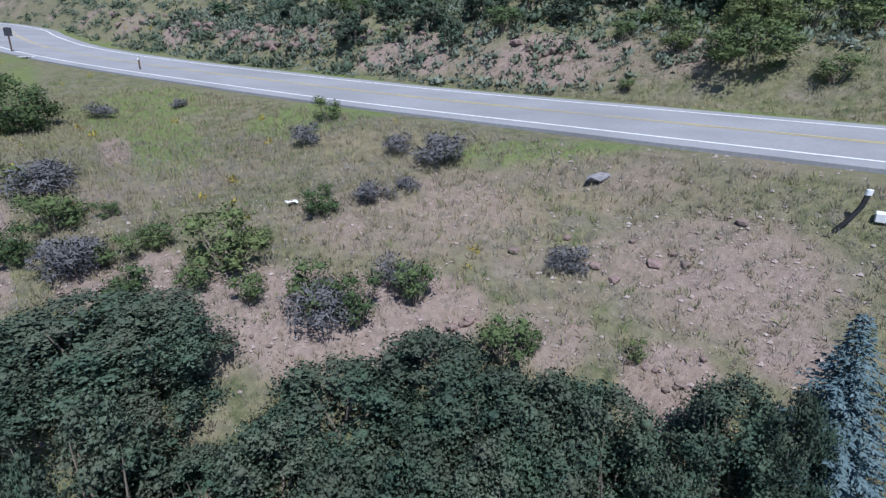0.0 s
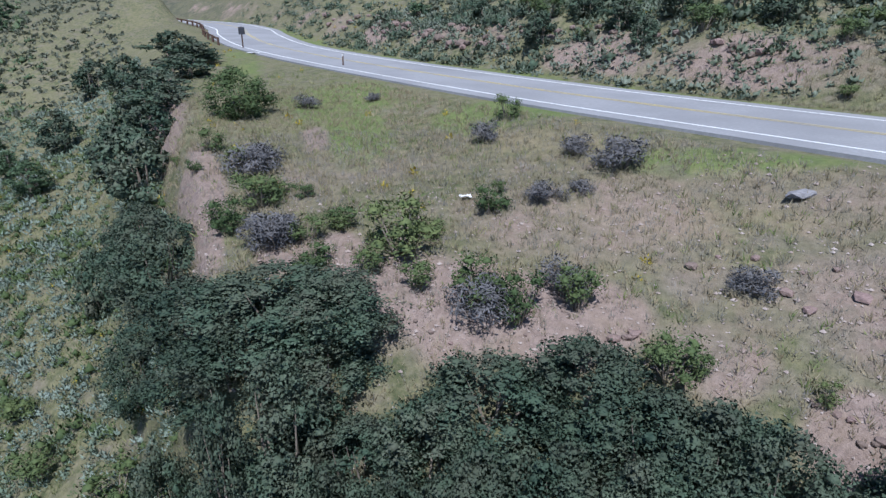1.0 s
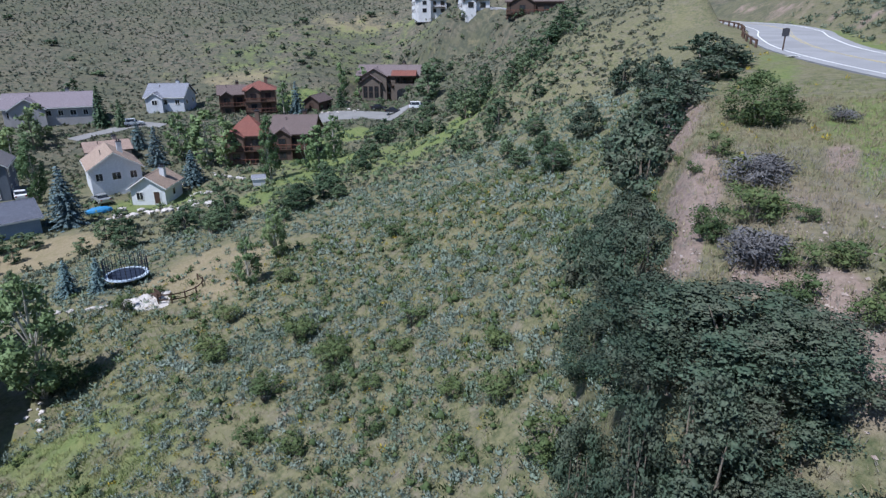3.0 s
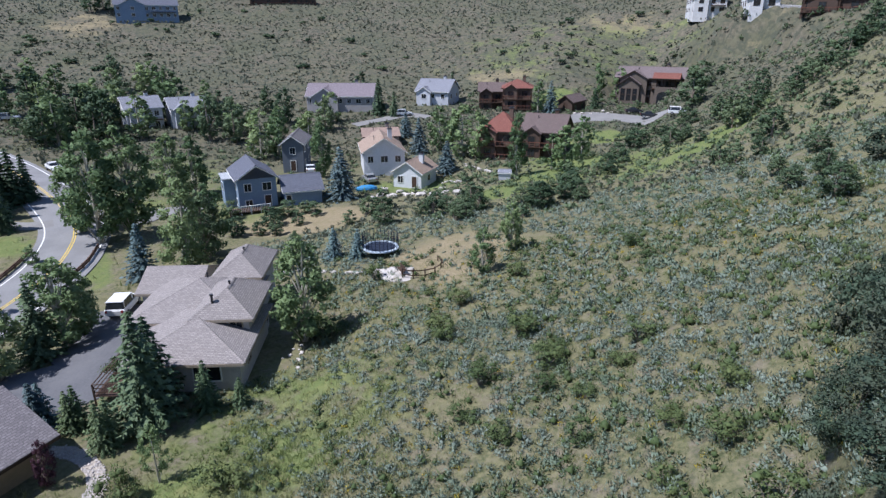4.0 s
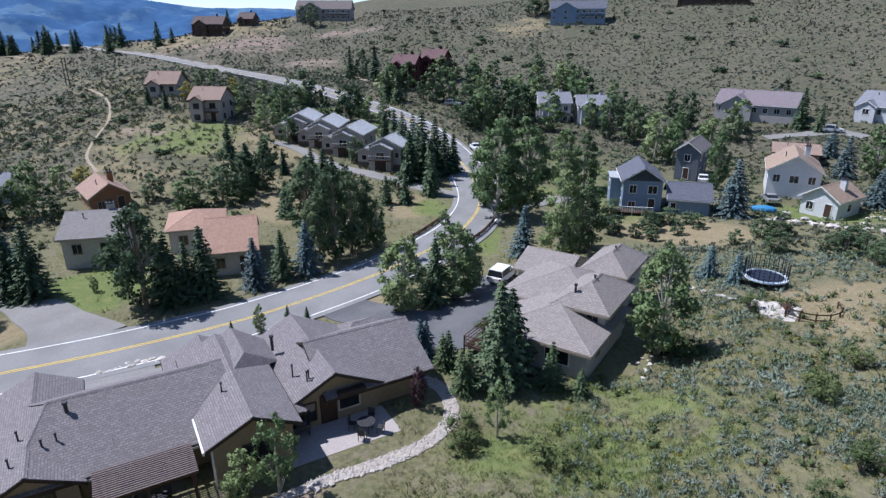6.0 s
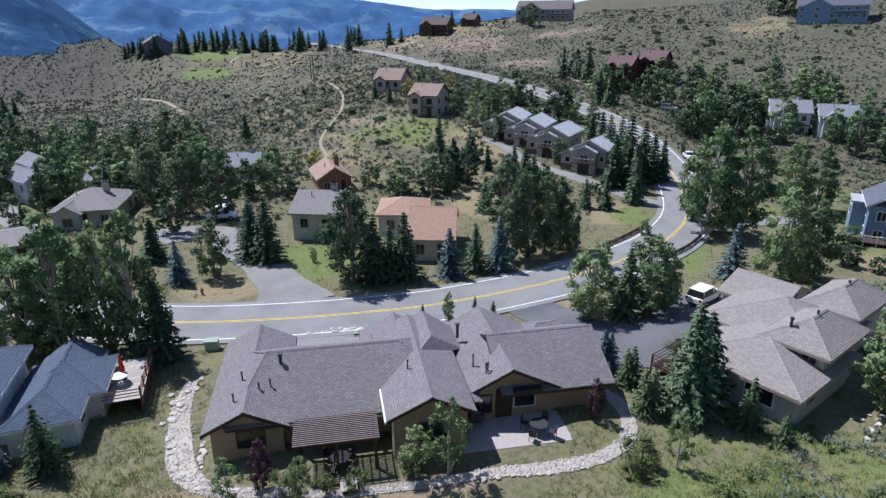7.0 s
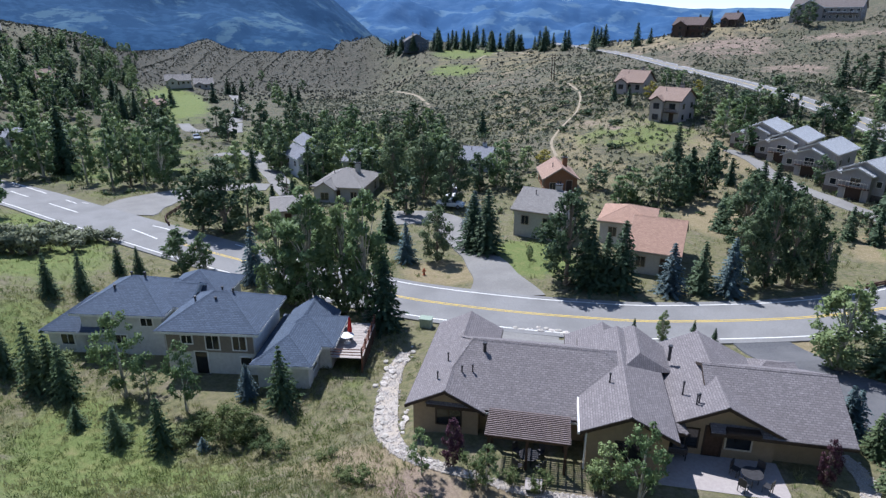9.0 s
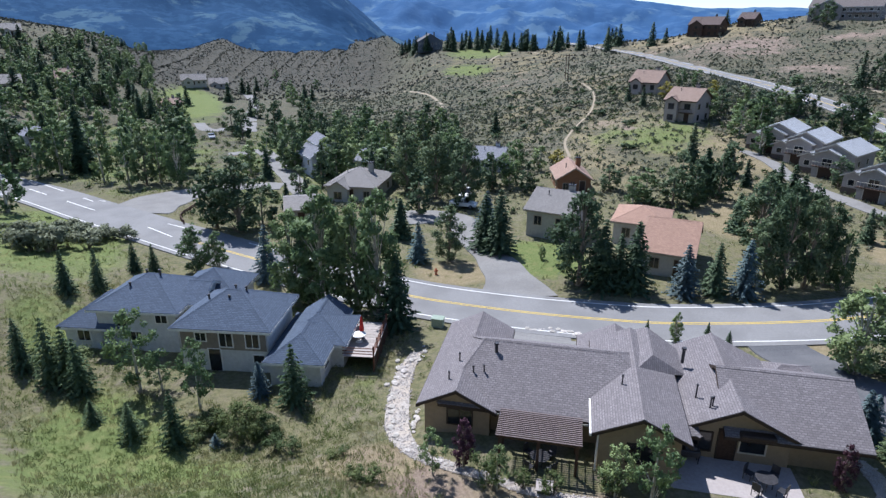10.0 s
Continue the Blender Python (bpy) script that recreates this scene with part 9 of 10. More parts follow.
plant_all([shrub("green_shrub", "rounded green shrub on the dry slope", 101 + k, LEAF_SHRUB, 1.4, 0.72, 1200, 0.044, slim=0.45) for k in range(3)], near, 1.4)
plant_all([shrub("green_shrub", "small dark green shrub on the hillside", 105 + k, LEAF_DARK, 1.4, 0.72, 200, 0.12) for k in range(2)], away, 1.4)
plant_all([shrub("dry_shrub", "grey half-dry shrub with bare twigs", 111 + k, SAGE_DRY, 1.4, 0.8, 1400, 0.10, slim=0.16) for k in range(2)], GREYSHRUB_AT, 1.4)
plant_all([shrub("willow_shrub", "grey-green willow shrub below the road", 121 + k, LEAF_WILLOW, 1.4, 0.75, 600, 0.10) for k in range(2)], WILLOW_AT, 1.4)
settle_first()


# ---- sagebrush and grasses ----
def spread_over(n, h0, h1, r0, r1, seed, power=0.5):
    rng = np.random.default_rng(seed)
    h = np.radians(rng.uniform(h0, h1, n))
    r = (r0 ** (1 / power) + (r1 ** (1 / power) - r0 ** (1 / power)) * rng.uniform(0, 1, n)) ** power
    return np.stack([-np.sin(h) * r, np.cos(h) * r], 1)


def open_land(p, grass=False):
    """Leaves out roads, houses, bare soil and lawns."""
    k = np.ones(len(p), bool)
    for line, half, _ in ROADS:
        k &= road_offset(p[:, 0], p[:, 1], line)[0] > half + 1.2
    for row in STRIPS:
        d, half = road_offset(p[:, 0], p[:, 1], row[3])
        k &= d > half + 0.25
    for px, py, pr, _ in PADS:
        k &= np.hypot(p[:, 0] - px, p[:, 1] - py) > pr * (0.6 if pr == 12.5 else 0.92 if math.hypot(px, py) < 150 else 0.65)
    rng = np.random.default_rng(9)
    k &= cover(p[:, 0], p[:, 1], DIRT) < (rng.uniform(0.3, 1.5, len(p)) if grass else rng.uniform(0.1, 0.75, len(p)))
    if grass:
        k &= cover(p[:, 0], p[:, 1], STRAW) < rng.uniform(0.35, 1.6, len(p))
    else:
        k &= np.maximum(cover(p[:, 0], p[:, 1], GREEN), cover(p[:, 0], p[:, 1], STRAW)) < rng.uniform(0.0, 0.9, len(p))
    return p[k]


p = open_land(spread_over(3900, 43, 110, 13, 42, 1))
p = p[ripple(p[:, 0], p[:, 1], 4.0, 5.0) > -0.75]
tufts("sagebrush", "grey-green sagebrush over the near slope", "sagebrush", p, 0.34, 0.40, 52, 0.066, SAGE, 3, 0.34, 0.5, 0.3)
p = open_land(spread_over(4600, 43, 106, 40, 78, 2))
p = p[ripple(p[:, 0], p[:, 1], 4.0, 5.0) > -0.75]
tufts("sagebrush", "grey-green sagebrush over the middle slope", "sagebrush", p, 0.44, 0.46, 20, 0.112, SAGE, 24, 0.4, 0.4, 0.3)
p = open_land(np.vstack([spread_over(420, 43, 110, 16, 60, 31), spread_over(45, -10, 40, 14, 30, 32), spread_over(260, -45, 40, 42, 85, 71)]))
tufts("rabbitbrush", "low shrubs with yellow bloom among the sage", "shrub", p, 0.2, 0.28, 26, 0.05, YELLOW_FLOWER, 33, 0.5)
p = open_land(np.vstack([spread_over(700, 43, 110, 16, 70, 34), spread_over(520, 43, 80, 16, 60, 36)]), True)
tufts("low_scrub", "dark green low scrub among the sage", "shrub", p, 0.5, 0.6, 50, 0.075, LEAF_SHRUB, 35, 0.4, 0.5, 0.4)
p = open_land(np.vstack([spread_over(1500, 50, 88, 72, 190, 61), spread_over(500, 88, 125, 100, 190, 62)]), True)
tufts("low_scrub", "dark green scrub in the hollows of the upper valley", "shrub", p, 0.85, 0.8, 20, 0.19, LEAF_DARK, 63, 0.6, 0.2, 0.4)
p = open_land(spread_over(7000, 44, 100, 75, 170, 4))
tufts("sagebrush", "grey-green sagebrush of the upper valley", "sagebrush", p, 0.5, 0.45, 10, 0.18, SAGE_FAR, 5, 0.9, 0.0)
p = open_land(np.vstack([spread_over(24000, 58, 142, 160, 360, 6), spread_over(9000, 138, 178, 170, 330, 7)]))
tufts("sagebrush", "sagebrush dotting the far hillsides", "sagebrush", p, 0.5, 0.45, 3, 0.40, SAGE_FAR, 9, 0.7, 0.0)
p = open_land(np.vstack([spread_over(7500, -45, 46, 34, 72, 12), spread_over(3500, -45, 46, 72, 120, 112)]))
p = p[beyond(p[:, 0], p[:, 1], UPPER_ROAD) > 0.5]
tufts("sagebrush", "grey-green sagebrush above the road cut", "sagebrush", p, 0.5, 0.5, 16, 0.12, SAGE_UP, 13, 0.55, 0.2, 0.3)
p = open_land(np.vstack([spread_over(5200, 92, 200, 20, 36, 14), spread_over(8000, 168, 206, 24, 70, 15), spread_over(3500, 172, 206, 60, 120, 25), spread_over(1600, 90, 112, 24, 60, 16)]), True)
tufts("green_grass", "green summer grass on the slopes", "grass", p, 0.24, 0.26, 10, 0.12, GRASS, 17, 0.16, 1.4)
p = open_land(np.vstack([spread_over(15000, -42, 46, 10, 38, 18), spread_over(2500, 140, 180, 22, 32, 19), spread_over(2600, 50, 110, 20, 60, 20)]), True)
tufts("dry_grass", "straw-coloured dry grass on the embankment", "grass", p, 0.16, 0.17, 8, 0.085, GRASS_DRY, 21, 0.13, 1.3)
p = open_land(np.vstack([spread_over(3600, -42, 46, 12, 45, 22), ]), True)
tufts("green_grass", "thin green grass on the embankment", "grass", p, 0.16, 0.18, 9, 0.09, GRASS, 23, 0.13, 1.3)
p = spread_over(5200, -44, 42, 9.5, 20, 41)
p = p[np.maximum(cover(p[:, 0], p[:, 1], DIRT), 0.12) > np.random.default_rng(4).uniform(0, 1, len(p))]
rng = np.random.default_rng(6)
n = len(p)
c = np.stack([p[:, 0], p[:, 1], terrain(p[:, 0], p[:, 1]) + 0.01], 1)
sz = rng.uniform(0.012, 0.05, (n, 1, 1)) * rng.choice([1, 1, 1, 1.8], (n, 1, 1))
octa = np.array([(1, 0, 0), (0, 1, 0), (-1, 0, 0), (0, -1, 0), (0, 0, 0.7), (0, 0, -0.5)], float)
v = (c[:, None] + octa[None] * sz * rng.uniform(0.6, 1.3, (n, 6, 1))).reshape(-1, 3)
f = (np.arange(n)[:, None, None] * 6 + np.array([(0, 1, 4), (1, 2, 4), (2, 3, 4), (3, 0, 4), (1, 0, 5), (2, 1, 5), (3, 2, 5), (0, 3, 5)])[None]).reshape(-1, 3)
tagged(new("pebbles", raw_mesh("pebbles", v, f, PEBBLE)), "pinkish pebbles scattered over the bare bank", "pebbles", kind="stuff")
p = open_land(spread_over(7500, -44, 44, 10, 26, 43), True)
tufts("grey_forbs", "grey dry weeds on the stony bank", "weeds", p, 0.15, 0.20, 10, 0.06, DRY_WEED, 44, 0.12, 1.1)
p = open_land(np.vstack([spread_over(24000, 150, 200, 320, 860, 51), spread_over(1500, 136, 150, 320, 420, 52)]))
tufts("sagebrush", "sagebrush thickets on the far ridges", "sagebrush", p, 0.7, 0.6, 3, 0.58, SAGE_RIDGE, 53, 0.7, 0.1)
p = open_land(np.vstack([spread_over(11000, 126, 176, 92, 230, 54), spread_over(2600, 100, 128, 120, 190, 55)]))
tufts("hill_scrub", "olive scrub on the dry hill behind the village", "shrub", p, 0.5, 0.5, 10, 0.18, SAGE_FAR, 56, 0.9, 0.0)
p = open_land(np.vstack([spread_over(1500, 126, 200, 92, 240, 57)]), True)
tufts("hill_scrub", "dark green scrub between the houses", "shrub", p, 0.8, 0.9, 20, 0.22, LEAF_SHRUB, 58, core=0.4)
p = open_land(np.vstack([spread_over(700, 166, 206, 22, 62, 65), spread_over(260, 112, 166, 21, 28, 66)]), True)
tufts("low_scrub", "weedy green scrub in the summer grass", "shrub", p, 0.42, 0.45, 44, 0.075, LEAF_SHRUB, 67, 0.26, 0.9)
p = open_land(np.vstack([spread_over(900, -45, 46, 42, 115, 68), spread_over(800, -45, 46, 38, 70, 168)]))
p = p[beyond(p[:, 0], p[:, 1], UPPER_ROAD) > 0.5]
tufts("low_scrub", "dark scrub above the road cut", "shrub", p, 0.8, 0.9, 36, 0.15, LEAF_OAK, 69, 0.6, 0.2, 0.4)
p = open_land(spread_over(9000, 43, 110, 13, 60, 81), True)
tufts("bunch_grass", "pale green and straw bunch grass between the sage", "grass", p, 0.2, 0.22, 8, 0.10, GRASS, 82, 0.14, 1.4)
p = open_land(np.vstack([spread_over(8000, 110, 205, 60, 200, 59)]), True)
tufts("valley_grass", "mixed dry and green grass in the village", "grass", p, 0.4, 0.3, 7, 0.26, GRASS, 60, 0.16, 2.0)

# ---- side roads, drives and paths ----
def strip_mesh(name, pts, material, lift=0.07):
    """A paved strip that follows the ground, with a bevelled edge."""
    line = rounded_line(pts, 1.0)
    s = side_of(line)
    cols = np.array([-1.03, -1, -0.6, -0.2, 0.2, 0.6, 1, 1.03])
    n, k = len(line), len(cols)
    v = np.zeros((n, k, 3))
    wob = 1 + 0.04 * np.sin(np.arange(n) * 0.9)
    for j, c in enumerate(cols):
        v[:, j, :2] = line[:, :2] + s[:, :2] * (line[:, 2] * c * wob)[:, None]
        v[:, j, 2] = terrain(v[:, j, 0], v[:, j, 1]) + (lift if 0 < j < k - 1 else -0.15)
    i = np.arange(n * k).reshape(n, k)
    q = np.stack([i[:-1, :-1], i[:-1, 1:], i[1:, 1:], i[1:, :-1]], -1).reshape(-1, 4)
    return raw_mesh(name, v.reshape(-1, 3), q[:, ::-1], material)


for name, surface, words, pts in STRIPS:
    tagged(new(name, strip_mesh(name, pts, surface, 0.05 if surface in (TRAIL, GRAVEL) else 0.105)), words, "path" if surface in (TRAIL, GRAVEL) else "road", kind="structure")


rng = np.random.default_rng(77)
spots = []
for name, surface, words, pts in STRIPS:
    if surface is GRAVEL:
        line = rounded_line(pts, 0.1)
        side = side_of(line)
        k = rng.integers(0, len(line), 3000)
        spots.append(line[k, :2] + side[k, :2] * (line[k, 2] * rng.uniform(-1.15, 1.15, len(k)))[:, None])
p = np.vstack(spots)
n = len(p)
c = np.stack([p[:, 0], p[:, 1], terrain(p[:, 0], p[:, 1]) + 0.07], 1)
v = (c[:, None] + octa[None] * rng.uniform(0.03, 0.10, (n, 1, 1)) * rng.uniform(0.6, 1.3, (n, 6, 1))).reshape(-1, 3)
f = (np.arange(n)[:, None, None] * 6 + np.array([(0, 1, 4), (1, 2, 4), (2, 3, 4), (3, 0, 4)])[None]).reshape(-1, 3)
COBBLE = mat("path_cobble", (0.28, 0.25, 0.23), (0.62, 0.58, 0.55), 6.0, 0.9, 0.1)
tagged(new("path_cobbles", raw_mesh("path_cobbles", v, f, COBBLE)), "pale rounded cobbles covering the garden path", "cobbles", kind="stuff")
lanes_at = bpy.data.objects["valley_road"]
for row in LANE_LINES:
    q = rounded_line([(x, y, -26.6) for x, y in row], 2.0)
    part_mesh("lane_line", ribbon("lane_line", q, 0.09, -0.09, WHITE_LINE, 0.012, 0.008), lanes_at, "white painted lane line")


# ---- guard rails ----
RUST = mat("rusted_steel", (0.075, 0.045, 0.032), (0.14, 0.085, 0.06), 6, 0.8, 0.3)
ZINC = mat("dull_zinc", (0.34, 0.34, 0.34), (0.46, 0.46, 0.46), 6, 0.55, 0.1, metal=0.4)


def guard_rail(words, line, material, spacing=1.9, high=0.75, rails=2):
    """Posts along a line and rails between them."""
    p = rounded_line(line, spacing)
    p[:, 2] = terrain(p[:, 0], p[:, 1])
    ob = thing("guard_rail", words, "guard rail", at=tuple(p[0]))
    o = p[0]
    for a in p:
        x, y, z = a - o
        box_part("post", (x - 0.09, y - 0.09, z - 0.3), (x + 0.09, y + 0.09, z + high), material, ob)
    for a, b in zip(p, p[1:]):
        d = unit(b - a)
        s = np.array([-d[1], d[0], 0]) * 0.05
        for k in range(rails):
            lo, hi = high - 0.28 * k - 0.24, high - 0.28 * k - 0.04
            q = []
            for e in (a - o, b - o):
                for sg in (-1, 1):
                    for zz in (lo, hi):
                        q.append(e + s * sg + np.array([0, 0, zz]))
            part_mesh("rail", raw_mesh("rail", q, [(0, 1, 3, 2), (4, 6, 7, 5), (0, 4, 5, 1), (2, 3, 7, 6), (0, 2, 6, 4), (1, 5, 7, 3)], material), ob)
    return ob


guard_rail("rusty brown guard rail along the inner bend", GUARD_A, RUST)
guard_rail("rusty brown guard rail along the outer bend", GUARD_B, RUST)
guard_rail("rusty brown guard rail at the road junction", GUARD_C, RUST)
edge = UP + side_of(UP) * 5.3
sel = edge[(edge[:, 0] < -42) & (edge[:, 0] > -135)]
guard_rail("weathered guard rail on the bend of the upper road", [tuple(q) for q in sel[::4]], RUST, 3.8, 0.8, 1)


# ---- cars ----
TYRE = mat("tyre_rubber", (0.015, 0.015, 0.016), (0.03, 0.03, 0.03), 9, 0.85, 0.1)
LAMP_RED = mat("tail_lamp", (0.25, 0.01, 0.01), (0.35, 0.02, 0.02), 9, 0.3, 0)
PAINTS = {"white": mat("white_paint", (0.74, 0.75, 0.76), (0.80, 0.81, 0.82), 2, 0.25, 0, spec=0.5), "black": mat("black_paint", (0.018, 0.02, 0.026), (0.03, 0.032, 0.04), 2, 0.2, 0, spec=0.5), "silver": mat("silver_paint", (0.42, 0.44, 0.46), (0.50, 0.52, 0.54), 2, 0.25, 0, metal=0.5)}


def car(kind, paint, x, y, z, turn, words):
    """An estate car or saloon: shaped body, glass house, wheels, lamps."""
    ob = thing("parked_car", words, "car", "parked cars", at=(x, y, z), turn=turn)
    suv = kind == "suv"
    L, W, roof = (4.6, 1.84, 1.68) if suv else (4.5, 1.78, 1.42)
    m = PAINTS[paint]
    prof = [(-L / 2, 0.38), (-L / 2, 0.95), (-L / 2 + 0.12, 1.02), (L / 2 - 1.35, 1.0), (L / 2 - 0.15, 0.82), (L / 2, 0.62), (L / 2, 0.36)]
    bm = bmesh.new()
    a = [bm.verts.new((u, -W / 2, v)) for u, v in prof]
    b = [bm.verts.new((u, W / 2, v)) for u, v in prof]
    bm.faces.new(a[::-1])
    bm.faces.new(b)
    for i in range(len(prof)):
        j = (i + 1) % len(prof)
        bm.faces.new((a[i], a[j], b[j], b[i]))
    bmesh.ops.bevel(bm, geom=bm.edges[:], offset=0.06, segments=2, affect="EDGES")
    part("body", bm, m, ob)
    back = -L / 2 + (0.15 if suv else 0.75)
    cab = [(back, 0.98), (back + (0.22 if suv else 0.55), roof), (L / 2 - 2.05, roof), (L / 2 - 1.3, 0.98)]
    bm = bmesh.new()
    a = [bm.verts.new((u, -(W / 2 - 0.06 - 0.14 * (v > 1.1)), v)) for u, v in cab]
    b = [bm.verts.new((u, W / 2 - 0.06 - 0.14 * (v > 1.1), v)) for u, v in cab]
    bm.faces.new(a[::-1])
    bm.faces.new(b)
    for i in range(4):
        j = (i + 1) % 4
        bm.faces.new((a[i], a[j], b[j], b[i]))
    part("glasshouse", bm, GLASS, ob, "dark tinted car windows")
    part("roof", boxes(bmesh.new(), ((cab[1][0] - 0.05, -W / 2 + 0.16, roof - 0.03), (cab[2][0] + 0.05, W / 2 - 0.16, roof + 0.04))), m, ob)
    for u in (cab[1][0] + 0.1, 0.1 if suv else -0.1, cab[2][0]):
        for sgn in (-1, 1):
            y0 = sgn * (W / 2 - 0.14)
            part("pillar", boxes(bmesh.new(), ((u - 0.05, y0 - 0.05, 0.98), (u + 0.05, y0 + 0.05, roof))), m, ob)
    for u in (-L / 2 + 0.85, L / 2 - 0.9):
        for sgn in (-1, 1):
            v, f = [], []
            for k in range(14):
                t = 2 * math.pi * k / 14
                v += [(u + 0.34 * math.cos(t), sgn * (W / 2 - 0.2), 0.34 + 0.34 * math.sin(t)), (u + 0.34 * math.cos(t), sgn * (W / 2 + 0.02), 0.34 + 0.34 * math.sin(t))]
                j = (k + 1) % 14
                f.append((2 * k, 2 * j, 2 * j + 1, 2 * k + 1))
            f += [tuple(range(0, 28, 2)), tuple(range(1, 28, 2))]
            wh = part_mesh("wheel", raw_mesh("wheel", v, f, TYRE), ob)
            part("rim", boxes(bmesh.new(), ((u - 0.17, sgn * (W / 2 + 0.03) - 0.01, 0.17), (u + 0.17, sgn * (W / 2 + 0.03) + 0.01, 0.51))), PAINTS["silver"], wh)
    for sgn in (-1, 1):
        part("tail_lamp", boxes(bmesh.new(), ((-L / 2 - 0.02, sgn * (W / 2 - 0.2) - 0.1, 0.72), (-L / 2 + 0.02, sgn * (W / 2 - 0.2) + 0.1, 0.95))), LAMP_RED, ob)
        part("headlight", boxes(bmesh.new(), ((L / 2 - 0.03, sgn * (W / 2 - 0.3) - 0.15, 0.6), (L / 2 + 0.02, sgn * (W / 2 - 0.3) + 0.15, 0.74))), PAINTS["silver"], ob)
    return ob


CARS = (("suv", "white", 182, "white estate car parked on the dark driveway"), ("saloon", "white", 45, "white saloon car on the bend of the valley road"), ("saloon", "black", 80, "black car parked before the mansion"), ("saloon", "black", 70, "dark blue-black car on the mansion's driveway"), ("suv", "white", 70, "white car parked beside the stone mansion"), ("suv", "white", 100, "white van-like car beside the upper houses"), ("saloon", "white", 190, "white car parked behind the garage"), ("saloon", "silver", 100, "silver car on the lane"), ("suv", "white", 60, "white car under the trees"), ("saloon", "white", 150, "white car at the lane's edge"), ("saloon", "silver", 200, "silver car beside the white house"), ("suv", "silver", 100, "silver car by the hillside road"), ("suv", "white", 30, "white car beside the pale house"))
for (kind, paint, turn, words), (x, y, z) in zip(CARS, CAR_SPOTS):
    car(kind, paint, x, y, ground(x, y) + 0.10, turn, words)


# ---- stones ----
def stone_mesh(seed):
    rng = np.random.default_rng(seed)
    bm = bmesh.new()
    bmesh.ops.create_icosphere(bm, subdivisions=1, radius=1.0)
    for v in bm.verts:
        v.co *= rng.uniform(0.72, 1.12)
        v.co.z *= 0.62
    me = bpy.data.meshes.new("garden_stone")
    bm.to_mesh(me)
    bm.free()
    me.materials.append(STONE)
    return me


STONE_SHAPES = [stone_mesh(200 + k) for k in range(5)]
BANK_ROCK = mat("bank_rock", (0.13, 0.095, 0.08), (0.27, 0.20, 0.17), 4, 0.9, 0.5, rand=0.2)
DARK_SHAPES = []
for base in STONE_SHAPES:
    other = base.copy()
    other.materials[0] = BANK_ROCK
    DARK_SHAPES.append(other)
for k, (x, y, s) in enumerate(STONES_AT):
    if -46 < x < -41 and -11 < y < -8:
        s *= 0.45
    ob = new("garden_stone", STONE_SHAPES[k % 5])
    ob.matrix_world = Matrix.Translation((x, y, ground(x, y) + 0.25 * s)) @ Matrix.Rotation(k * 1.7, 4, "Z") @ Matrix.Diagonal((s * 1.15, s * 0.9, s, 1))
    if y > 9 and x > -40:
        ob.data = DARK_SHAPES[k % 5]
    tagged(ob, "brown weathered rock on the bank" if y > 9 and x > -40 else "pale rough stone lying on the ground", "stone", "loose stones and borders")

# ---- garden things in the hollow ----
tr = thing("trampoline", "round trampoline with dark net and white-blue rim", "trampoline", at=(-63.7, -2.9, ground(-63.7, -2.9)))
def ring(r, z0, z1, n=24, top=False):
    v, f = tube([(0, 0, z0), (0, 0, z1)], [r, r], n)
    return v, f + ([tuple(range(n, 2 * n))] if top else [])
NAVY = mat("navy_fabric", (0.012, 0.018, 0.035), (0.02, 0.03, 0.055), 8, 0.8, 0.1)
PALE_BLUE = mat("pale_blue_vinyl", (0.40, 0.48, 0.56), (0.50, 0.58, 0.66), 4, 0.5, 0.05)
v, f = ring(1.75, 0.80, 0.86, 24, True)
part_mesh("mat", raw_mesh("mat", v, f, NAVY), tr)
v, f = tube([(0, 0, 0.78), (0, 0, 0.9), (0, 0, 0.92), (0, 0, 0.78)], [2.05, 2.05, 1.72, 1.72], 24)
part_mesh("rim_pad", raw_mesh("rim_pad", v, f, PALE_BLUE), tr)
for k in range(8):
    a = k * math.pi / 4
    v, f = tube([(2.0 * math.cos(a), 2.0 * math.sin(a), -0.1), (2.0 * math.cos(a), 2.0 * math.sin(a), 2.5)], [0.03, 0.03], 6)
    part_mesh("net_pole", raw_mesh("net_pole", v, f, METAL), tr)
for k in range(28):
    a = k * math.pi / 14
    box_part("net_strip", (1.97 * math.cos(a) - 0.03, 1.97 * math.sin(a) - 0.03, 0.9), (1.97 * math.cos(a) + 0.03, 1.97 * math.sin(a) + 0.03, 2.45), NAVY, tr)
for z in (1.2, 1.5, 1.8, 2.1, 2.45):
    v, f = ring(1.98, z, z + 0.03)
    part_mesh("net_cord", raw_mesh("net_cord", v, f, NAVY), tr)
gx, gy = -56.5, -0.6
gz = ground(gx, gy)
gd = thing("garden_terrace", "pale flagstone terrace in the dry garden", "terrace", at=(gx, gy, gz))
bm = bmesh.new()
bmesh.ops.create_cone(bm, cap_ends=True, segments=9, radius1=2.2, radius2=2.1, depth=0.2)
part("slab", bm, STONE, gd)
fence = thing("garden_fence", "low brown timber fence round the terrace", "fence", at=(gx - 1.0, gy + 1.6, gz))
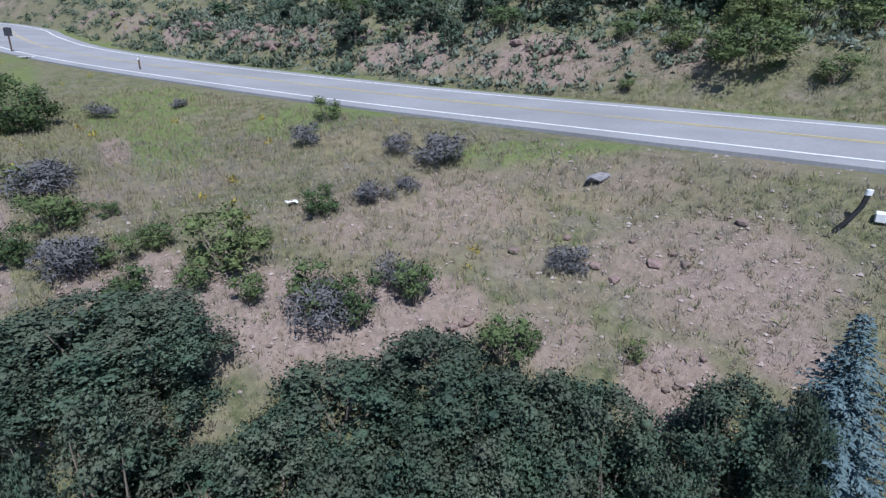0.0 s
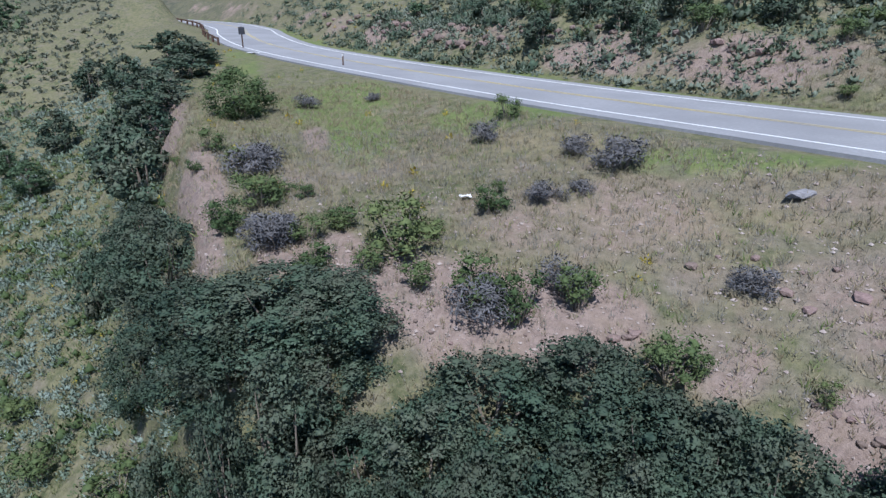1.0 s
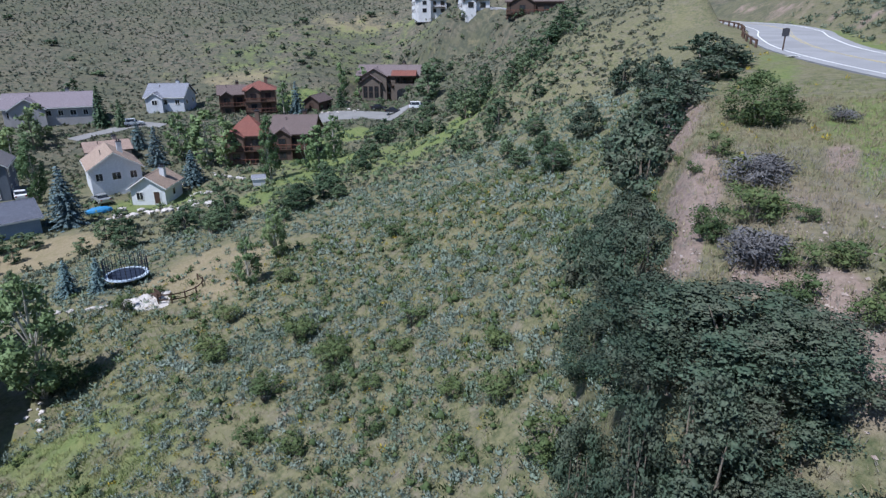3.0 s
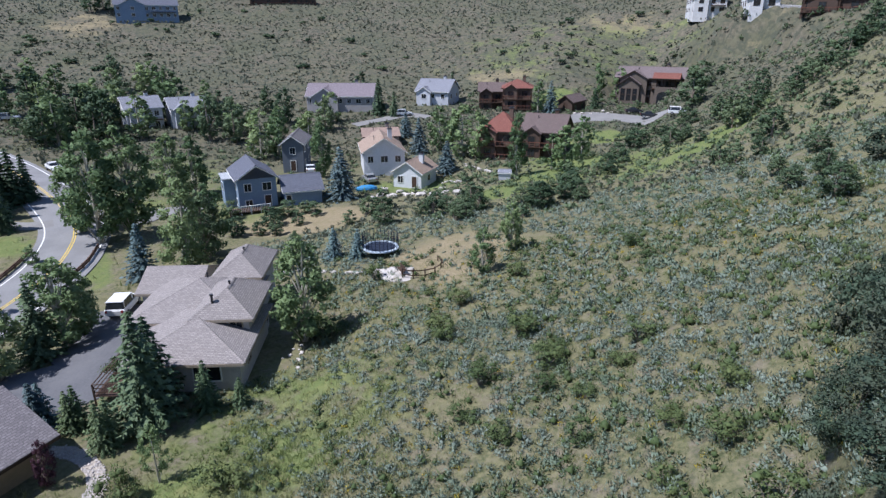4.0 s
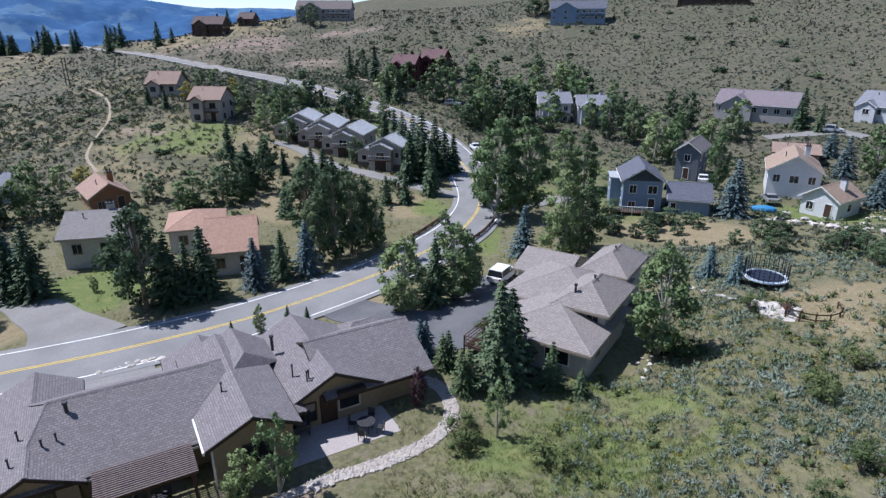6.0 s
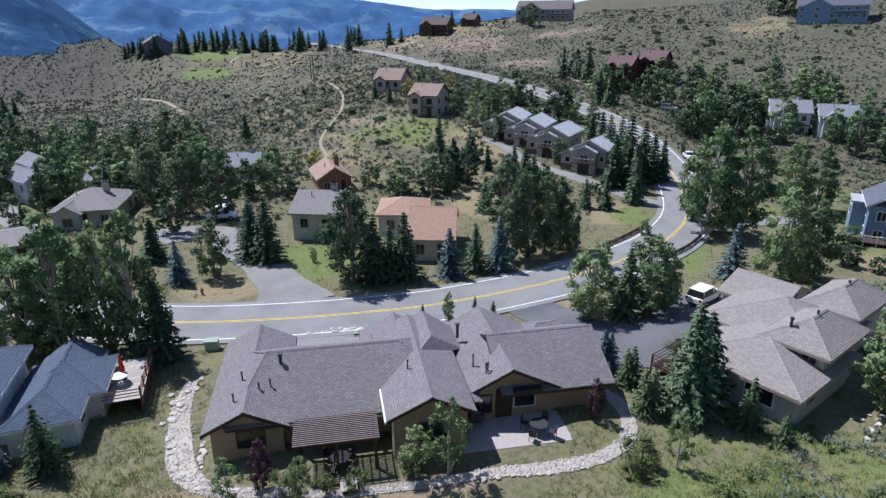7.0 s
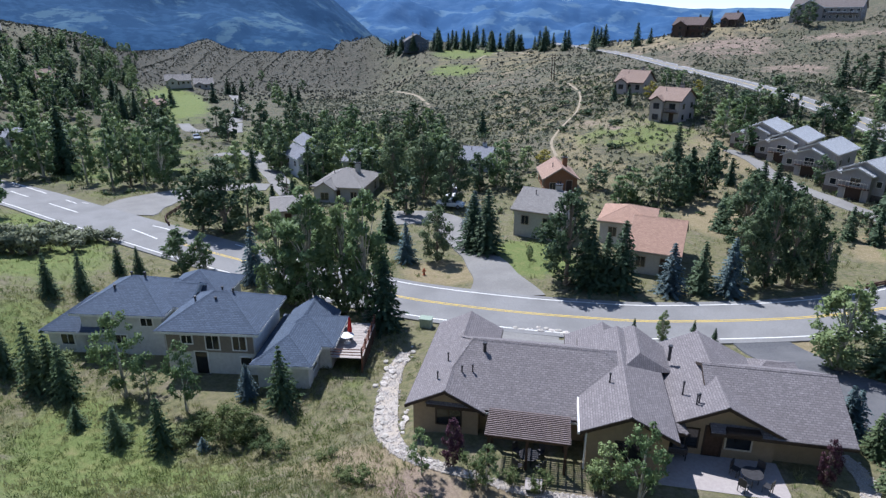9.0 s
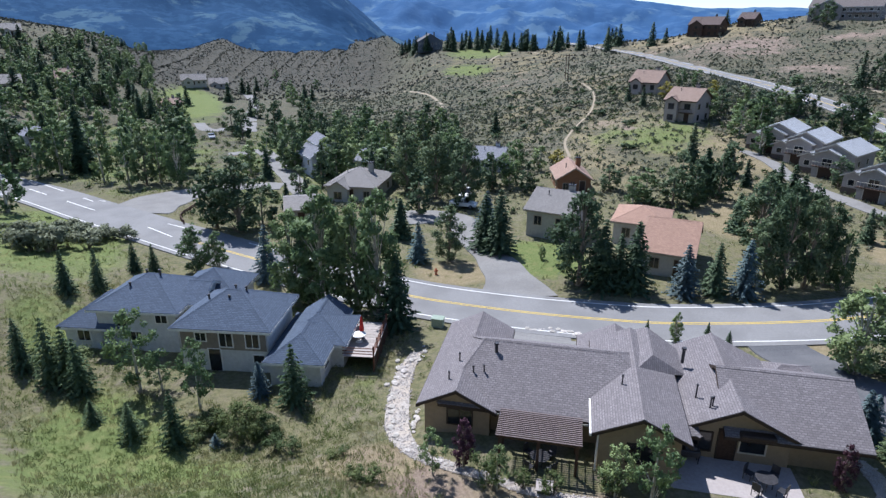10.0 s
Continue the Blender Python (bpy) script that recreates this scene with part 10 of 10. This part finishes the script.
for k in range(7):
    a = k * 0.45 - 0.6
    x, y = 2.6 * math.cos(a), 2.6 * math.sin(a)
    box_part("post", (x - 0.06, y - 0.06, -0.6), (x + 0.06, y + 0.06, 1.1), WOOD_DARK, fence)
    if k:
        for z in (0.4, 0.9):
            q = np.array([(px, py, z), (px, py, z + 0.1), (x, y, z), (x, y, z + 0.1), (px * 0.98, py * 0.98, z), (px * 0.98, py * 0.98, z + 0.1), (x * 0.98, y * 0.98, z), (x * 0.98, y * 0.98, z + 0.1)])
            part_mesh("rail", raw_mesh("rail", q, [(0, 2, 3, 1), (4, 5, 7, 6), (1, 3, 7, 5), (0, 4, 6, 2), (0, 1, 5, 4), (2, 6, 7, 3)], WOOD_DARK), fence)
    px, py = x, y
bb = thing("garden_bench", "small dark wooden bench on the terrace", "bench", at=(gx, gy, gz + 0.1), turn=20)
box_part("seat", (-0.7, -0.2, 0.4), (0.7, 0.2, 0.45), WOOD_DARK, bb)
box_part("backrest", (-0.7, 0.17, 0.5), (0.7, 0.22, 0.85), WOOD_DARK, bb)
for sx in (-0.6, 0.55):
    for sy in (-0.18, 0.14):
        box_part("leg", (sx, sy, 0), (sx + 0.05, sy + 0.05, 0.4), WOOD_DARK, bb)
shed = thing("small_shed", "small grey-blue box shed at the lawn's corner", "shed", at=(-97.9, 16.6, ground(-97.9, 16.6)), turn=80)
wing(shed, -1.0, 1.0, -0.7, 0.7, -0.4, 1.6, "x", 0.35, STYLES["whitegrey"][0], STYLES["whitegrey"][1], WHITE_TRIM, 0.12)
tarp = thing("covered_boat", "boat under a bright blue cover beside the cottage", "boat", at=(-103.5, -6.6, ground(-103.5, -6.6)), turn=100)
bm = bmesh.new()
bmesh.ops.create_icosphere(bm, subdivisions=2, radius=1.0)
for q in bm.verts:
    q.co = Vector((q.co.x * 2.0 * (1 - 0.1 * q.co.x), q.co.y * 0.9, max(0.0, q.co.z * 0.7 + 0.45)))
part("cover", bm, mat("blue_tarp", (0.03, 0.17, 0.36), (0.05, 0.25, 0.48), 4, 0.6, 0.2), tarp)

# ---- roadside things ----
hyd = thing("fire_hydrant", "small reddish fire hydrant on the dry verge", "hydrant", at=(-16.2, -62.8, ground(-16.2, -62.8)))
HYD = mat("hydrant_paint", (0.35, 0.10, 0.05), (0.45, 0.14, 0.07), 6, 0.5, 0.1)
v, f = tube([(0, 0, -0.1), (0, 0, 0.05), (0, 0, 0.06), (0, 0, 0.62), (0, 0, 0.66), (0, 0, 0.82)], [0.19, 0.19, 0.13, 0.13, 0.16, 0.04], 12)
part_mesh("barrel", raw_mesh("barrel", v, f, HYD), hyd)
box_part("outlet", (-0.22, -0.06, 0.42), (0.22, 0.06, 0.54), HYD, hyd)
ub = thing("utility_box", "pale green metal utility box on the verge", "utility box", at=(-13.1, -50.1, ground(-13.1, -50.1)), turn=150)
GREEN_METAL = mat("green_metal", (0.25, 0.32, 0.26), (0.33, 0.40, 0.33), 4, 0.6, 0.1)
box_part("cabinet", (-0.55, -0.4, -0.1), (0.55, 0.4, 0.85), GREEN_METAL, ub, "", 0.03)
box_part("lid", (-0.6, -0.45, 0.85), (0.6, 0.45, 0.95), GREEN_METAL, ub)
for k, (x, y, tall) in enumerate(((-110.2, -224.4, 9.5), (-107.9, -217.6, 9.5))):
    pole = thing("power_pole", "brown wooden power pole on the dry hill", "power pole", "power line", at=(x, y, ground(x, y)))
    v, f = tube([(0, 0, -0.5), (0, 0, tall)], [0.18, 0.12], 8)
    part_mesh("mast", raw_mesh("mast", v, f, WOOD_DARK), pole)
    box_part("crossarm", (-1.2, -0.06, tall - 0.7), (1.2, 0.06, tall - 0.55), WOOD_DARK, pole)
    for sx in (-1.1, 0, 1.1):
        box_part("insulator", (sx - 0.05, -0.05, tall - 0.55), (sx + 0.05, 0.05, tall - 0.35), METAL, pole)
sg = thing("road_sign", "dark-backed road sign on a wooden post", "road sign", at=(-38.6, 55.4, ground(-38.6, 55.4)), turn=40)
box_part("post", (-0.06, -0.06, -0.4), (0.06, 0.06, 2.1), WOOD_DARK, sg)
box_part("panel", (-0.3, -0.10, 1.35), (0.3, -0.065, 2.05), METAL, sg, "back of the sign panel", 0.01)
dl = thing("delineator_post", "slim brown delineator post at the road edge", "post", at=(-21.5, 43.3, ground(-21.5, 43.3)))
box_part("stake", (-0.05, -0.03, -0.3), (0.05, 0.03, 0.95), RUST, dl)
box_part("reflector", (-0.05, -0.045, 0.75), (0.05, -0.032, 0.9), WHITE_LINE, dl)
lx, ly = 8.9, 13.5
lp = thing("leaning_post", "dark curved pipe leaning from the bank, white cap", "post", at=(lx, ly, ground(lx, ly)), turn=-33)
pts = [(0.0, 0, -0.2), (0.12, 0, 0.05), (0.32, 0.1, 0.3), (0.5, 0.2, 0.6), (0.58, 0.25, 0.92)]
part_mesh("pipe", stem_mesh("pipe", [(pts, [0.07, 0.075, 0.07, 0.065, 0.06])], TYRE, 10), lp)
v, f = tube([(0.58, 0.25, 0.9), (0.6, 0.26, 1.02), (0.6, 0.26, 1.03)], [0.075, 0.075, 0.0], 10)
part_mesh("cap", raw_mesh("cap", v, f, WHITE_TRIM), lp)
wb = thing("white_box", "small white box on the grassy bank", "box", at=(9.95, 13.3, ground(9.95, 13.3)), turn=-33)
box_part("body", (-0.18, -0.14, 0.0), (0.3, 0.14, 0.22), WHITE_TRIM, wb, "", 0.02)
for x, y, s, turn in ((-4.6, 17.0, 0.17, 30), (-34.0, 50.3, 0.5, 60)):
    sh = thing("litter_sheet", "crumpled white sheet lying in the grass", "litter", at=(x, y, ground(x, y)), turn=turn)
    bm = bmesh.new()
    bmesh.ops.create_grid(bm, x_segments=7, y_segments=5, size=1.0)
    rr = random.Random(5)
    for q in bm.verts:
        q.co = Vector((q.co.x * s, q.co.y * s * 0.6, 0.08 + rr.uniform(0, 0.07)))
    ext = bmesh.ops.extrude_face_region(bm, geom=bm.faces[:])
    for q in ext["geom"]:
        if isinstance(q, bmesh.types.BMVert):
            q.co.z += 0.012
    part("sheet", bm, WHITE_TRIM, sh)
slab = new("rock_slab", STONE_SHAPES[2].copy())
slab.data.materials[0] = mat("dark_rock", (0.16, 0.155, 0.16), (0.30, 0.29, 0.29), 5, 0.9, 0.6)
slab.matrix_world = Matrix.Translation((4.4, 17.3, ground(4.4, 17.3) + 0.06)) @ Matrix.Rotation(0.5, 4, "Z") @ Matrix.Diagonal((0.62, 0.26, 0.22, 1))
tagged(slab, "flat dark grey rock in the dry grass", "rock")

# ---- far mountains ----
def hazy_forest_range(name, dark, mid, meadow, size):
    """A wooded mountain: forest with meadows and clearings, blue of distant haze painted in."""
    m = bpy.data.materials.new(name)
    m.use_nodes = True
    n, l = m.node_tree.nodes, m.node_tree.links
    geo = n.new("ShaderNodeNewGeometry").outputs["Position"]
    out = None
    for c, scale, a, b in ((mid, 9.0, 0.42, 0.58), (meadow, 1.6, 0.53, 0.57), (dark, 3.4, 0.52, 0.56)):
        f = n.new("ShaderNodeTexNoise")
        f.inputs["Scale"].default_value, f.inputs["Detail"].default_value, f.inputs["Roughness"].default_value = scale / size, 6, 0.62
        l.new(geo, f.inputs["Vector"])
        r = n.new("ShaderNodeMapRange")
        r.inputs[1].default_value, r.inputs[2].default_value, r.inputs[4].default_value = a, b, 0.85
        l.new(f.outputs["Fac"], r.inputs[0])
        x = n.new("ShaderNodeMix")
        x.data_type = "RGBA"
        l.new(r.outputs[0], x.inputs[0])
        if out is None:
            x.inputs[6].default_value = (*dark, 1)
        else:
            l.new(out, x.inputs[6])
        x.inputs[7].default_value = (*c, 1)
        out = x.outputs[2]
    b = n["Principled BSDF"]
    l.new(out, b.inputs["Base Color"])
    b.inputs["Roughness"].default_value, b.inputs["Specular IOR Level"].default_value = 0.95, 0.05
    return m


# Haze blue is part of these base colours, paler for the farther ridge.
RANGE = hazy_forest_range("far_hazy_forest", (0.017, 0.056, 0.125), (0.030, 0.082, 0.165), (0.068, 0.130, 0.190), 300.0)
RANGE_FAR = hazy_forest_range("farthest_hazy_range", (0.042, 0.105, 0.225), (0.060, 0.130, 0.255), (0.10, 0.18, 0.28), 600.0)


def mountain(name, words, h0, h1, near, away, crest, material, seed):
    """A range: slopes with spurs and gullies that rise to a crest."""
    hs = np.arange(h0, h1, 0.3)
    fs = np.linspace(0, 1.2, 40)
    H, Fq = np.meshgrid(hs, fs, indexing="ij")
    r = near + (away - near) * Fq
    x, y = -np.sin(np.radians(H)) * r, np.cos(np.radians(H)) * r
    rough = np.array([noise.fractal(Vector((px / 420.0 + seed, py / 420.0, seed)), 0.9, 2.1, 5) for px, py in zip(x.ravel(), y.ravel())]).reshape(x.shape)
    top = np.interp(H, [c[0] for c in crest], [c[1] for c in crest]) * away
    up = np.where(Fq <= 1, Fq ** 0.9, 1 - (Fq - 1) * 1.2)
    z = -170 + (top + 170) * up + rough * (away * 0.013) * (0.35 + np.sin(np.pi * np.clip(Fq, 0, 1)))
    i = np.arange(H.size).reshape(H.shape)
    q = np.stack([i[:-1, :-1], i[:-1, 1:], i[1:, 1:], i[1:, :-1]], -1).reshape(-1, 4)
    me_ = raw_mesh(name, np.stack([x, y, z], -1).reshape(-1, 3), q[:, ::-1], material)
    me_.polygons.foreach_set("use_smooth", np.ones(len(me_.polygons), bool))
    tagged(new(name, me_), words, "mountain", kind="structure")


mountain("backdrop_range", "forested mountain across the main valley, blue haze in its colour", 166, 222, 1500, 3000, ((166, -0.03), (170, -0.005), (174, 0.055), (178, 0.095), (190, 0.11), (222, 0.11)), RANGE, 1.0)
mountain("backdrop_ridge", "distant mountain ridge on the horizon, pale blue haze in its colour", 112, 182, 2600, 4200, ((112, 0.034), (128, 0.03), (140, 0.030), (146, 0.036), (152, 0.046), (160, 0.053), (182, 0.06)), RANGE_FAR, 2.0)
